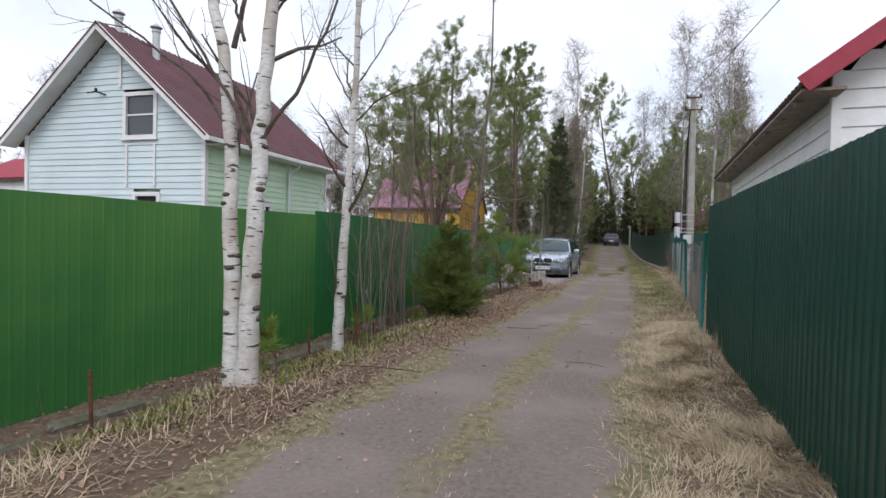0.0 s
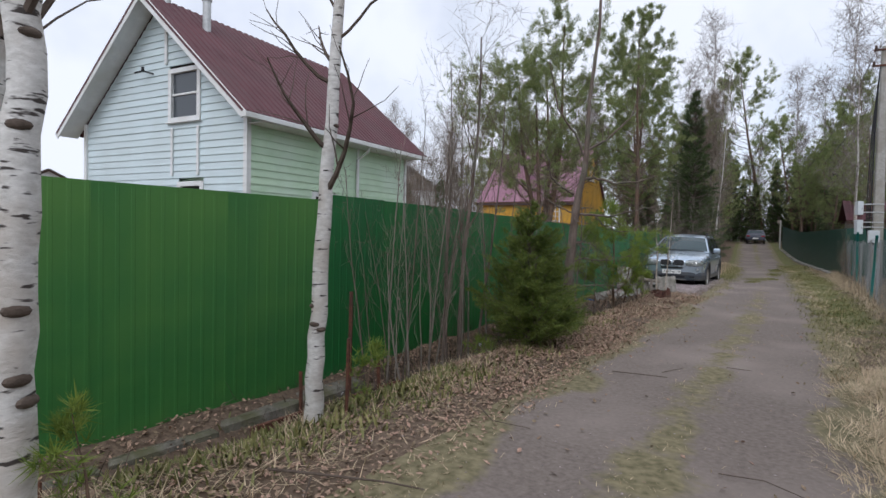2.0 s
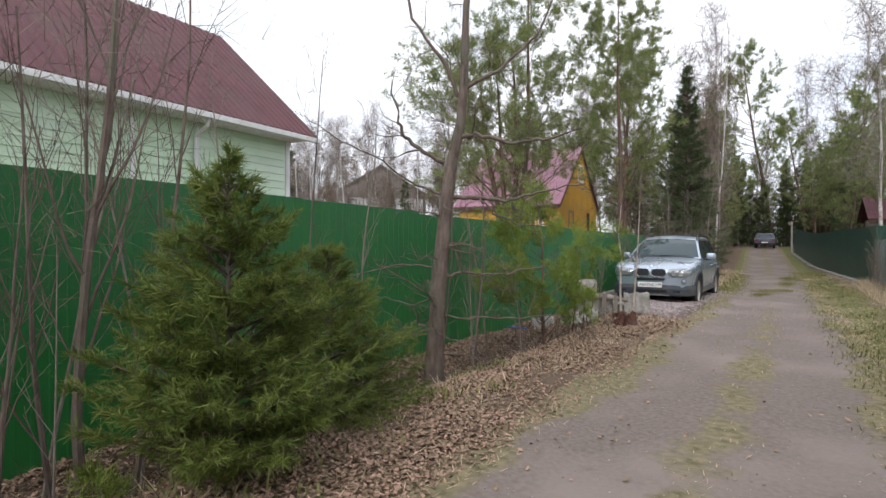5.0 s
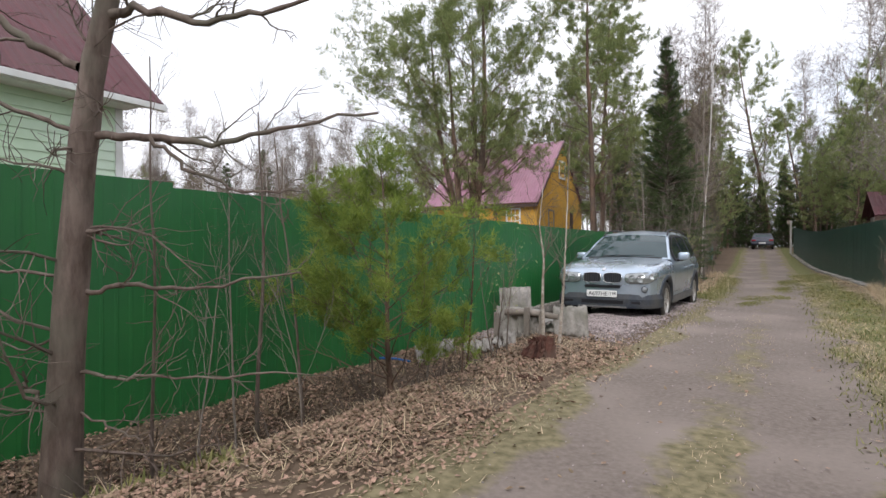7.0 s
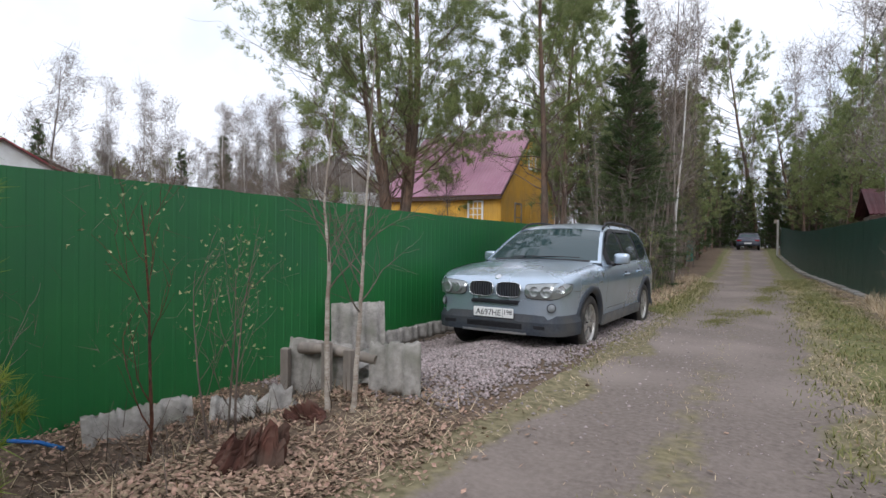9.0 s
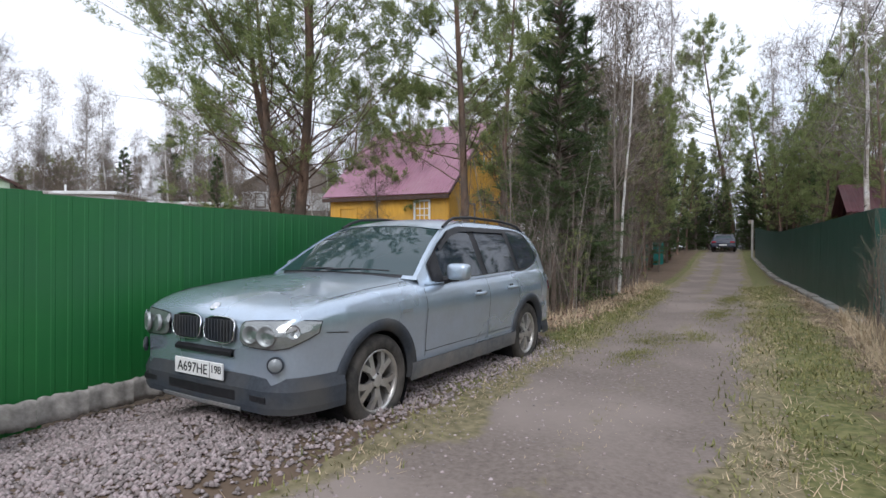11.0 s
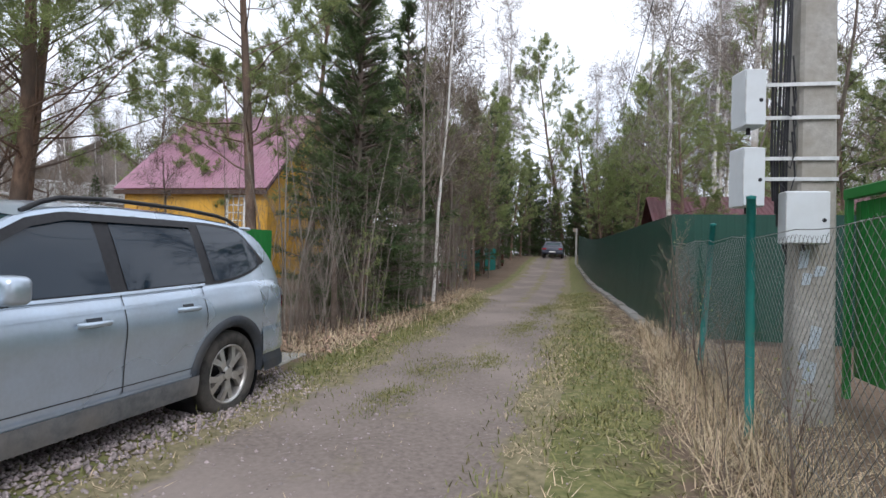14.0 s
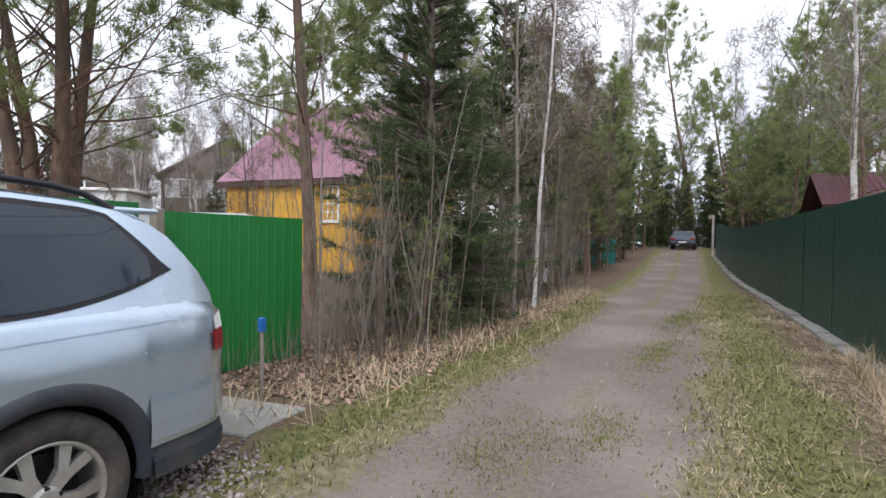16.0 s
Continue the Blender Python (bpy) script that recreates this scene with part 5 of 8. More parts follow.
def saloon(at, turn):
    car = thing("saloon_car", at, "dark saloon car parked at the far end of the lane", "car", turn=turn)
    prof = [(0.0, 0.35), (0.0, 0.70), (0.15, 0.88), (0.95, 0.96), (1.35, 1.32), (1.7, 1.42), (2.6, 1.42), (3.1, 1.02), (4.2, 0.90), (4.35, 0.70), (4.35, 0.35)]
    v, f, n = [], [], len(prof)
    for s, k in ((-1, 1.0), (-1, 0.0), (1, 0.0), (1, 1.0)):
        for u, z in prof:
            w = 0.86 - 0.18 * max(0, z - 0.9) / 0.5
            v.append((s * (w if k else w * 0.92), u, z + (0.02 if not k else 0)))
    for r in range(3):
        f += [(r * n + i, r * n + i + 1, (r + 1) * n + i + 1, (r + 1) * n + i) for i in range(n - 1)]
    f += [tuple(range(n))[::-1], tuple(range(3 * n, 4 * n))]
    part("body", Geo().add(v, f), M_NAVY, car, smooth=False)
    part("rear_window", Geo().add([(-0.62, 1.0, 1.02), (0.62, 1.0, 1.02), (0.54, 1.30, 1.31), (-0.54, 1.30, 1.31)], [(0, 1, 2, 3)]), M_SCREEN, car, "pale reflecting rear window")
    for s in (-1, 1):
        part("tail_lamp", Geo().box((s * 0.66 - 0.16, -0.02, 0.72), (s * 0.66 + 0.16, 0.05, 0.84), bevel=0.02), M_TAIL, car)
        for u in (0.85, 3.4):
            part("wheel", Geo().lathe([(0.0, -0.08), (0.2, -0.09), (0.30, -0.08), (0.31, 0), (0.30, 0.08), (0.2, 0.09), (0.0, 0.08)], 20, pose(s * 0.76, u, 0.31, 0, 90, 0)), M_TYRE, car, smooth=True)
        part("side_window", Geo().add([(s * 0.80, 1.2, 1.0), (s * 0.80, 2.9, 1.0), (s * 0.70, 2.55, 1.36), (s * 0.70, 1.55, 1.36)], [(0, 1, 2, 3)]), M_CARGLASS, car)
    part("bumper", Geo().box((-0.84, -0.06, 0.40), (0.84, 0.08, 0.62), bevel=0.04), M_NAVY, car)
    part("number_plate", Geo().box((-0.26, -0.075, 0.5), (0.26, -0.06, 0.6)), M_PLATE, car)
    return car


saloon((-5.25, 68.8, gz(-5.2, 69) + 0.02), 4)


# ---- trees ----
def bent(p, d, length, n, rng, wob=0.12, up=0.0):
    """A wandering line of n steps from p along d."""
    p, d = np.array(p, float), np.array(d, float)
    pts = [p]
    for i in range(n):
        d = d + rng.normal(0, wob, 3) + np.array((0, 0, up))
        d /= np.linalg.norm(d)
        p = p + d * length / n
        pts.append(p)
    return np.array(pts)


def along(pts, t):
    k = t * (len(pts) - 1)
    i = min(int(k), len(pts) - 2)
    return pts[i] + (pts[i + 1] - pts[i]) * (k - i), pts[i + 1] - pts[i]


def side_dir(axis, rng, angle, az=None):
    """A direction at an angle to axis."""
    a = axis / np.linalg.norm(axis)
    ref = np.array((0, 0, 1.0)) if abs(a[2]) < 0.9 else np.array((1.0, 0, 0))
    x = np.cross(a, ref)
    x /= np.linalg.norm(x)
    y = np.cross(a, x)
    az = rng.uniform(0, 2 * math.pi) if az is None else az
    return a * math.cos(angle) + (x * math.cos(az) + y * math.sin(az)) * math.sin(angle)


def twig_tree(geo, pts, r0, rng, levels, count, length, spread=0.9, start=0.35, up=0.05, sides=5, shrink=0.55, wob=0.16, tips=None, thin=0.003):
    """Bare branches along a stem, and twigs along them, level by level."""
    if levels == 0:
        if tips is not None:
            tips.append(pts[-1])
        return
    for i in range(count):
        t = start + (1 - start) * (i + rng.uniform(0.1, 0.9)) / count
        p, ax = along(pts, min(t, 0.999))
        r = max(thin, r0 * (1 - 0.8 * t) * 0.45)
        L = length * (1.15 - 0.7 * t) * rng.uniform(0.7, 1.25)
        d = side_dir(ax, rng, spread * rng.uniform(0.7, 1.2))
        q = bent(p, d, L, 6 if levels > 1 else 3, rng, wob, up)
        geo.tube(q, np.linspace(r, max(thin * 0.6, r * 0.25), len(q)), sides if levels > 1 else 3, cap=False)
        twig_tree(geo, q, r, rng, levels - 1, max(2, int(count * 0.6)), L * shrink, spread, 0.2, up, 4, shrink, wob, tips, thin)


def birch_tree(name, at, stems, label, seed, group="", twigs=(2, 9, 1.3), mat=M_BIRCH, tmat=M_TWIG, knots=0, thin=0.004, extra=()):
    """A bare birch. Each stem: base offset (x, y), a list of waypoints (x, y, z) from the base, and its radii from foot to top."""
    rng = np.random.default_rng(seed)
    t = thing(name, at, label, "tree", group)
    for off, way, r0, r1 in stems:
        pts = np.array([(off[0], off[1], -0.15)] + [(off[0] + x, off[1] + y, z) for x, y, z in way])
        fine = np.array([along(pts, k)[0] for k in np.linspace(0, 0.9999, 30)])
        fine[1:-1] += rng.normal(0, 0.08 * r0, (28, 3)) * (1, 1, 0)
        rad = np.linspace(r0, r1, 30) + 0.25 * r0 * np.exp(-np.linspace(0, 1, 30) * 40)
        part("trunk", Geo().tube(fine, rad, 12), mat, t, smooth=True)
        g = Geo()
        twig_tree(g, fine, r0, rng, twigs[0], twigs[1], twigs[2], 0.75, 0.38, 0.06, thin=thin)
        tagged(part("branchwork", g, tmat, t), kind="stuff")
        for k in range(knots):
            u = rng.uniform(0.03, 0.5)
            p, ax = along(fine, u)
            rr = r0 + (r1 - r0) * u
            az = rng.uniform(-2.2, 0.6)
            d = np.array((math.cos(az), math.sin(az), 0))
            part("knot", Geo().lathe([(0.0, 0.014), (rr * 0.22, 0.012), (rr * 0.42, 0.004), (rr * 0.5, -0.012)], 10, Matrix.Translation(p + d * rr * 0.99) @ Vector(d).to_track_quat("Z", "Y").to_matrix().to_4x4() @ Matrix.Diagonal((1.3, 0.7, 1, 1))), M_TWIG, t)
    for way, r in extra:
        q = np.array([along(np.array(way, float), k)[0] for k in np.linspace(0, 0.9999, 12)])
        q[1:] += rng.normal(0, 0.012, (11, 3))
        g = Geo().tube(q, np.linspace(r, r * 0.3, 12), 7, cap=False)
        twig_tree(g, q, r * 1.4, rng, 2, 5, 0.8, 0.6, 0.3, 0.08, 4, 0.5, 0.12, thin=thin * 0.7)
        part("branch", g, tmat, t)
    return t


def tuft_tris(points, dirs, size, per, rng, width=0.06, cone=0.9):
    """Needle tufts: per tuft a spray of slim triangles about its direction."""
    n = len(points)
    d = rng.normal(0, cone, (n, per, 3)) + dirs[:, None, :]
    d /= np.linalg.norm(d, axis=2)[..., None] + 1e-9
    s = rng.normal(0, 1, (n, per, 3))
    s -= d * (s * d).sum(2)[..., None]
    s /= np.linalg.norm(s, axis=2)[..., None] + 1e-9
    L = size * rng.uniform(0.6, 1.2, (n, per, 1))
    a = points[:, None, :] + d * L * 0.02 - s * L * width
    b = points[:, None, :] + d * L * 0.02 + s * L * width
    c = points[:, None, :] + d * L
    return np.stack([a, b, c], 2).reshape(-1, 3)


def haze_tris(tips, rng, per, length, width):
    """The finest twigs beyond the branch tips, as slim slivers."""
    T = np.array(tips)
    P = np.repeat(T, 2, 0) + rng.normal(0, length * 0.35, (len(T) * 2, 3))
    return tuft_tris(P, np.tile((0, 0, 0.45), (len(P), 1)), length, per // 2 + 1, rng, width, 0.8)


def pine_meshes(seed, height, r0, bare, crown_r, limbs, tufts, size, per, mat=M_NEEDLE, stems=1, lean=0.03, width=0.07, limb=0.3):
    """Trunk with limbs, and the needle crown of a Scots pine."""
    rng = np.random.default_rng(seed)
    wood, pts_all, dir_all = Geo(), [], []
    for s in range(stems):
        az = s * 2 * math.pi / stems + rng.uniform(-0.4, 0.4)
        tilt = (0.10 + rng.uniform(0, 0.08)) if stems > 1 else lean
        d = np.array((math.cos(az) * tilt, math.sin(az) * tilt, 1.0))
        h = height * (1 - 0.10 * s)
        trunk = bent((math.cos(az) * 0.12 * (stems > 1), math.sin(az) * 0.12 * (stems > 1), -0.2), d / np.linalg.norm(d), h, 14, rng, 0.035, 0.03)
        wood.tube(trunk, np.linspace(r0, r0 * 0.12, 15) + r0 * 0.3 * np.exp(-np.arange(15) * 1.5), 9)
        for i in range(limbs // stems):
            t = bare + (1 - bare) * (i + rng.uniform(0, 1)) / (limbs // stems)
            p, ax = along(trunk, min(t, 0.995))
            rel = (t - bare) / (1 - bare)
            L = crown_r * (0.45 + 0.75 * math.sin(math.pi * min(1, 0.18 + rel * 0.82))) * rng.uniform(0.6, 1.15)
            if mat is M_YOUNG:
                L *= 1.25 - 1.0 * rel
            dd = side_dir(ax, rng, 1.25 - 0.5 * rel)
            q = bent(p, dd, L, 6, rng, 0.14, 0.05)
            r = r0 * (1 - 0.85 * t) * limb
            wood.tube(q, np.linspace(r, r * 0.2, 7), 5, cap=False)
            dead = rel < 0.12 and rng.random() < 0.6
            for k in range(9):
                pp, aa = along(q, 0.999 if k == 0 else rng.uniform(0.42, 0.99))
                qq = bent(pp, side_dir(aa, rng, 0.75), L * rng.uniform(0.16, 0.34), 3, rng, 0.22, 0.14)
                wood.tube(qq, (r * 0.3, r * 0.25, r * 0.2, r * 0.12), 3, cap=False)
                if dead or (rng.random() < 0.22 and mat is M_NEEDLE):
                    continue
                m = max(1, tufts // max(1, limbs * 9))
                if mat is M_YOUNG:
                    m = max(1, int(m * (1.5 - 1.45 * rel)))
                tt = 1.0 - 0.55 * rng.random(m) ** 1.6
                base = np.array([along(qq, x * 0.999)[0] for x in tt])
                pts_all.append(base + rng.normal(0, 0.042 * crown_r / 2.5 + 0.016, (m, 3)))
                ax2 = np.broadcast_to((qq[-1] - qq[0]) / (np.linalg.norm(qq[-1] - qq[0]) + 1e-9), (m, 3)) * 0.8 + np.array((0, 0, 0.5))
                dir_all.append(ax2)
    P, D = np.concatenate(pts_all), np.concatenate(dir_all)
    return wood.mesh("trunk", M_PINE, True), tri_mesh("crown", tuft_tris(P, D, size, per, rng, width), mat)


def tree_of(name, at, meshes, label, category="tree", group="", turn=0.0, scale=1.0):
    t = thing(name, at, label, category, group, turn=turn)
    for nm, me in zip(("trunk", "crown"), meshes):
        o = new(nm, me)
        o.parent = t
    t.scale = (scale, scale, scale)
    return t


def spruce_meshes(seed, height, base_r, whorls, per_whorl, spray, size, mat, r0=0.05, low=0.04, droop=0.25, width=0.05, per=9):
    """A conical spruce: whorls of drooping boughs, each with side shoots full of needles."""
    rng = np.random.default_rng(seed)
    wood, P, D = Geo(), [], []
    wood.tube([(0, 0, -0.15), (0, 0, height * 0.5), (0, 0, height)], (r0, r0 * 0.6, r0 * 0.08), 8)
    for w in range(whorls):
        t = min(0.995, low + (1 - low) * (w + rng.uniform(-0.5, 0.5)) / whorls)
        L = base_r * (1 - t) ** 0.8 * (0.75 + 0.25 * min(1, t * 8)) + 0.03
        for k in range(max(3, int(per_whorl * (1 - 0.4 * t)))):
            az = rng.uniform(0, 2 * math.pi)
            l = L * rng.uniform(0.6, 1.18)
            z = max(0.03, height * (t + rng.uniform(-0.6, 0.6) / whorls))
            d = np.array((math.cos(az), math.sin(az), 0.25 + 0.5 * t - droop * (1 - t)))
            q = bent((0, 0, z), d / np.linalg.norm(d), l, 5, rng, 0.07, 0.03)
            wood.tube(q, np.linspace(0.010 * height / 2 + 0.002, 0.002, 6), 3, cap=False)
            shoots = max(3, int(spray * l / base_r))
            for s in range(shoots):
                u = rng.uniform(0.15, 1.0)
                p, ax = along(q, u * 0.999)
                ax = ax / np.linalg.norm(ax)
                sd = np.cross(ax, (0, 0, 1.0)) * rng.choice((-1, 1)) * rng.uniform(0.4, 1.0) + ax * 0.8 + np.array((0, 0, rng.uniform(-0.25, 0.15)))
                sd /= np.linalg.norm(sd)
                sl = l * 0.30 * (1.15 - 0.7 * u) + 0.03
                m = 4
                for x in np.linspace(0.1, 1.0, m):
                    P.append(p + sd * sl * x)
                    D.append(sd * 1.3)
    return wood.mesh("trunk", M_ALDER, True), tri_mesh("crown", tuft_tris(np.array(P), np.array(D), size, per, rng, width, 0.75), mat)


# the twin birch and the slim birch by the light green fence
birch_tree("birch", (-2.80, 5.72, gz(-2.8, 5.72)), [
    ((-0.06, -0.01), [(-0.01, 0.0, 0.6), (-0.03, 0.0, 1.3), (-0.06, 0.02, 2.0), (-0.12, 0.0, 2.9), (-0.34, 0.05, 3.5), (-0.38, 0.1, 5.0), (-0.5, 0.2, 7.5)], 0.085, 0.03),
    ((0.07, 0.02), [(0.03, 0.0, 0.7), (0.06, 0.02, 1.5), (0.10, 0.03, 2.3), (0.19, 0.05, 3.4), (0.30, 0.1, 5.0), (0.5, 0.2, 8.0)], 0.098, 0.035)],
    "twin-stemmed white birch with dark bark marks, still bare", 11, twigs=(2, 7, 1.3), knots=6, thin=0.004, extra=(
        ([(0.17, 0.03, 2.15), (0.45, 0.12, 2.55), (0.72, 0.25, 3.2), (1.0, 0.36, 4.3)], 0.022),
        ([(0.12, 0.0, 2.1), (-0.06, -0.08, 2.55), (-0.35, -0.15, 3.0), (-0.8, -0.3, 3.7), (-1.2, -0.45, 4.6)], 0.020),
        ([(-0.12, 0.0, 2.25), (-0.42, -0.15, 2.75), (-1.1, -0.42, 3.25), (-1.8, -0.7, 3.9)], 0.016),
        ([(-0.10, 0.0, 3.0), (0.02, 0.0, 3.4), (0.10, 0.05, 4.2), (0.2, 0.1, 5.2)], 0.026),
        ([(0.02, 0.0, 3.05), (-0.1, -0.05, 3.5), (-0.22, -0.1, 4.4)], 0.016),
        ([(0.22, 0.05, 3.2), (0.6, 0.2, 3.7), (0.95, 0.35, 4.5)], 0.014)))
birch_tree("birch", (-3.12, 7.80, gz(-3.12, 7.80)), [
    ((0, 0), [(0.05, 0.0, 0.8), (0.10, 0.02, 1.8), (0.16, 0.05, 3.0), (0.22, 0.05, 4.5), (0.3, 0.1, 7.5)], 0.075, 0.02)],
    "slim white birch beside the ditch, still bare", 12, twigs=(2, 12, 1.1), knots=4, thin=0.0032, extra=(
        ([(0.16, 0.05, 2.9), (0.45, 0.2, 3.2), (0.85, 0.35, 3.4), (1.3, 0.5, 3.5)], 0.012),
        ([(0.16, 0.05, 3.1), (-0.1, -0.05, 3.6), (-0.35, -0.2, 4.4)], 0.011),
        ([(0.17, 0.05, 3.3), (0.5, 0.2, 3.9), (0.8, 0.35, 4.6)], 0.011)))

# the crooked alder in front of the fence
rng_a = np.random.default_rng(5)
alder = thing("alder", (-3.66, 14.25, gz(-3.66, 14.25)), "bare brown alder with long level branches", "tree")
apts = np.array([(0.8175 * a, 0.576 * a, z) for a, z in ((0.0, -0.2), (0.03, 0.5), (0.07, 1.2), (0.135, 2.0), (0.20, 2.5), (0.30, 2.95), (0.33, 3.4), (0.35, 4.2), (0.5, 5.5), (0.5, 7.5))])
afine = np.array([along(apts, k)[0] for k in np.linspace(0, 0.9999, 36)])
part("trunk", Geo().tube(afine, np.linspace(0.098, 0.018, 36) + 0.04 * np.exp(-np.arange(36) / 2.0) + rng_a.normal(0, 0.002, 36), 12), M_ALDER, alder, smooth=True)
# each limb: its line as (along the fence, height), how far it swings towards the lane, and its thickness
ALDER_LIMBS = (
    ([(0.30, 2.78), (0.43, 2.82), (0.80, 2.71), (1.18, 2.75), (1.52, 2.86)], 0.25, 0.028),
    ([(0.21, 2.16), (0.50, 2.16), (0.80, 2.12), (1.14, 2.24), (1.67, 2.34)], -0.30, 0.025),
    ([(0.50, 2.15), (0.66, 2.00), (0.96, 1.87), (1.25, 1.88)], -0.20, 0.012),
    ([(0.13, 2.52), (-0.13, 2.65), (-0.30, 2.80), (-0.37, 2.98), (-0.43, 3.4)], 0.15, 0.027),
    ([(0.09, 2.19), (-0.20, 2.30), (-0.54, 2.54), (-0.95, 2.73), (-1.3, 2.95)], 0.35, 0.012),
    ([(0.15, 1.34), (0.32, 1.37), (0.73, 1.34), (1.25, 1.44)], -0.25, 0.016),
    ([(0.10, 0.91), (0.40, 0.89), (0.66, 0.90), (1.33, 0.94)], 0.20, 0.011),
    ([(0.02, 0.74), (-0.12, 0.80), (-0.16, 0.90)], 0.05, 0.020),
    ([(0.0, 0.70), (-0.35, 0.74), (-0.69, 0.71)], 0.20, 0.007),
    ([(0.11, 1.64), (0.19, 1.66), (0.27, 1.65)], 0.05, 0.022),
    ([(0.13, 0.70), (0.35, 0.62), (0.58, 0.56)], 0.15, 0.007),
    ([(0.02, 1.42), (-0.32, 1.45), (-0.88, 1.34)], 0.20, 0.009),
    ([(0.02, 1.10), (-0.25, 1.02), (-0.62, 1.12)], -0.2, 0.007),
    ([(0.32, 3.1), (0.15, 3.5), (-0.2, 4.0), (-0.4, 4.8)], 0.1, 0.028),
    ([(0.35, 3.3), (0.7, 3.5), (1.1, 3.9), (1.4, 4.6)], -0.2, 0.024))
for line, swing, r in ALDER_LIMBS:
    way = np.array([(0.8175 * a + 0.55 * swing * k / len(line), 0.576 * a - 0.8 * swing * k / len(line), z) for k, (a, z) in enumerate(line)])
    n = 4 * len(line)
    q = np.array([along(way, k)[0] for k in np.linspace(0, 0.9999, n)])
    q[1:] += rng_a.normal(0, 0.010, (n - 1, 3))
    g = Geo().tube(q, np.linspace(r, max(0.004, r * 0.28), n) * rng_a.uniform(0.88, 1.12, n), 8, cap=False)
    twig_tree(g, q, r, rng_a, 2, 8 if r > 0.01 else 5, 0.50, 0.9, 0.2, 0.03, 4, 0.5, 0.24, thin=0.0026)
    part("limb", g, M_ALDER, alder, smooth=True)
tg = Geo()
twig_tree(tg, afine, 0.03, rng_a, 2, 26, 0.7, 1.2, 0.10, 0.02, 5, 0.5, 0.26, thin=0.0026)
tagged(part("twigs", tg, M_ALDER, alder), kind="stuff")


def sapling(name, at, height, seed, label, r=0.014, mat=M_GREYTWIG, group="", levels=2, count=7, length=0.5, lean=(0, 0), buds=0):
    rng = np.random.default_rng(seed)
    t = thing(name, at, label, "sapling", group)
    d = np.array((lean[0] + rng.normal(0, 0.05), lean[1] + rng.normal(0, 0.05), 1.0))
    q = bent((0, 0, -0.12), d / np.linalg.norm(d), height, 10, rng, 0.04, 0.04)
    g = Geo().tube(q, np.linspace(r, r * 0.25, 11), 6)
    tips = []
    twig_tree(g, q, r, rng, levels, count, length, 0.5, 0.22, 0.10, 4, 0.5, 0.10, tips, thin=0.0022)
    if tips:
        loose = haze_tris(tips, rng, 3, max(0.10, length * 0.26), 0.007)
        tagged(part("twig_spray", tri_mesh("twig_spray", loose, M_BROWNHAZE), M_BROWNHAZE, t), kind="stuff")
    part("stem", g, mat, t)
    if buds and tips:
        T = np.array(tips)
        P = np.repeat(T, buds, 0) + rng.normal(0, 0.05, (len(T) * buds, 3))
        tagged(part("bud_spray", tri_mesh("bud_spray", tuft_tris(P, np.tile((0, 0, 0.6), (len(P), 1)), 0.022, 2, rng, 0.35), M_BUD), M_BUD, t), kind="stuff")
    return t


r_s = random.Random(3)
for i, (x, y, h) in enumerate(((-4.06, 9.45, 2.6), (-4.0, 9.75, 3.0), (-3.75, 9.85, 2.6), (-4.05, 10.1, 3.4), (-3.85, 10.3, 3.2), (-3.98, 10.55, 2.9), (-3.70, 10.5, 2.4), (-3.62, 9.6, 1.8), (-4.1, 10.85, 3.6),
                               (-3.55, 10.15, 2.2), (-3.9, 11.4, 3.4), (-4.1, 12.2, 3.2), (-4.0, 12.9, 3.6), (-4.1, 13.5, 3.0))):
    sapling("sapling", (x, y, gz(x, y)), h, 40 + i, "thin bare sapling in front of the green fence", 0.012 + 0.004 * r_s.random(), M_GREYTWIG if i % 3 else M_ALDER, "saplings by the fence", count=8, length=0.75, lean=(r_s.uniform(-0.05, 0.12), 0))
sapling("alder_sapling", (-3.80, 11.02, gz(-3.8, 11.02)), 4.6, 61, "forked bare young alder behind the small spruce", 0.036, M_ALDER, count=14, length=1.4, levels=2)
for i, (x, y, h) in enumerate(((-4.02, 11.05, 4.2), (-3.7, 11.2, 3.8), (-3.92, 10.9, 3.2))):
    sapling("alder_sapling", (x, y, gz(x, y)), h, 630 + i, "slim bare young alder behind the small spruce", 0.02, M_ALDER, "young alders", count=10, length=1.1, lean=(0.06 * (i - 1), 0))
for i, (x, y, h) in enumerate(((-3.92, 9.5, 2.1), (-3.82, 9.7, 2.4), (-3.9, 9.95, 2.0), (-3.72, 10.05, 2.5), (-4.08, 9.9, 2.3), (-3.6, 10.3, 1.7), (-3.8, 10.6, 2.6), (-3.66, 10.75, 1.9), (-4.12, 11.6, 2.9), (-3.95, 12.5, 2.6))):
    sapling("sapling", (x, y, gz(x, y)), h, 660 + i, "straight thin bare sapling in front of the green fence", 0.009, M_GREYTWIG if i % 2 else M_ALDER, "saplings by the fence", count=5, length=0.45, lean=(r_s.uniform(-0.06, 0.06), 0))
for i, (x, y, h, r) in enumerate(((-4.02, 14.95, 3.0, 0.016), (-3.63, 15.0, 1.6, 0.009), (-4.12, 15.8, 2.8, 0.022), (-3.9, 15.5, 2.2, 0.012), (-4.2, 16.4, 3.0, 0.016), (-3.3, 15.6, 1.2, 0.007), (-4.1, 17.2, 2.4, 0.012), (-3.75, 17.6, 1.6, 0.01))):
    sapling("sapling", (x, y, gz(x, y)), h, 80 + i, "bare twiggy sapling by the ditch", r, M_GREYTWIG if i % 2 else M_ALDER, "saplings by the ditch", count=7, length=0.6)
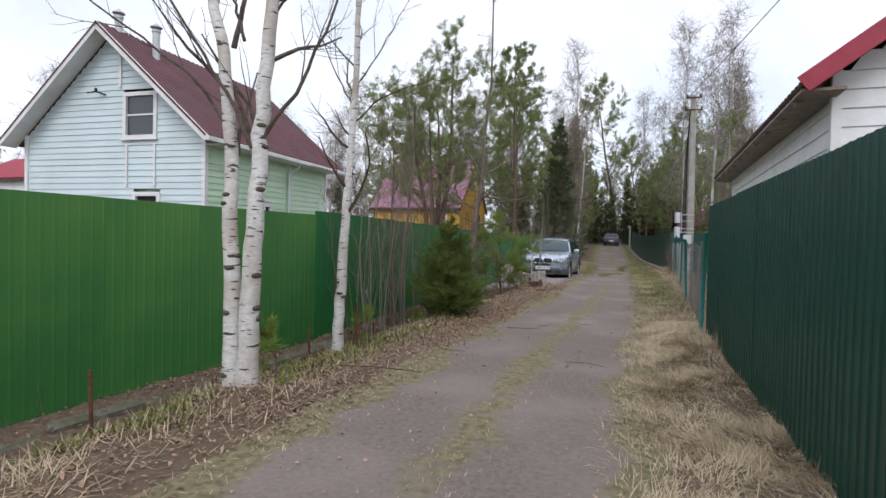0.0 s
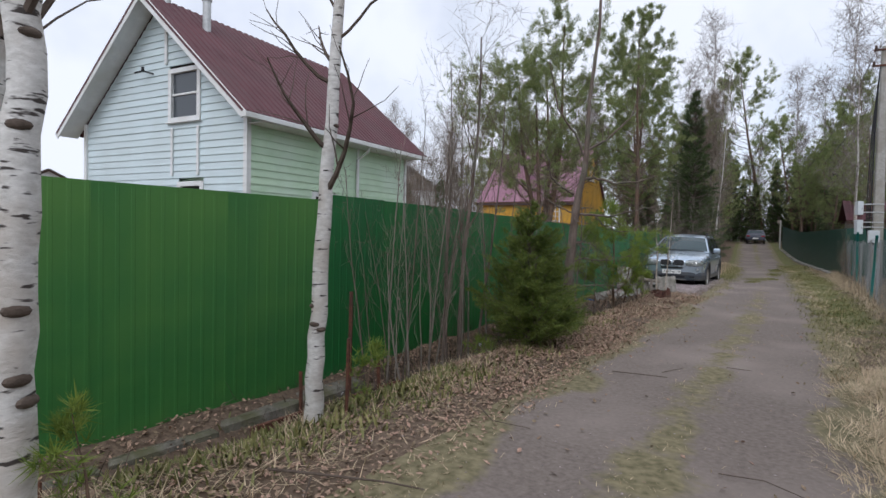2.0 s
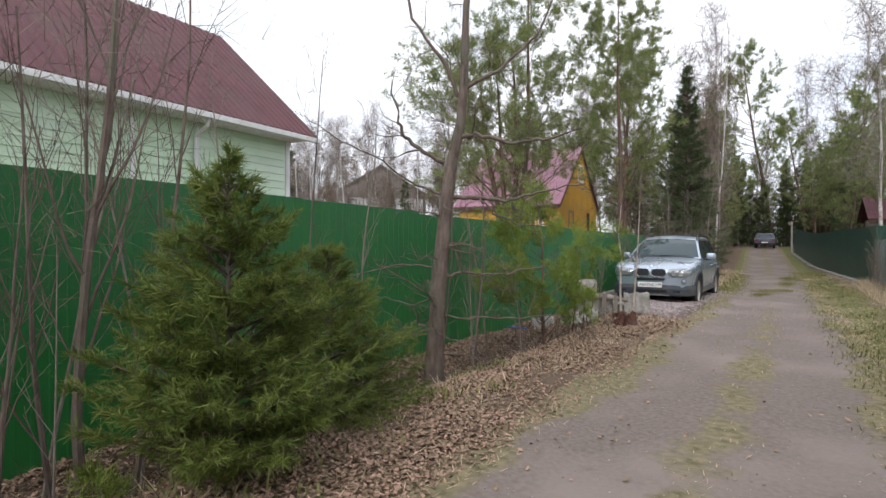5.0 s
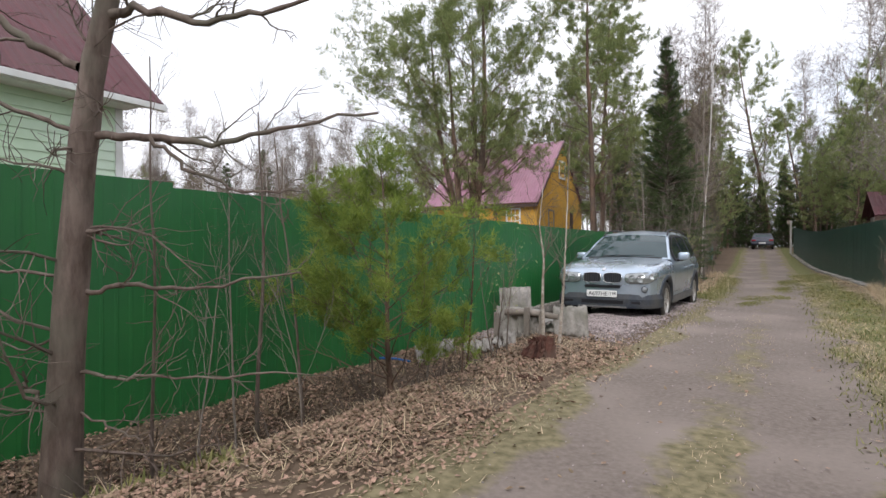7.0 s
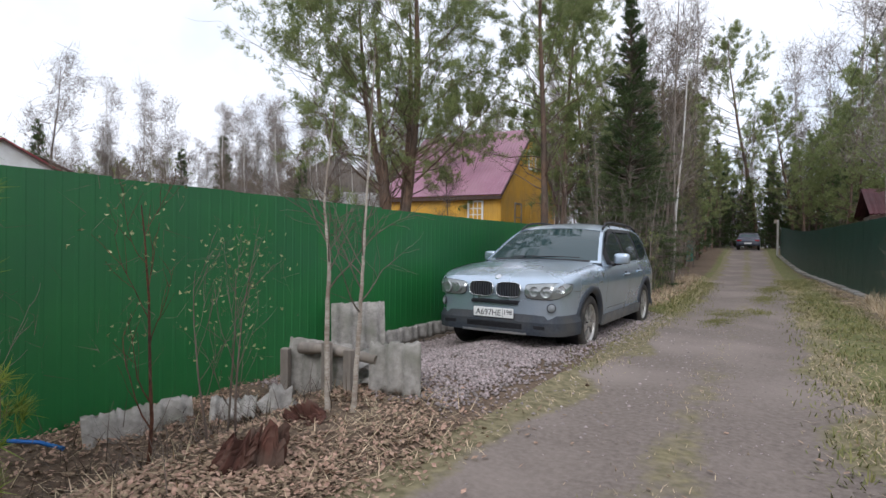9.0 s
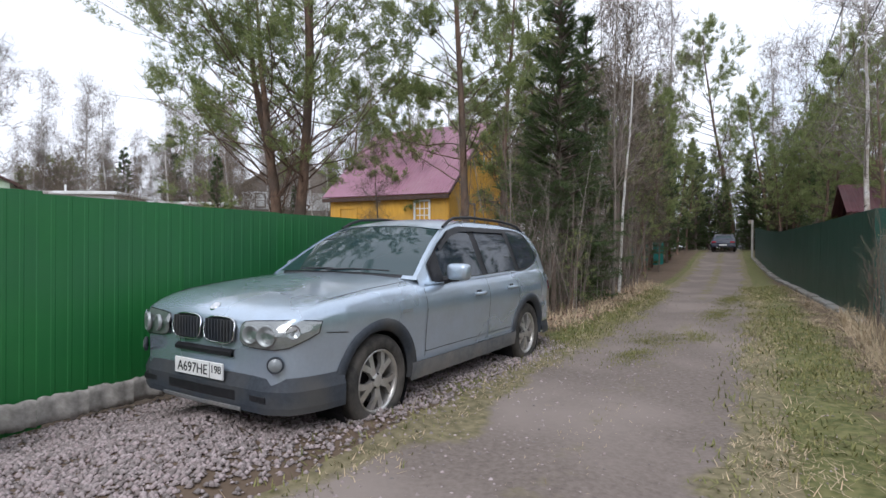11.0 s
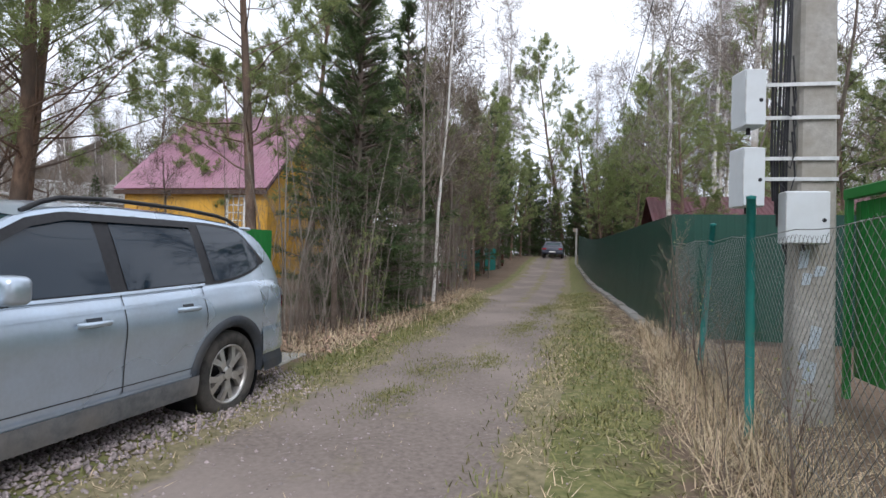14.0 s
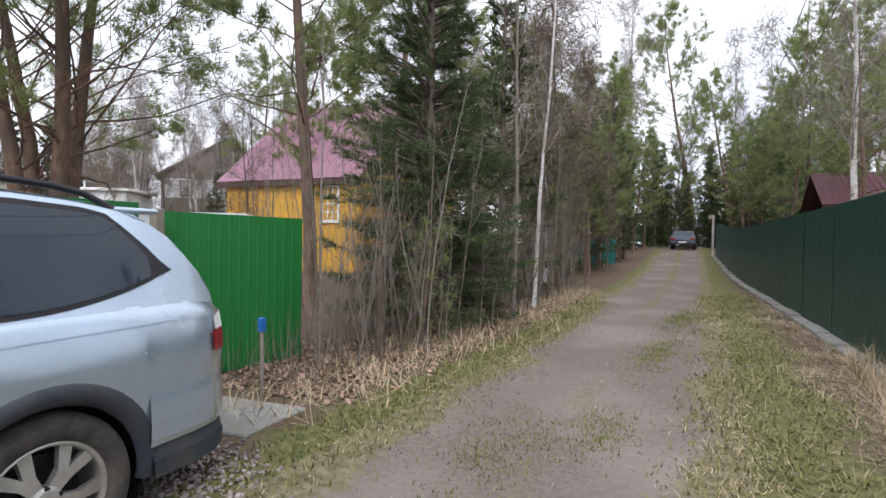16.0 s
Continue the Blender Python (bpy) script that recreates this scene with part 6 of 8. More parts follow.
sapling("willow_sapling", (-3.84, 18.5, gz(-3.84, 18.5)), 1.9, 95, "bare reddish sapling with tiny opening buds", 0.016, M_RUST, count=7, length=0.75, buds=3)
for i, (x, y) in enumerate(((-3.62, 18.8), (-3.7, 18.95), (-3.5, 18.9))):
    sapling("willow_sapling", (x, y, gz(x, y)), 1.25, 96 + i, "bare shrub stem with tiny opening buds", 0.010, M_ALDER, "budding shrub", count=6, length=0.6, lean=(r_s.uniform(-0.2, 0.2), r_s.uniform(-0.1, 0.2)), buds=3)
birch_tree("young_birch", (-3.30, 19.52, gz(-3.3, 19.5)), [((0.0, 0.0), [(-0.02, 0, 0.6), (0.0, 0, 1.1), (-0.06, 0, 1.5), (0.0, 0.05, 2.3)], 0.023, 0.004)], "slim young birch with pale bark by the rubble", 71, "young birches", twigs=(2, 14, 0.75), mat=M_PALEBARK, tmat=M_ALDER, thin=0.0022)
birch_tree("young_birch", (-3.14, 19.6, gz(-3.14, 19.6)), [((0.0, 0.0), [(0.06, 0, 0.6), (0.1, 0, 1.2), (0.14, 0.05, 2.6)], 0.022, 0.004)], "slim young birch with pale bark by the rubble", 72, "young birches", twigs=(2, 14, 0.75), mat=M_PALEBARK, tmat=M_ALDER, thin=0.0022)

# conifers
tree_of("young_spruce", (-3.02, 11.42, gz(-3.0, 11.4)), spruce_meshes(7, 1.80, 0.80, 22, 13, 17, 0.070, M_SPRUCE, r0=0.03, per=10, width=0.045, droop=-0.15), "bushy young green spruce beside the lane")
tree_of("young_spruce", (-3.48, 12.62, gz(-3.48, 12.6)), spruce_meshes(17, 1.45, 0.86, 20, 13, 15, 0.068, M_SPRUCE, r0=0.026, per=11, width=0.035), "low spreading young green spruce at the ditch")
tree_of("young_pine", (-3.55, 16.85, gz(-3.5, 16.8)), pine_meshes(8, 2.5, 0.032, 0.06, 1.0, 44, 5200, 0.10, 12, M_YOUNG, width=0.026), "young yellow-green pine beside the lane")
for i, (x, y, h) in enumerate(((-2.62, 6.0, 0.75), (-3.12, 8.42, 0.70), (-3.45, 10.9, 0.5), (-3.3, 17.6, 0.9))):
    tree_of("pine_seedling", (x, y, gz(x, y)), pine_meshes(20 + i, h, 0.012, 0.2, 0.22, 9, 150, 0.10, 10, M_YOUNG, width=0.035), "small yellow-green pine seedling in dry grass", group="pine seedlings")
tree_of("old_pine", (-11.2, 29.9, 0), pine_meshes(31, 11.5, 0.17, 0.23, 3.7, 132, 30000, 0.165, 9, stems=4, width=0.04, limb=0.2), "tall many-stemmed pine behind the green fence")
tree_of("pine", (-7.35, 32.4, 0), pine_meshes(32, 11.5, 0.13, 0.27, 2.3, 54, 12500, 0.16, 9, width=0.04, limb=0.22), "tall pine with an open crown behind the gate")
tree_of("pine", (-17.5, 44.5, 0), pine_meshes(33, 10.0, 0.14, 0.2, 2.6, 44, 9000, 0.22, 8, width=0.05), "pine beyond the yellow house")
dark_spruce = spruce_meshes(41, 8.2, 1.5, 46, 13, 15, 0.15, M_DARKSPRUCE, r0=0.11, per=8, width=0.035, droop=0.4)
tree_of("dark_spruce", (-4.75, 32.2, 0), dark_spruce, "dark narrow spruce at the lane's edge")

birch_tree("slim_birch", (-3.85, 33.4, 0), [((0, 0), [(0.05, 0, 2), (0.0, 0, 4.5), (0.1, 0, 9.5)], 0.045, 0.01)], "slim leaning birch at the lane's edge, bare", 51, "lane birches", mat=M_GREYTWIG, twigs=(2, 18, 1.5), tmat=M_GREYTWIG, thin=0.006)
birch_tree("slim_birch", (-4.3, 35.6, 0), [((0, 0), [(0.1, 0, 2.5), (0.3, 0, 5), (0.5, 0, 10.5)], 0.045, 0.01)], "slim birch at the lane's edge, bare", 52, "lane birches", twigs=(2, 18, 1.5), tmat=M_GREYTWIG, thin=0.006)

# thicket beside the lane past the gate
for i in range(60):
    rr = random.Random(1500 + i)
    y = rr.uniform(29.5, 33.5)
    x = float(road_left(y)) - rr.uniform(0.9, 2.5)
    sapling("thicket_stem", (x, y, gz(x, y)), rr.uniform(0.8, 1.9), 1200 + i, "short bare brown brush beside the lane", rr.uniform(0.006, 0.011), rr.choice((M_GREYTWIG, M_ALDER)), "lane thicket", count=6, length=0.5, lean=(rr.uniform(-0.25, 0.25), rr.uniform(-0.2, 0.2)))
for i in range(110):
    rr = random.Random(500 + i)
    y = rr.uniform(29.6, 41.5)
    x = float(road_left(y)) - rr.uniform(0.9, 2.6) - (1.0 if y < 30.4 else 0)
    sapling("thicket_stem", (x, y, gz(x, y)), rr.choice((rr.uniform(1.2, 2.4), rr.uniform(1.4, 3.2), rr.uniform(3, 4.8))), 200 + i, "bare tangled thicket stem beside the lane", rr.uniform(0.008, 0.018), rr.choice((M_GREYTWIG, M_ALDER, M_GREYTWIG)), "lane thicket", count=8, length=0.9, lean=(rr.uniform(-0.2, 0.2), rr.uniform(-0.15, 0.15)))
for i in range(4):
    x, y = ((-3.9, 30.6), (-4.4, 31.4), (-5.6, 36.6), (-5.0, 40))[i]
    tree_of("pine_seedling", (x, y, 0), pine_meshes(120 + i, 1.7, 0.02, 0.1, 0.45, 18, 240, 0.11, 8, M_NEEDLE, width=0.03), "small yellow-green pine among the thicket", group="pine seedlings")

# ---- the woods behind: a few patterns, repeated ----
far_pine = [pine_meshes(60 + i, 12.0, 0.13, 0.22, 2.3, 52, 3900, 0.27, 6, width=0.05) for i in range(3)]
far_spruce = [spruce_meshes(70 + i, 9.0, 1.7, 26, 8, 6, 0.28, M_DARKSPRUCE, r0=0.12, per=4, width=0.07) for i in range(2)]


def bare_meshes(seed, height, r0, bark, twig, levels=3, count=11, length=2.6, thin=0.012):
    rng = np.random.default_rng(seed)
    q = bent((0, 0, -0.2), (0, 0, 1), height, 12, rng, 0.03, 0.02)
    w, g = Geo().tube(q, np.linspace(r0, r0 * 0.12, 13), 7), Geo()
    tips = []
    twig_tree(g, q, r0, rng, levels, count, length, 0.65, 0.25, 0.07, 3, 0.5, 0.14, tips, thin)
    v, loose = np.concatenate(g.v), haze_tris(tips, rng, 9, length * 0.40, 0.010)
    k = len(loose) // 3
    g.add(loose, [(3 * i, 3 * i + 1, 3 * i + 2) for i in range(k)], 1)
    return w.mesh("trunk", bark, True), g.mesh("crown", [twig, M_HAZE if bark is M_BIRCH else M_BROWNHAZE])


far_birch = [bare_meshes(80 + i, 15.0, 0.13, M_BIRCH, M_GREYTWIG, thin=0.011) for i in range(3)]
far_bare = [bare_meshes(90 + i, 9.0, 0.09, M_ALDER, M_GREYTWIG, 3, 11, 2.0, 0.009) for i in range(2)]
WOOD_LABEL = {"pine": "pine in the woods behind", "spruce": "dark spruce in the woods behind", "birch": "tall bare birch in the woods behind", "bare": "bare brown tree in the woods behind"}
WOOD_SET = {"pine": (far_pine, 12.0), "spruce": (far_spruce, 9.0), "birch": (far_birch, 15.0), "bare": (far_bare, 9.0)}
r_w = random.Random(9)


def wood_tree(kind, x, y, h):
    sets, h0 = WOOD_SET[kind]
    tree_of(kind + "_tree" if kind != "bare" else "bare_tree", (x, y, gz(x, y)), r_w.choice(sets), WOOD_LABEL[kind], "tree", "woods", r_w.uniform(0, 360), h / h0)


for kind, x, y, h in (("pine", -10.5, 45.4, 13.5), ("birch", -10.7, 76, 26), ("pine", -5.6, 80, 22), ("birch", 2.2, 72, 25), ("birch", 6.5, 66.6, 24), ("pine", 4.1, 61.7, 14), ("birch", -2.7, 87, 21),
                      ("pine", -8.6, 36.5, 12), ("bare", -4.9, 37.5, 9), ("bare", -5.4, 41.0, 9.5), ("pine", 2.6, 47.7, 9.5), ("pine", 1.6, 56, 10.3), ("pine", -2.0, 66.7, 11.6), ("spruce", -7.5, 56, 10), ("pine", -6.9, 51, 9),
                      ("pine", -9.5, 62, 12), ("spruce", -9.0, 68, 9), ("bare", -6.6, 45, 8.5), ("spruce", -6.0, 37.8, 9), ("pine", -6.6, 41.0, 8), ("bare", -7.5, 48, 9), ("birch", -6.8, 43.5, 12), ("birch", 1.7, 41.8, 11.5), ("birch", 3.0, 36.5, 12.5), ("bare", 3.4, 33.6, 7),
                      ("pine", 5.0, 42.5, 10), ("spruce", 6.5, 38, 9), ("bare", 4.5, 29.5, 6.5), ("pine", 0.6, 63, 8.5), ("birch", 0.2, 70, 16), ("pine", -24.1, 45.6, 10.8), ("spruce", -42.8, 31.8, 9), ("spruce", -45.9, 47.5, 11), ("spruce", -47.8, 44.5, 9.4),
                      ("bare", -56.9, 36.9, 17), ("birch", -53.7, 44.3, 15.5), ("pine", -27, 52, 9), ("bare", -13.5, 36.5, 5), ("spruce", -20, 34, 5), ("spruce", -8.6, 78, 9), ("spruce", -2.4, 79, 9), ("spruce", -6.2, 78, 7), ("spruce", -4.6, 82, 9), ("pine", -7.8, 64, 8), ("pine", -1.6, 70.5, 9)):
    wood_tree(kind, x, y, h)
for i in range(190):
    a = r_w.uniform(-66, 34)
    d = r_w.uniform(62, 95)
    x, y = d * math.sin(radians(a)), 6 + d * math.cos(radians(a))
    if abs(x - (float(road_left(y)) + float(road_right(y))) / 2) < 3 and y < 80:
        continue
    k = r_w.choice(("birch", "birch", "birch", "bare", "bare", "pine", "pine", "spruce"))
    wood_tree(k, x, y, {"birch": r_w.uniform(13, 20), "bare": r_w.uniform(8, 12), "pine": r_w.uniform(9, 15), "spruce": r_w.uniform(7, 12)}[k] * (0.72 if a < -35 else 1))
for i in range(9):
    x, y = r_w.uniform(7, 24), r_w.uniform(22, 60)
    wood_tree(r_w.choice(("birch", "bare", "pine", "pine")), x, y, r_w.uniform(7, 13))
for i in range(26):
    y = r_w.uniform(46, 78)
    s = r_w.choice((-1, 1))
    x = (float(road_left(y)) - r_w.uniform(1.6, 5)) if s < 0 else (float(road_right(y)) + r_w.uniform(2.4, 6))
    wood_tree(r_w.choice(("pine", "spruce", "bare", "pine", "pine")), x, y, r_w.uniform(5, 10))

# pale birch woods behind the long green fence
for i in range(70):
    a, d = radians(r_w.uniform(-72, -24)), r_w.uniform(48, 78)
    x, y = -0.5 + d * math.sin(a), 20 + d * math.cos(a)
    k = r_w.choice(("birch", "birch", "bare"))
    wood_tree(k, x, y, r_w.uniform(11, 15) if k == "birch" else r_w.uniform(7, 10))

# the dark end of the lane
for i in range(30):
    x, y = r_w.uniform(-13, 3), r_w.uniform(75, 86)
    wood_tree(r_w.choice(("spruce", "spruce", "pine", "bare")), x, y, r_w.uniform(5, 10))
for i in range(64):
    x, y = r_w.uniform(-24, 12), r_w.uniform(84, 98)
    wood_tree(r_w.choice(("spruce", "spruce", "bare")), x, y, r_w.uniform(4, 8))
# brown scrub behind both fences
for i in range(46):
    a = r_w.uniform(-60, -8)
    d = r_w.uniform(36, 60)
    x, y = d * math.sin(radians(a)), 8 + d * math.cos(radians(a))
    if -26 < x < -11 and 38 < y < 54:
        continue
    wood_tree("bare", x, y, r_w.uniform(3.5, 6.5))
for i in range(8):
    x, y = r_w.uniform(2.6, 9), r_w.uniform(34, 60)
    wood_tree(r_w.choice(("bare", "pine", "pine", "birch")), x, y, r_w.uniform(4, 8))
for i in range(20):
    y = r_w.uniform(36, 70)
    x = float(road_left(y)) - r_w.uniform(1.8, 6.5)
    wood_tree(r_w.choice(("bare", "bare", "pine", "spruce", "pine", "birch")), x, y, r_w.uniform(4, 9))


# ---- the pole with its meter boxes ----
def concrete_pole():
    x, y = 1.62, 27.5
    p = thing("utility_pole", (x, y, gz(x, y)), "tall tapered concrete utility pole with meter boxes and cables", "utility pole", turn=8)
    H = 7.7
    v = []
    for z, a, b in ((-0.2, 0.155, 0.12), (2.0, 0.14, 0.11), (5.0, 0.115, 0.095), (H, 0.09, 0.08)):
        c = 0.025
        v += [(-a + c, -b, z), (a - c, -b, z), (a, -b + c, z), (a, b - c, z), (a - c, b, z), (-a + c, b, z), (-a, b - c, z), (-a, -b + c, z)]
    f = [(r * 8 + i, r * 8 + (i + 1) % 8, r * 8 + 8 + (i + 1) % 8, r * 8 + 8 + i) for r in range(3) for i in range(8)] + [tuple(range(24, 32))]
    part("shaft", Geo().add(v, f), M_CONCRETE, p)
    for z, L in ((H - 0.12, 0.62), (H - 0.62, 0.70)):
        arm = part("crossarm", Geo().box((-L / 2, -0.13, z - 0.03), (L / 2, -0.08, z + 0.03), bevel=0.006), M_RUST, p, "rusty steel crossarm")
        for s in (-1, 1):
            part("insulator", Geo().lathe([(0.02, 0.0), (0.045, 0.03), (0.03, 0.06), (0.045, 0.09), (0.02, 0.12), (0.0, 0.125)], 10, pose(s * (L / 2 - 0.05), -0.105, z + 0.03)), M_BROWN, arm)
    # pale drips of paint low on the shaft
    g, rng = Geo(), random.Random(4)
    for i in range(7):
        zz, xx = rng.uniform(0.25, 1.35), rng.uniform(-0.11, 0.05)
        w, h = rng.uniform(0.02, 0.06), rng.uniform(0.05, 0.2)
        g.add([(xx - w, -0.122, zz), (xx + w * 0.6, -0.122, zz + h * 0.1), (xx + w, -0.122, zz + h), (xx - w * 0.5, -0.122, zz + h * 1.1)], [(0, 1, 2, 3)])
    tagged(part("paint_marks", g, M_PALEBLUE, p), kind="stuff")
    for z in (1.92, 2.08, 2.40, 2.66):
        part("strap", Geo().box((-0.54, -0.132, z - 0.014), (0.135, -0.122, z + 0.014)), M_STRAP, p)
    for i in range(6):
        a = -0.20 - 0.022 * i
        g = Geo().tube([(a, -0.06 - 0.012 * (i % 3), 1.25 + 0.1 * i), (a - 0.02, -0.09, 2.1), (a + 0.015 * math.sin(i), -0.09, 3.2), (a * 0.9, -0.08, 5.0), (-0.12, -0.05, H - 0.6)], 0.008 + 0.003 * (i % 2), 6)
        part("cable", g, M_CABLE, p)
    for i in range(4):
        g = Geo().tube([(-0.30, -0.10, 1.92 + 0.2 * i), (-0.22, -0.16, 1.80 + 0.2 * i), (-0.17, -0.12, 1.95 + 0.2 * i), (-0.18, -0.08, 2.3 + 0.2 * i)], 0.007, 5)
        part("cable", g, M_CABLE, p)
    return p


concrete_pole()


def meter_box(at, w, d, h, label, turn):
    b = thing("meter_box", at, label, "meter box", "meter boxes on the pole", turn=turn)
    part("case", Geo().box((-w / 2, 0.015, 0), (w / 2, d, h), bevel=0.008), M_BOX, b)
    dr = part("door", Geo().box((-w / 2 + 0.004, 0.0, 0.006), (w / 2 - 0.004, 0.014, h - 0.006), bevel=0.005), M_BOX, b)
    part("lock", Geo().lathe([(0.0, 0.006), (0.014, 0.005), (0.016, 0.0)], 12, pose(w / 2 - 0.04, 0, h * 0.45, 90, 0, 0)), M_TRIM, dr)
    part("hinge", Geo().tube([(-w / 2 + 0.002, 0.004, h * 0.2), (-w / 2 + 0.002, 0.004, h * 0.8)], 0.006, 6), M_STRAP, dr)
    part("cable_gland", Geo().tube([(0, d * 0.5, -0.05), (0, d * 0.5, 0.02)], 0.016, 8), M_CABLE, b)
    return b


meter_box((1.15, 27.16, 2.36), 0.16, 0.20, 0.44, "grey steel meter box strapped high on the pole", 20)
meter_box((1.15, 27.17, 1.74), 0.17, 0.20, 0.46, "grey steel meter box strapped lower on the pole", 20)
meter_box((1.52, 27.20, 1.46), 0.30, 0.16, 0.40, "grey steel meter box on the pole's face", 6)


def wire(name, a, b, sag, r=0.009, label="thin black overhead wire"):
    n = 24
    pts = [np.array(a) + (np.array(b) - np.array(a)) * i / n - np.array((0, 0, 4 * sag * i / n * (1 - i / n))) for i in range(n + 1)]
    tagged(part(name, Geo().tube(pts, r, 5), M_CABLE), label, "wire")


wire("overhead_wire", (1.35, 27.45, 7.6), (7.5, -6.0, 8.5), 0.35, 0.012)
wire("overhead_wire", (1.35, 27.5, 7.5), (-1.5, 70.0, 8.2), 0.6, 0.012)
wire("overhead_wire", (1.95, 27.5, 7.1), (-1.1, 70.0, 7.8), 0.6, 0.012)


# ---- chain-link fence with turquoise posts ----
def chain_link(a, b, h, lean=0.0, bottom=0.03):
    a, b = np.array(a, float), np.array(b, float)
    L = np.linalg.norm(b - a)
    d = (b - a) / L
    nrm = np.array((-d[1], d[0]))
    f = thing("chain_link_fence", (0, 0, 0), "sagging galvanised chain-link mesh between turquoise posts", "fence", "chain-link fence")
    g, step = Geo(), 0.072
    n = int((L + h) / step)
    for s in (1, -1):
        for i in range(n):
            x0 = i * step - (h if s > 0 else 0)
            pts = []
            for k in range(7):
                z = h * k / 6
                x = x0 + s * z
                if -1e-6 <= x <= L + 1e-6:
                    wob = 0.02 * math.sin(x * 2.3 + z) + 0.03 * math.sin(x * 0.8) * z + s * 0.002
                    top = h * (1 - 0.05 * abs(math.sin(x * 1.1)))
                    q = a + d * x + nrm * wob
                    pts.append((q[0], q[1], gz(q[0], q[1]) + bottom + z * top / h))
            if len(pts) > 1:
                g.tube(pts, 0.0016, 3, cap=False)
    tagged(part("mesh", g, M_WIRE, f), kind="stuff")
    for z in (0.2, 1.44):
        q = [a + d * L * i / 8 for i in range(9)]
        part("line_wire", Geo().tube([(x, y, gz(x, y) + bottom + z) for x, y in q], 0.003, 4), M_WIRE, f)
    return f


MESH_LINE = [(1.30, 11.8), (1.24, 17.0), (1.20, 22.0), (1.16, 24.6), (1.14, 26.98), (1.08, 29.3), (0.98, 31.4)]
for q0, q1 in zip(MESH_LINE[:-1], MESH_LINE[1:]):
    chain_link(q0, q1, 1.48)
for (x, y), h, lean in zip(MESH_LINE, (1.6, 1.55, 1.6, 0, 1.76, 1.66, 0), (2, -3, 4, -2, -1, 7, 3)):
    if not h:
        continue
    post = thing("fence_post", (x - 0.03, y, gz(x, y) - 0.1), "turquoise painted steel fence post", "fence post", "turquoise posts")
    part("pipe", Geo().tube([(0, 0, 0), (math.sin(radians(lean)) * 0.5, 0, h * 0.5), (math.sin(radians(lean)), 0, h + 0.1)], 0.032, 10), M_TURQ, post, smooth=True)
    part("cap", Geo().lathe([(0.034, 0.0), (0.036, 0.02), (0.0, 0.03)], 10, pose(math.sin(radians(lean)), 0, h + 0.09)), M_TURQ, post)

# bare shrubs grown through the mesh
for i, (x, y, h) in enumerate(((0.95, 28.0, 1.0), (1.0, 28.6, 1.3), (0.88, 29.0, 1.1), (0.98, 29.7, 1.7), (0.86, 30.2, 1.4), (0.92, 30.7, 1.9), (0.80, 31.1, 1.5), (1.0, 27.3, 0.8), (0.95, 31.3, 2.0), (1.05, 25.6, 0.7))):
    sapling("shrub_stem", (x, y, gz(x, y)), h, 900 + i, "bare brown shrub stem against the chain-link mesh", 0.011, M_ALDER, "shrubs by the mesh", count=8, length=0.55, lean=(r_s.uniform(-0.25, 0.1), r_s.uniform(-0.2, 0.2)), buds=1 if i % 3 == 0 else 0)

# green sheet gate behind the mesh
run_fence("fence_gate_right", (2.30, 28.6), (2.65, 24.2), 1.90, 1.90, M_GATE, "green steel sheet gate behind the chain-link mesh", bottom=0.25)
gp = thing("gate_frame", (2.2, 26.4, 0), "green painted steel gate frame", "gate")
part("top_bar", beam((0.03, 2.2, 1.97), (0.40, -2.2, 1.97), 0.07, 0.10), M_GATE, gp)
for yy, xx in ((2.15, 0.03), (-2.15, 0.40)):
    part("upright", beam((xx, yy, gz(2.3, 26.4 + yy) - 0.05), (xx, yy, 1.97), 0.06, 0.06), M_GATE, gp)

# ---- rubble by the gravel pad ----
def wavy(length, width, waves, amp, thick=0.007, ragged=0.0, seed=0):
    """A corrugated slate sheet lying in xy, waves across x."""
    rng = random.Random(seed)
    n = waves * 6
    g, v = Geo(), []
    rows = 5
    for lay in (0, -thick):
        for j in range(rows):
            for i in range(n + 1):
                x = length * i / n
                y = width * j / (rows - 1)
                if ragged and j in (0, rows - 1):
                    y += rng.uniform(-ragged, ragged)
                v.append((x, y, amp * math.sin(2 * math.pi * waves * i / n) + lay))
    k, m = n + 1, rows * (n + 1)
    f = [(j * k + i, j * k + i + 1, (j + 1) * k + i + 1, (j + 1) * k + i) for j in range(rows - 1) for i in range(n)]
    f += [tuple(q + m for q in face[::-1]) for face in f]
    for i in range(n):
        f += [(i, m + i, m + i + 1, i + 1), ((rows - 1) * k + i + 1, m + (rows - 1) * k + i + 1, m + (rows - 1) * k + i, (rows - 1) * k + i)]
    return g.add(v, f)


def slate(at, rot, length, width, waves, label, amp=0.024, ragged=0.03, seed=0):
    s = part("slate_sheet", wavy(length, width, waves, amp, 0.008, ragged, seed), M_ASBESTOS, smooth=True)
    s.matrix_world = pose(*at, *rot)
    return tagged(s, label, "roofing sheet", "broken roofing slate")


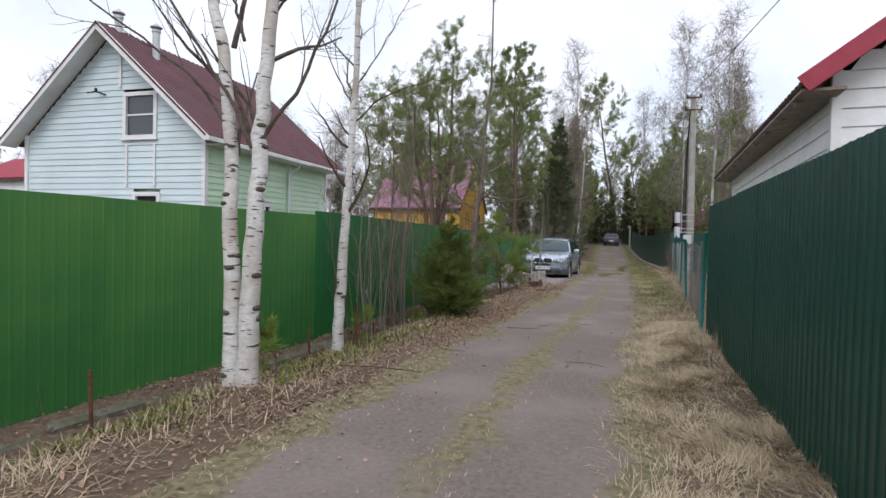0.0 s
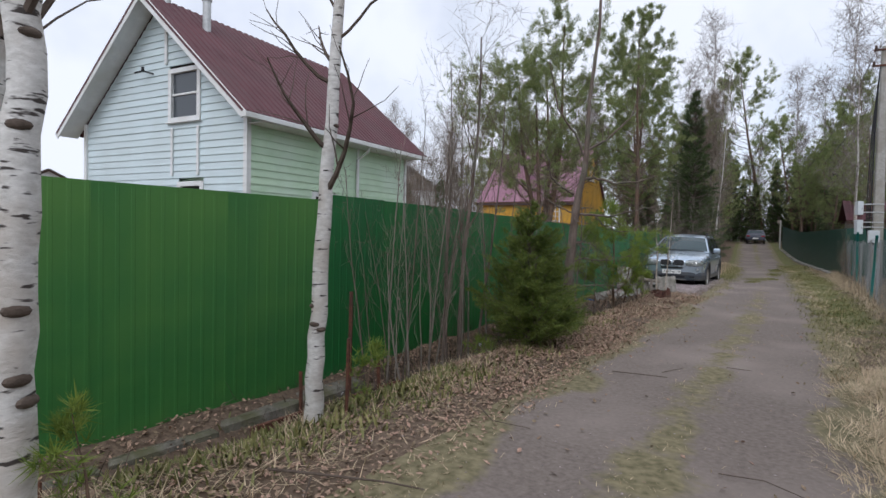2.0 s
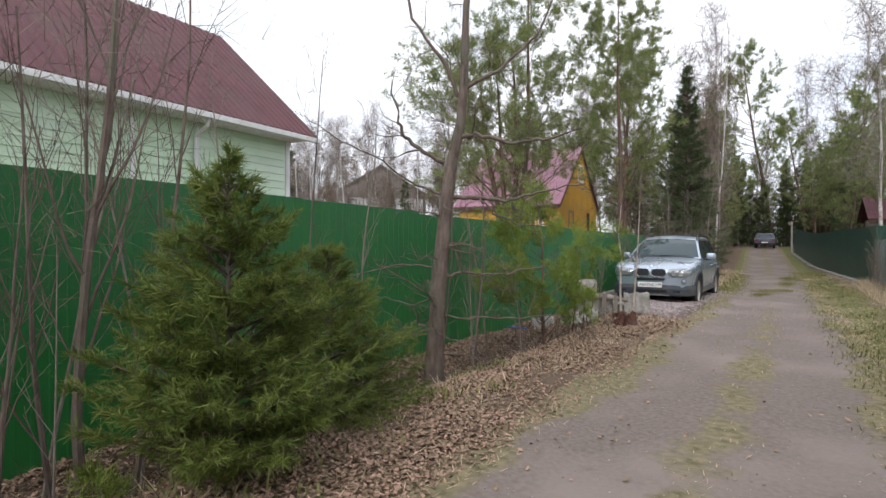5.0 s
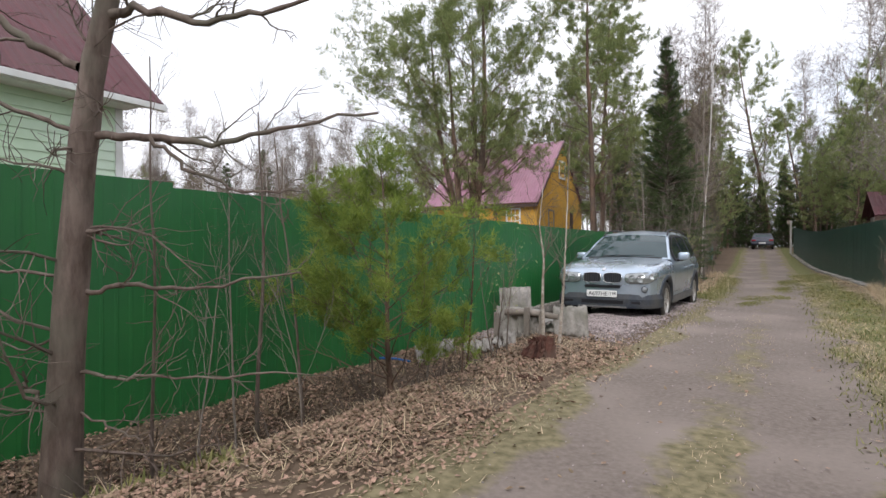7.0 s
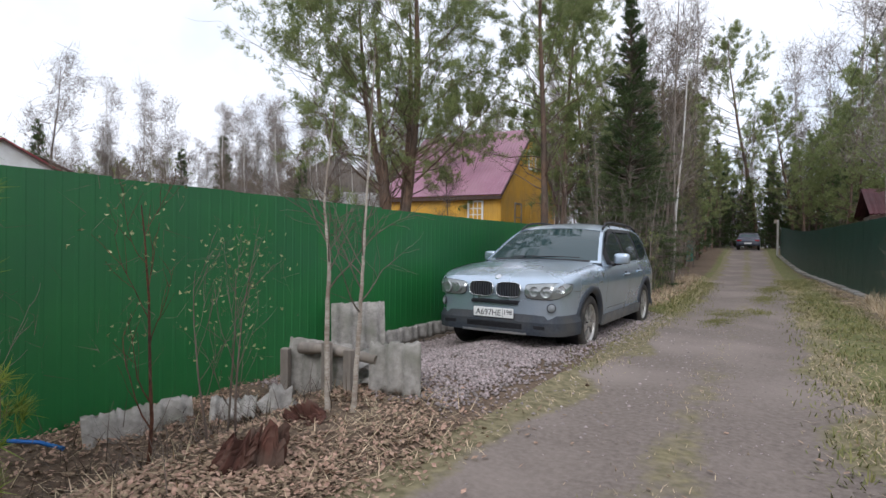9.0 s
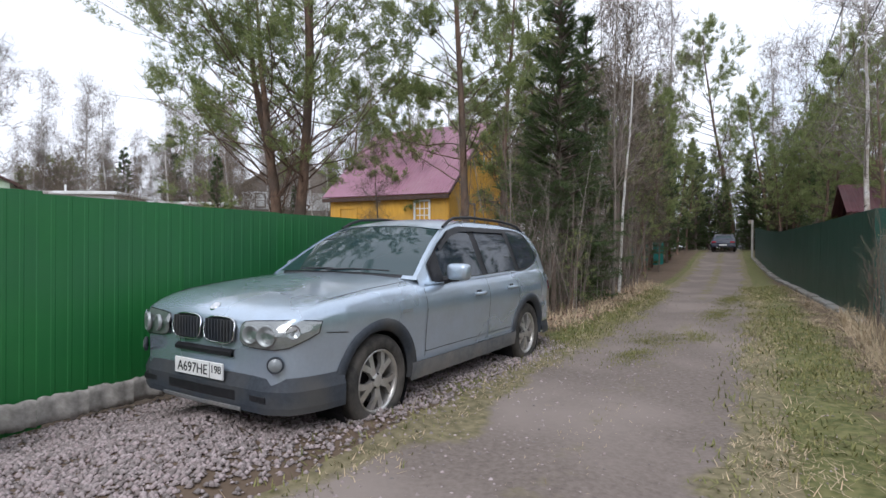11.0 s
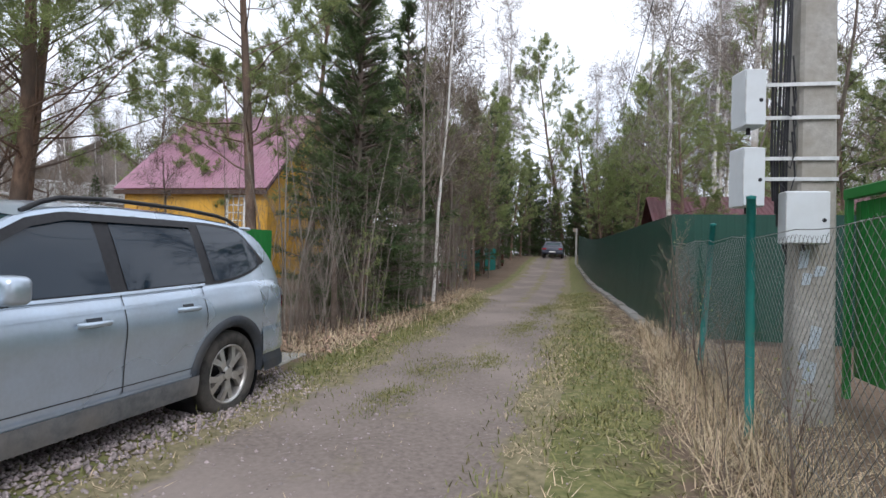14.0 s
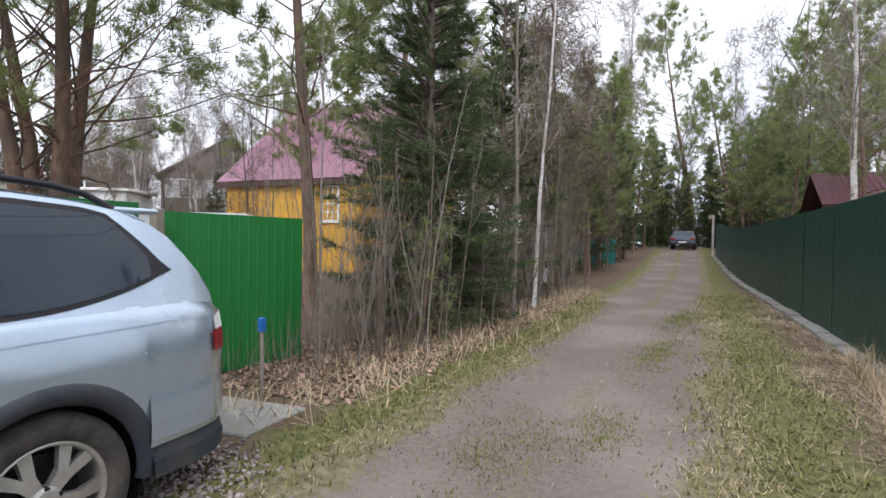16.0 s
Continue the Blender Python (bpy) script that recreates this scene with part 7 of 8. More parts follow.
slate((-4.44, 18.40, -0.20), (76, 0, 87), 0.78, 0.27, 5, "grey corrugated slate piece leaning at the ditch", seed=1)
slate((-4.30, 19.22, gz(-4.3, 19.2) + 0.0), (58, 8, 60), 0.22, 0.20, 2, "broken grey slate piece in the leaves", seed=2)
slate((-4.12, 19.25, gz(-4.1, 19.3) + 0.06), (35, -10, 40), 0.22, 0.20, 2, "broken pale slate piece tipped on the rubble", seed=3)
slate((-4.02, 19.42, gz(-4.0, 19.4) + 0.12), (16, 12, 20), 0.34, 0.20, 2, "broken pale slate piece lying flat", seed=4)
slate((-3.80, 19.38, gz(-3.8, 19.4) + 0.03), (70, 5, 50), 0.17, 0.20, 1, "small broken slate piece", seed=5)
slate((-4.25, 19.92, gz(-4.2, 20) + 0.0), (84, 2, 15), 0.62, 0.52, 4, "grey corrugated slate sheet standing as an edge", ragged=0.01, seed=6)
slate((-3.72, 20.10, gz(-3.7, 20) + 0.06), (20, -3, 12), 0.36, 0.30, 2, "grey slate sheet jammed flat between the stakes", ragged=0.03, seed=17)
slate((-3.72, 20.10, gz(-3.7, 20) + 0.20), (14, 4, 12), 0.36, 0.30, 2, "grey slate sheet jammed flat between the stakes", ragged=0.03, seed=18)
slate((-3.40, 20.06, gz(-3.4, 20) - 0.03), (80, -4, 14), 0.46, 0.42, 3, "grey corrugated slate sheet holding the gravel", ragged=0.03, seed=7)
slate((-4.25, 20.0, gz(-4.2, 20) + 0.26), (4, 4, 15), 0.90, 0.30, 5, "grey slate sheet lying across the edge", ragged=0.02, seed=8)
slate((-4.72, 20.95, 0.0), (86, 0, 62), 0.62, 0.62, 4, "upright grey slate sheet by the fence", ragged=0.01, seed=9)
for i, (x, y, h) in enumerate(((-3.75, 20.0, 0.48), (-3.55, 20.05, 0.40), (-4.2, 19.95, 0.5))):
    st = thing("stake", (x, y - 0.06, gz(x, y) - 0.05), "short weathered wooden stake holding the slate", "stake", "slate stakes", turn=10 * i)
    part("shaft", Geo().box((-0.035, -0.03, 0), (0.035, 0.03, h), bevel=0.008), M_GREYWOOD, st)
lg = thing("log", (-3.9, 20.0, gz(-3.9, 20) + 0.38), "short weathered log lying on the slate", "log", turn=12)
part("wood", Geo().tube([(-0.2, 0, 0), (0.1, 0.02, 0.01), (0.55, 0, -0.04)], (0.05, 0.048, 0.04), 10), M_GREYWOOD, lg, smooth=True)
# low slate edging along the fence foot by the gravel
for i in range(9):
    e = part("edging_plate", wavy(0.34, 0.20, 2, 0.014, 0.008, 0.01, i), M_ASBESTOS, smooth=True)
    t = i / 8
    e.matrix_world = pose(-4.86 - 0.14 * t, 21.6 + 2.9 * t, -0.03, 88, 0, 83)
    tagged(e, "low grey slate edging at the fence's foot", "edging", "slate edging")


def rotten_stump(at, r, h, seed, label, tilt=(0, 0, 0)):
    """A torn stump: ribbed sides, a splintered rim and a hollow top."""
    rng = np.random.default_rng(seed)
    n, rows = 44, 12
    rib = 1 + 0.16 * np.sin(np.arange(n) * 2 * math.pi * 3 / n + seed) + 0.10 * np.sin(np.arange(n) * 2 * math.pi * 8 / n) + rng.normal(0, 0.07, n)
    rim = 0.72 + 0.28 * np.sin(np.arange(n) * 2 * math.pi / n + seed) + rng.uniform(-0.22, 0.22, n)
    v = []
    for j in range(rows):
        t = j / (rows - 1)
        for i in range(n):
            a = 2 * math.pi * i / n
            rr = r * (1.25 - 0.45 * t ** 0.7) * (1 + (rib[i] - 1) * (0.5 + t)) + rng.normal(0, 0.006)
            v.append((rr * math.cos(a), rr * math.sin(a), h * rim[i] * t - 0.06))
    for k, (shrink, drop) in enumerate(((0.72, 0.12), (0.45, 0.40), (0.2, 0.5))):
        for i in range(n):
            a = 2 * math.pi * i / n
            v.append((r * 0.8 * shrink * rib[i] * math.cos(a), r * 0.8 * shrink * rib[i] * math.sin(a), h * (rim[i] - drop) * 0.9 - 0.06 + rng.normal(0, 0.008)))
    m = rows + 3
    f = [(j * n + i, j * n + (i + 1) % n, (j + 1) * n + (i + 1) % n, (j + 1) * n + i) for j in range(m - 1) for i in range(n)]
    f.append(tuple(range((m - 1) * n, m * n)))
    st = part("stump", Geo().add(v, f), M_STUMP)
    st.matrix_world = pose(*at, *tilt)
    return tagged(st, label, "stump")


rotten_stump((-3.0, 18.62, gz(-3.0, 18.6)), 0.17, 0.30, 2, "rotten red-brown stump on the leafy bank", (0, 16, 40))
rotten_stump((-3.22, 19.22, gz(-3.2, 19.2)), 0.11, 0.16, 5, "small rotten root with pale torn wood", (30, -20, 0))
rotten_stump((-2.62, 17.75, gz(-2.62, 17.75)), 0.12, 0.11, 9, "dark flattened rotten stump in the leaves", (12, 10, 0))

bp = part("blue_pipe", Geo().tube([(-4.82, 18.1, -0.06), (-4.66, 18.22, -0.07), (-4.5, 18.3, -0.10)], 0.014, 8), M_BLUE, smooth=True)
tagged(bp, "short blue plastic pipe in the ditch", "pipe")

# ---- things by the gate: slab, stake, fence post ----
sl = part("concrete_slab", Geo().box((-0.55, -0.33, -0.07), (0.55, 0.33, 0.03), bevel=0.012), M_CONCRETE)
sl.matrix_world = pose(-3.80, 27.70, gz(-3.6, 27.7) - 0.008, 0.5, -1, 7)
tagged(sl, "flat grey concrete slab at the lane's edge", "slab")
bs = thing("blue_stake", (-3.90, 28.2, gz(-3.9, 28.2) - 0.05), "thin grey stake with a blue top", "stake")
part("shaft", Geo().tube([(0, 0, 0), (0.01, 0, 0.35), (0.0, 0, 0.66)], 0.016, 7), M_GREYWOOD, bs)
part("top", Geo().box((-0.025, -0.02, 0.60), (0.03, 0.02, 0.72), bevel=0.008), M_BLUE, bs, "blue plastic top")
for i, (x, y, h) in enumerate(((-5.06, 28.0, 1.68),)):
    fp = thing("wooden_post", (x + 0.05, y, -0.05), "weathered wooden post against the green fence", "fence post", turn=4)
    part("shaft", Geo().box((-0.045, -0.04, 0), (0.045, 0.04, h), bevel=0.01), M_GREYWOOD, fp)
wp = thing("charred_post", (-3.95, 29.9, gz(-3.95, 29.9) - 0.05), "dark weathered post in the dry weeds", "fence post")
part("shaft", Geo().tube([(0, 0, 0), (0.01, 0.0, 0.6), (-0.01, 0, 1.2)], (0.055, 0.05, 0.04), 8), M_TWIG, wp)
van = thing("white_van", (-11.6, 33.4, 0), "white van roof showing behind the gate", "van", turn=40)
part("body", Geo().box((-1.3, -0.9, 0.4), (1.3, 0.9, 1.86), bevel=0.18), M_BAG, van)
part("roof", Geo().box((-1.1, -0.8, 1.85), (1.1, 0.8, 1.93), bevel=0.05), M_BAG, van)

# far end: gate posts on the left, a pale post on the right
for i, (x, y, h) in enumerate(((-6.9, 55.5, 2.2), (-7.0, 52.0, 1.7), (-7.3, 58.5, 2.3), (-7.2, 58.0, 2.0))):
    fp = thing("far_post", (x, y, gz(x, y) - 0.05), "dark far gate post beside the lane", "gate post", "far gate posts")
    part("shaft", Geo().box((-0.07, -0.07, 0), (0.07, 0.07, h), bevel=0.01), M_RUST if i else M_TWIG, fp)
tagged(part("far_beam", beam((-7.3, 55.5, gz(-7, 55.5) + 2.15), (-6.8, 58.5, gz(-7, 58.5) + 2.2), 0.08, 0.1), M_GREYWOOD), "grey beam across the far gate posts", "beam")
run_fence("fence_far_left", (-8.6, 51.0), (-6.95, 54.8), 1.35, 1.35, M_TURQ, "low turquoise sheet fence far down the lane", bottom=0.05, lift=rise_only)
pp = thing("pale_post", (-2.75, 61.2, gz(-2.75, 61.2) - 0.05), "pale concrete post at the far fence's end", "post")
part("shaft", Geo().box((-0.06, -0.06, 0), (0.06, 0.06, 2.5), bevel=0.015), M_CONCRETE, pp)
part("lamp_box", Geo().box((-0.24, -0.08, 2.25), (-0.06, 0.08, 2.5), bevel=0.02), M_GREYWOOD, pp)

# ---- rods, edging board, concrete strips and rags by the light green fence ----
for i, (x, y, h, r) in enumerate(((-3.14, 4.60, 0.52, 0.014), (-3.42, 6.10, 0.32, 0.012), (-4.02, 9.15, 1.15, 0.022), (-3.55, 9.08, 0.55, 0.02), (-4.02, 8.48, 0.4, 0.018), (-2.95, 8.0, 0.6, 0.014))):
    rod = thing("rusty_rod", (x, y, gz(x, y) - 0.1), "rusty iron rod standing in the ditch bank", "rod", "rusty rods")
    part("shaft", Geo().tube([(0, 0, 0), (0.005, 0, h * 0.5), (0.012 * (i % 3 - 1), 0, h + 0.1)], r, 7), M_RUST, rod)
eb = Geo()
beam((-3.50, 3.9, gz(-3.5, 3.9) + 0.06), (-3.44, 6.2, gz(-3.44, 6.2) + 0.04), 0.03, 0.26, eb)
tagged(part("edging_board", eb, M_RUST), "rusty brown edging sheet along the ditch", "edging")
eb = Geo()
beam((-3.46, 7.5, gz(-3.46, 7.5) + 0.12), (-3.62, 9.5, gz(-3.62, 9.5) + 0.12), 0.03, 0.24, eb)
tagged(part("edging_board", eb, M_RUST), "rusty brown edging sheet along the ditch", "edging")
for i in range(7):
    y = 3.5 + i * 0.92
    cs = part("concrete_strip", Geo().box((-0.11, -0.43, -0.12), (0.11, 0.43, 0.07), bevel=0.03), M_DARKCONCRETE)
    cs.matrix_world = pose(-4.10 - 0.01 * i, y, -0.24 + random.Random(i).uniform(-0.03, 0.03), 0, random.Random(i + 9).uniform(-8, 8), random.Random(i + 5).uniform(-4, 4))
    tagged(cs, "mossy concrete strip under the fence", "kerb stone", "concrete strips")
for i, (x, y, s) in enumerate(((-4.08, 9.06, 0.05), (-4.2, 12.2, 0.05))):
    rng = random.Random(i)
    v = [(rng.uniform(-s, s), rng.uniform(-s, s), rng.uniform(0, s * 1.6)) for _ in range(14)]
    bm = bmesh.new()
    for p in v:
        bm.verts.new(p)
    bmesh.ops.convex_hull(bm, input=bm.verts)
    me = bpy.data.meshes.new("plastic_rag")
    bm.to_mesh(me)
    bm.free()
    me.materials.append(M_BAG)
    o = new("plastic_rag", me)
    o.matrix_world = pose(x, y, gz(x, y) - 0.01)
    tagged(o, "crumpled white plastic rag at the fence's foot", "rag", "plastic rags")


# fallen sticks on the lane
def stick(pts, r, label="thin dead stick lying on the lane"):
    q = [(x, y, gz(x, y) + 0.03 + dz) for x, y, dz in pts]
    tagged(part("fallen_stick", Geo().tube(q, np.linspace(r * 0.6, r * 0.3, len(q)), 6), M_TWIG), label, "stick", "fallen sticks")


stick([(-2.5, 6.9, 0.02), (-2.2, 7.05, 0.03), (-1.95, 7.3, 0.02), (-1.75, 7.4, 0.0)], 0.014)
stick([(-2.25, 7.0, 0.02), (-2.1, 6.8, 0.02), (-2.0, 6.55, 0.0)], 0.009)
stick([(-1.75, 10.9, 0.0), (-1.45, 10.95, 0.02), (-1.2, 11.0, 0.0)], 0.010)
stick([(-1.3, 11.2, 0.01), (-1.15, 11.6, 0.0)], 0.007)
stick([(-0.4, 8.7, 0.0), (-0.15, 8.75, 0.01), (0.1, 8.6, 0.0)], 0.007)
stick([(-0.75, 11.9, 0.0), (-0.5, 11.95, 0.0)], 0.007)
stick([(-2.2, 8.8, 0.0), (-2.0, 8.65, 0.01), (-1.7, 8.7, 0.0)], 0.008)

# ---- stuff on the ground ----
NR = np.random.default_rng(77)


def scatter(n, x0, x1, y0, y1, keep=None):
    x, y = NR.uniform(x0, x1, n), NR.uniform(y0, y1, n)
    if keep is not None:
        k = NR.random(n) < keep(x, y)
        x, y = x[k], y[k]
    return x, y


def leaves(name, x, y, size, mat, label, lift=0.012, curl=0.5):
    n = len(x)
    az = NR.uniform(0, 2 * math.pi, n)
    s = size * NR.uniform(0.6, 1.3, n)
    c = np.stack([x, y, ground_z(x, y) + lift + NR.uniform(0, 0.02, n)], 1)
    u = np.stack([np.cos(az), np.sin(az), NR.normal(0, 0.35, n)], 1) * s[:, None]
    v = np.stack([-np.sin(az), np.cos(az), NR.normal(0, 0.35, n)], 1) * (s * 0.6)[:, None]
    up = np.zeros((n, 3))
    up[:, 2] = s * curl * NR.uniform(0.1, 0.7, n)
    q = np.stack([c - u, c - u * 0.95 + v * 0.2, c - v + up, c + v + up * 0.6, c + u - v * 0.15, c + u], 1)
    tagged(new(name, strip_mesh(name, q, mat)), label, "ground cover", kind="stuff")


def blades(name, x, y, length, width, mat, label, flat=0.8, lift=0.0, fall=None):
    n = len(x)
    az = NR.uniform(0, 2 * math.pi, n)
    L = length * NR.uniform(0.5, 1.3, n)
    out = np.stack([np.cos(az), np.sin(az), np.zeros(n)], 1)
    if fall is not None:
        k = 2.4 * hash_noise(x, y, 2.1)
        out = out + np.stack([fall[0] * np.cos(k) - fall[1] * np.sin(k), fall[0] * np.sin(k) + fall[1] * np.cos(k), 0 * k], 1) * 1.6
        out /= np.linalg.norm(out, axis=1)[:, None]
    sd = np.stack([-out[:, 1], out[:, 0], np.zeros(n)], 1) * width
    base = np.stack([x, y, ground_z(x, y) + lift], 1)
    f = np.clip(flat + NR.normal(0, 0.22, n), 0.05, 1.0)[:, None]
    up = np.array((0, 0, 1.0))
    m = base + out * (L[:, None] * 0.5 * f) + up * (L[:, None] * 0.5 * (1.02 - f))
    t = base + out * (L[:, None] * f) + up * (L[:, None] * (0.9 - 0.85 * f))
    t[:, 2] = np.maximum(t[:, 2], base[:, 2] + 0.005)
    q = np.stack([base - sd, base + sd, m - sd * 0.8, m + sd * 0.8, t - sd * 0.15, t + sd * 0.15], 1)
    tagged(new(name, strip_mesh(name, q, mat)), label, "grass", kind="stuff")


def left_bank(x, y):
    d = road_left(y) - x
    return smooth(-0.15, 0.25, d) * smooth(3.3, 2.5, d) * smooth(20.7, 19.8, y) * (0.22 + 0.78 * smooth(8.5, 12, y)) * (0.55 + 0.45 * np.clip(hash_noise(x, y, 0.9), -1, 1))


lx, ly = scatter(290000, -5.0, -1.5, 2.5, 21.0, left_bank)
leaves("leaf_litter", lx, ly, 0.0175, M_LITTER, "dry brown fallen leaves on the bank", 0.012, 0.35)
lx, ly = scatter(16000, -5.6, -2.2, 28.3, 38, lambda x, y: smooth(0.2, 1.0, road_left(y) - x))
leaves("leaf_litter", lx, ly, 0.03, M_LITTER, "dry brown fallen leaves under the thicket")
lx, ly = scatter(2500, -2.3, 0.6, 3, 22, lambda x, y: 0.10 + 0.5 * np.exp(-((x - road_left(y)) / 0.4) ** 2))
leaves("leaf_litter", lx, ly, 0.022, M_LITTER, "scattered dry leaves on the lane", 0.018, 0.2)


def right_bank(x, y):
    d = x - road_right(y)
    return smooth(-0.3, 0.35, d) * (0.55 + 0.45 * np.clip(hash_noise(x, y, 1.2), -1, 1))


gx, gy = scatter(165000, -0.6, 2.2, 3.5, 13.0, right_bank)
blades("dry_grass", gx, gy, 0.19, 0.0030, M_STRAW, "matted straw-coloured dry grass on the verge", 0.88, fall=(-0.7, 0.3))
gx, gy = scatter(115000, -1.9, 2.0, 13.0, 42.0, lambda x, y: right_bank(x, y) * (1 - 0.75 * smooth(13, 19, y) * smooth(1.25, 0.7, x - road_right(y) + 0.3 * hash_noise(x, y, 0.8))))
blades("dry_grass", gx, gy, 0.15, 0.0028, M_STRAW, "matted straw-coloured dry grass on the verge", 0.86, fall=(-0.5, 0.2))
gx, gy = scatter(125000, -1.9, 1.6, 11.0, 42.0, lambda x, y: smooth(-0.5, 0.0, x - road_right(y)) * smooth(1.3, 0.6, x - road_right(y)) * smooth(11, 19, y) * (0.5 + 0.5 * np.clip(hash_noise(x, y, 1.4), -1, 1)))
blades("green_grass", gx, gy, 0.085, 0.0055, M_GREEN, "short fresh green grass on the verge", 0.6, 0.01)
gx, gy = scatter(13000, 0.5, 1.35, 20.0, 33.0, lambda x, y: smooth(0.9, 1.5, x - road_right(y)))
blades("tall_dry_grass", gx, gy, 0.40, 0.003, M_STRAW, "tall dry grass against the chain-link mesh", 0.62)
gx, gy = scatter(2600, 0.8, 1.5, 9.5, 20.0, lambda x, y: smooth(0.7, 1.1, x - road_right(y)))
blades("tall_dry_grass", gx, gy, 0.40, 0.003, M_STRAW, "tall dry grass against the chain-link mesh", 0.6)
gx, gy = scatter(17000, -4.3, -1.9, 2.6, 10.5, lambda x, y: np.exp(-((road_left(y) - x - 0.9) / 0.5) ** 2) * (0.5 + 0.5 * np.clip(hash_noise(x, y, 1.7), -1, 1)))
blades("dry_grass", gx, gy, 0.20, 0.0034, M_STRAW, "dry grass tufts on the ditch bank", 0.74)
gx, gy = scatter(38000, -4.3, -2.4, 2.6, 15.0, lambda x, y: np.exp(-((road_left(y) - x - 1.25) / 0.5) ** 2) * np.clip(hash_noise(x, y, 1.3) + 0.4, 0, 1))
blades("green_weeds", gx, gy, 0.12, 0.010, M_GREEN, "low green weeds in the ditch", 0.5)
gx, gy = scatter(15000, -4.4, -2.0, 10.5, 20.6, lambda x, y: smooth(0.0, 0.5, road_left(y) - x) * (0.4 + 0.5 * np.clip(hash_noise(x, y, 1.5), -1, 1)))
blades("dry_grass", gx, gy, 0.20, 0.0035, M_STRAW, "dry reeds and grass over the leaves", 0.85)
gx, gy = scatter(16000, -5.2, -2.3, 27.6, 40.0, lambda x, y: np.exp(-((road_left(y) - x - 0.8) / 0.5) ** 2) * (0.6 + 0.4 * np.clip(hash_noise(x, y, 1.2), -1, 1)))
blades("dry_grass", gx, gy, 0.30, 0.004, M_STRAW, "dry grass along the thicket", 0.6)
gx, gy = scatter(60000, -4.2, -1.9, 22.0, 38.0, lambda x, y: np.exp(-((road_left(y) - x - 0.12) / 0.30) ** 2) * smooth(25.5, 27.5, y) + 0.25 * np.exp(-((road_left(y) - x - 0.1) / 0.2) ** 2))
blades("green_grass", gx, gy, 0.075, 0.0055, M_GREEN, "short fresh green grass at the lane's edge", 0.55)


gx, gy = scatter(170000, -3.2, 1.2, 3.0, 40.0, lambda x, y: (np.exp(-((x - road_right(y) - 0.05) / 0.22) ** 2) + 0.5 * np.exp(-((x - road_left(y) + 0.0) / 0.18) ** 2)) * np.clip(0.55 + 0.7 * hash_noise(x, y, 1.9), 0, 1))
blades("edge_grass", gx, gy, 0.075, 0.0032, M_STRAW, "short dry grass creeping over the lane's edge", 0.75, 0.01)


def mid_strip(x, y):
    l, r = road_left(y), road_right(y)
    lat = (x - (l + r) / 2) / ((r - l) / 2)
    patch = np.clip(hash_noise(x * 1.2, y * 0.8, 1.3) + 0.35 * smooth(20, 8, y), 0, 1)
    return np.exp(-(lat / 0.19) ** 2) * (0.2 + 0.8 * patch) * (1 - 0.6 * smooth(21, 25, y))


gx, gy = scatter(60000, -2.2, 0.2, 3.0, 36.0, mid_strip)
blades("strip_grass", gx, gy, 0.065, 0.0028, M_STRAW, "worn dry grass along the middle of the lane", 0.72)
def lane_patches(x, y):
    p = np.zeros_like(x)
    for px, py, rx, ry in ((-1.80, 28.5, 0.28, 0.6), (-1.38, 29.1, 0.22, 0.5), (-1.80, 27.1, 0.20, 0.5), (-1.45, 32.5, 0.2, 1.2), (-1.6, 36.0, 0.2, 1.5)):
        p = np.maximum(p, np.exp(-((x - px) / rx) ** 2 - ((y - py) / ry) ** 2))
    return p * np.clip(0.75 + 0.5 * hash_noise(x, y, 3.0), 0, 1)


gx, gy = scatter(420000, -2.5, -0.4, 11.0, 38.0, lane_patches)
blades("lane_grass_green", gx, gy, 0.05, 0.0045, M_GREEN, "small patches of fresh grass on the lane", 0.45)
gx, gy = scatter(11000, -2.6, 0.0, 10.0, 36.0, mid_strip)
blades("strip_grass_green", gx, gy, 0.045, 0.003, M_GREEN, "patches of fresh grass along the middle of the lane", 0.5)
gx, gy = scatter(2600, -0.9, 0.9, 4.0, 9.0, right_bank)
blades("green_grass", gx, gy, 0.07, 0.003, M_GREEN, "sparse fresh grass in the straw", 0.4)


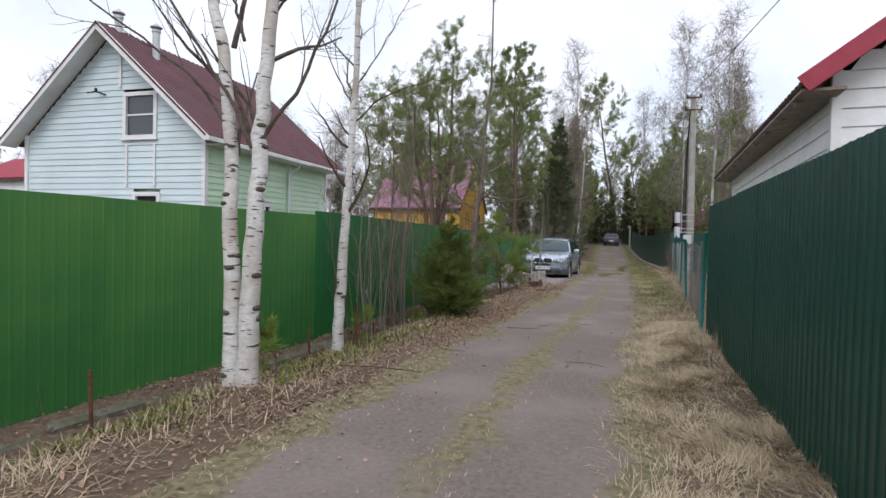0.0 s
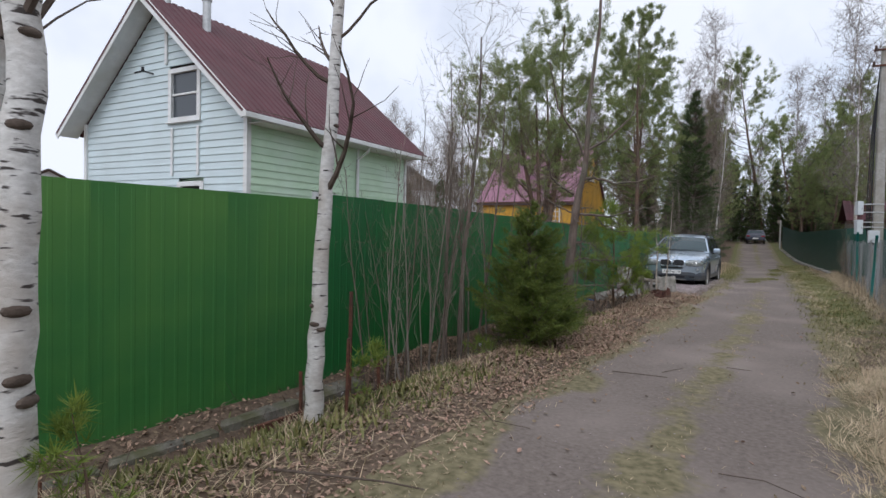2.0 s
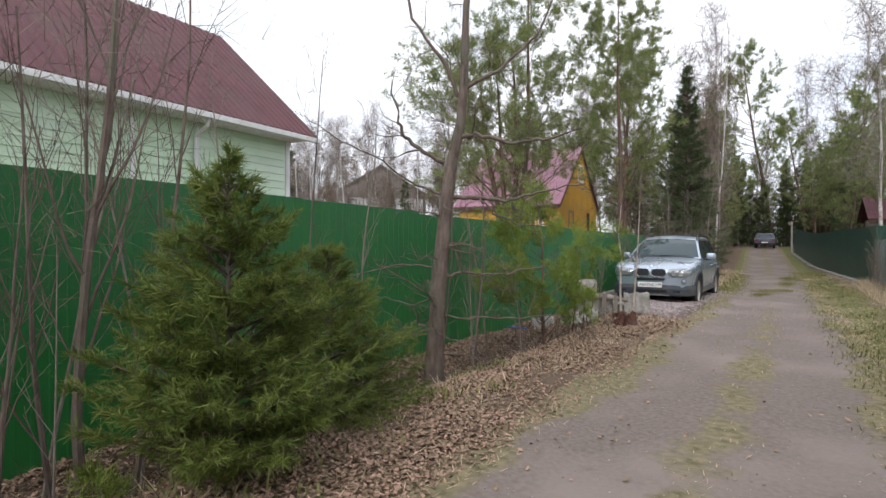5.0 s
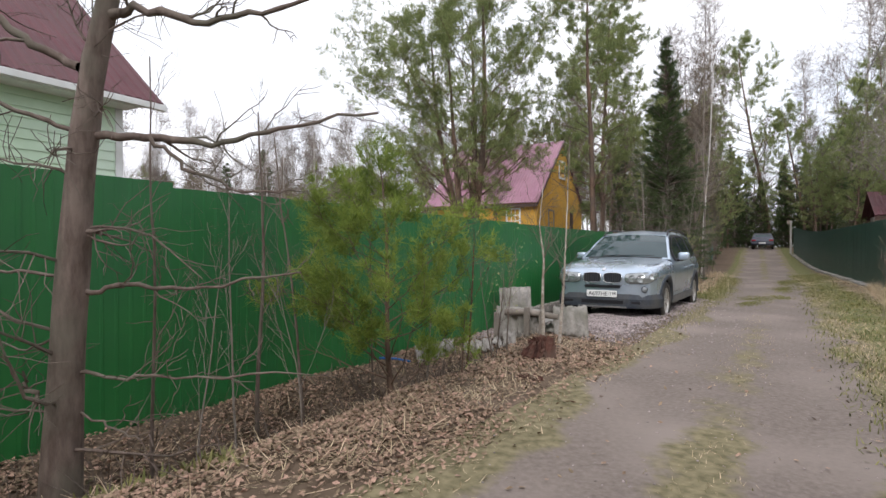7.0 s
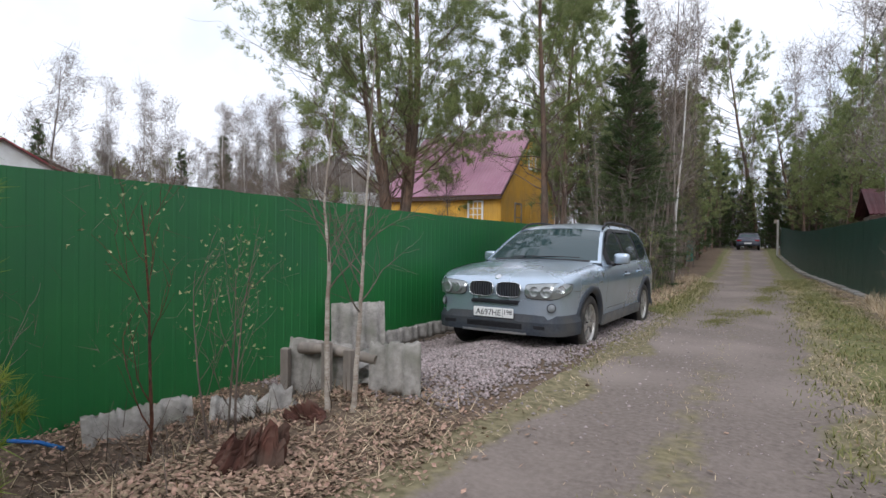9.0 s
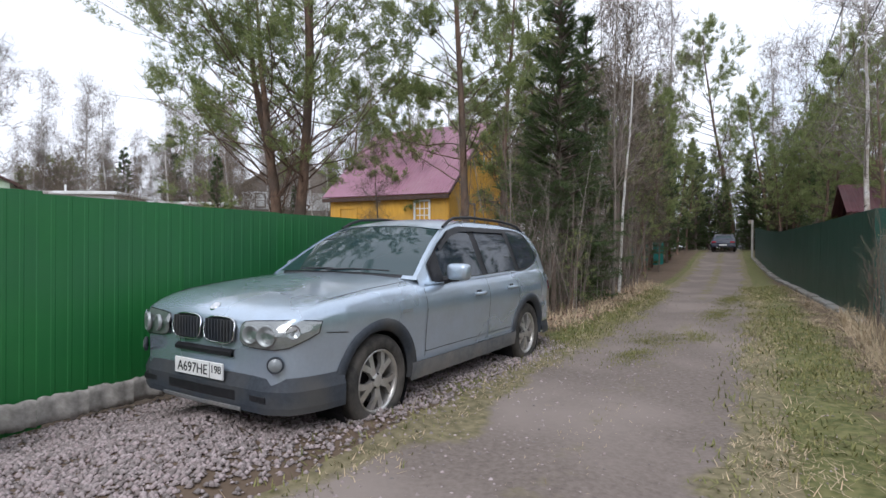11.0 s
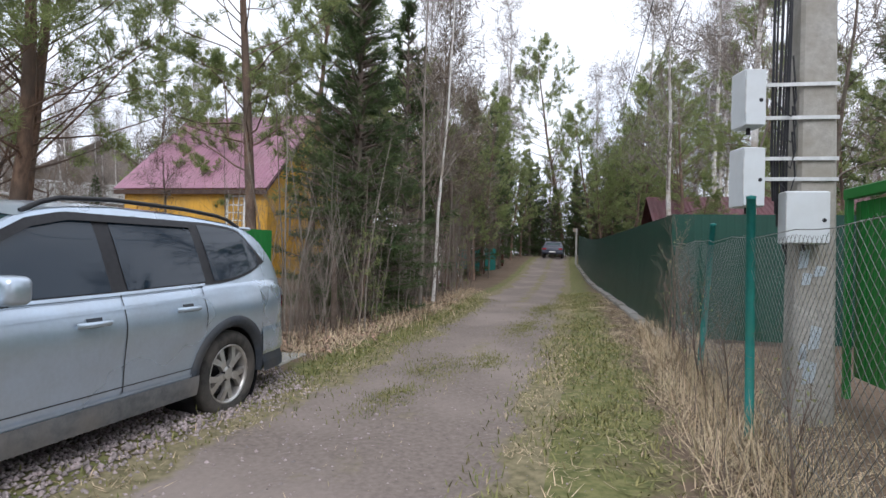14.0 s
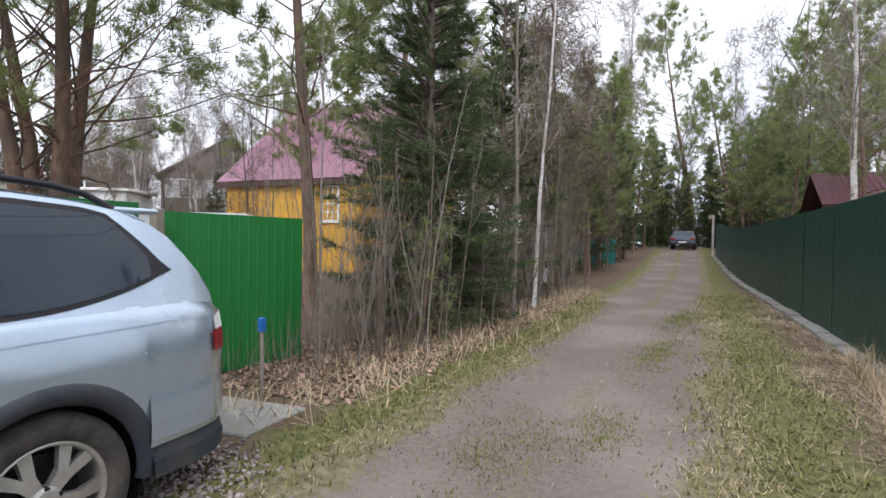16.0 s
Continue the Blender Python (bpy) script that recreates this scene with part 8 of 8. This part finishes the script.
def stones(name, x, y, size, label, mat=M_GRAVEL, lift=0.0):
    n = len(x)
    base = np.array([(1, 0, 0), (-1, 0, 0), (0, 1, 0), (0, -1, 0), (0, 0, 1), (0, 0, -0.6)], float)
    tri = [(0, 2, 4), (2, 1, 4), (1, 3, 4), (3, 0, 4), (2, 0, 5), (1, 2, 5), (3, 1, 5), (0, 3, 5)]
    s = size * NR.uniform(0.5, 1.4, (n, 1, 1)) * NR.uniform(0.6, 1.2, (n, 6, 1))
    az = NR.uniform(0, 2 * math.pi, n)
    c, sn = np.cos(az)[:, None], np.sin(az)[:, None]
    p = base[None] * s
    q = np.stack([p[..., 0] * c - p[..., 1] * sn, p[..., 0] * sn + p[..., 1] * c, p[..., 2] * 0.75], -1)
    q += np.stack([x, y, ground_z(x, y) + lift + size * 0.25], 1)[:, None, :]
    me = bpy.data.meshes.new(name)
    me.vertices.add(n * 6)
    me.vertices.foreach_set("co", q.astype(np.float32).ravel())
    faces = (np.arange(n, dtype=np.int32)[:, None, None] * 6 + np.array(tri, np.int32)[None]).reshape(-1, 3)
    me.loops.add(faces.size)
    me.loops.foreach_set("vertex_index", faces.ravel())
    me.polygons.add(len(faces))
    me.polygons.foreach_set("loop_start", np.arange(0, faces.size, 3, dtype=np.int32))
    me.materials.append(mat)
    me.update(calc_edges=True)
    me.validate()
    tagged(new(name, me), label, "gravel", kind="stuff")


sx, sy = scatter(60000, -5.0, -1.5, 20.0, 28.2, lambda x, y: smooth(19.9, 20.6, y) * smooth(27.5, 26.7, y) * (0.03 + 0.97 * smooth(-2.35, -2.9, x)) * smooth(-4.95, -4.8, x))
stones("gravel", sx, sy, 0.021, "loose pinkish-grey crushed stone under the car")
sx, sy = scatter(7000, -3.2, 0.2, 3.0, 36.0, lambda x, y: 0.35 + 0.5 * smooth(19, 24, y))
stones("lane_grit", sx, sy, 0.009, "scattered small stones on the lane", lift=0.010)
gx, gy = scatter(13000, -4.6, -2.6, 3.0, 20.0, lambda x, y: np.exp(-((road_left(y) - x - 1.85) / 0.55) ** 2) * (0.25 + 0.75 * smooth(7.5, 10, y)))
blades("dead_brushwood", gx, gy, 0.42, 0.0030, M_TWIG, "dead dark twigs and brush in the ditch", 0.72, 0.01)
gx, gy = scatter(1200, 0.7, 1.35, 20.0, 33.0, lambda x, y: smooth(0.9, 1.5, x - road_right(y)))
blades("dead_weed_stalks", gx, gy, 0.55, 0.0026, M_ALDER, "dead brown weed stalks by the chain-link mesh", 0.4, 0.0)
gx, gy = scatter(2200, -5.4, -3.4, 28.4, 38.0, lambda x, y: smooth(0.7, 1.3, road_left(y) - x))
blades("dead_weed_stalks", gx, gy, 0.8, 0.003, M_ALDER, "dead brown weed stalks under the thicket", 0.3, 0.0)
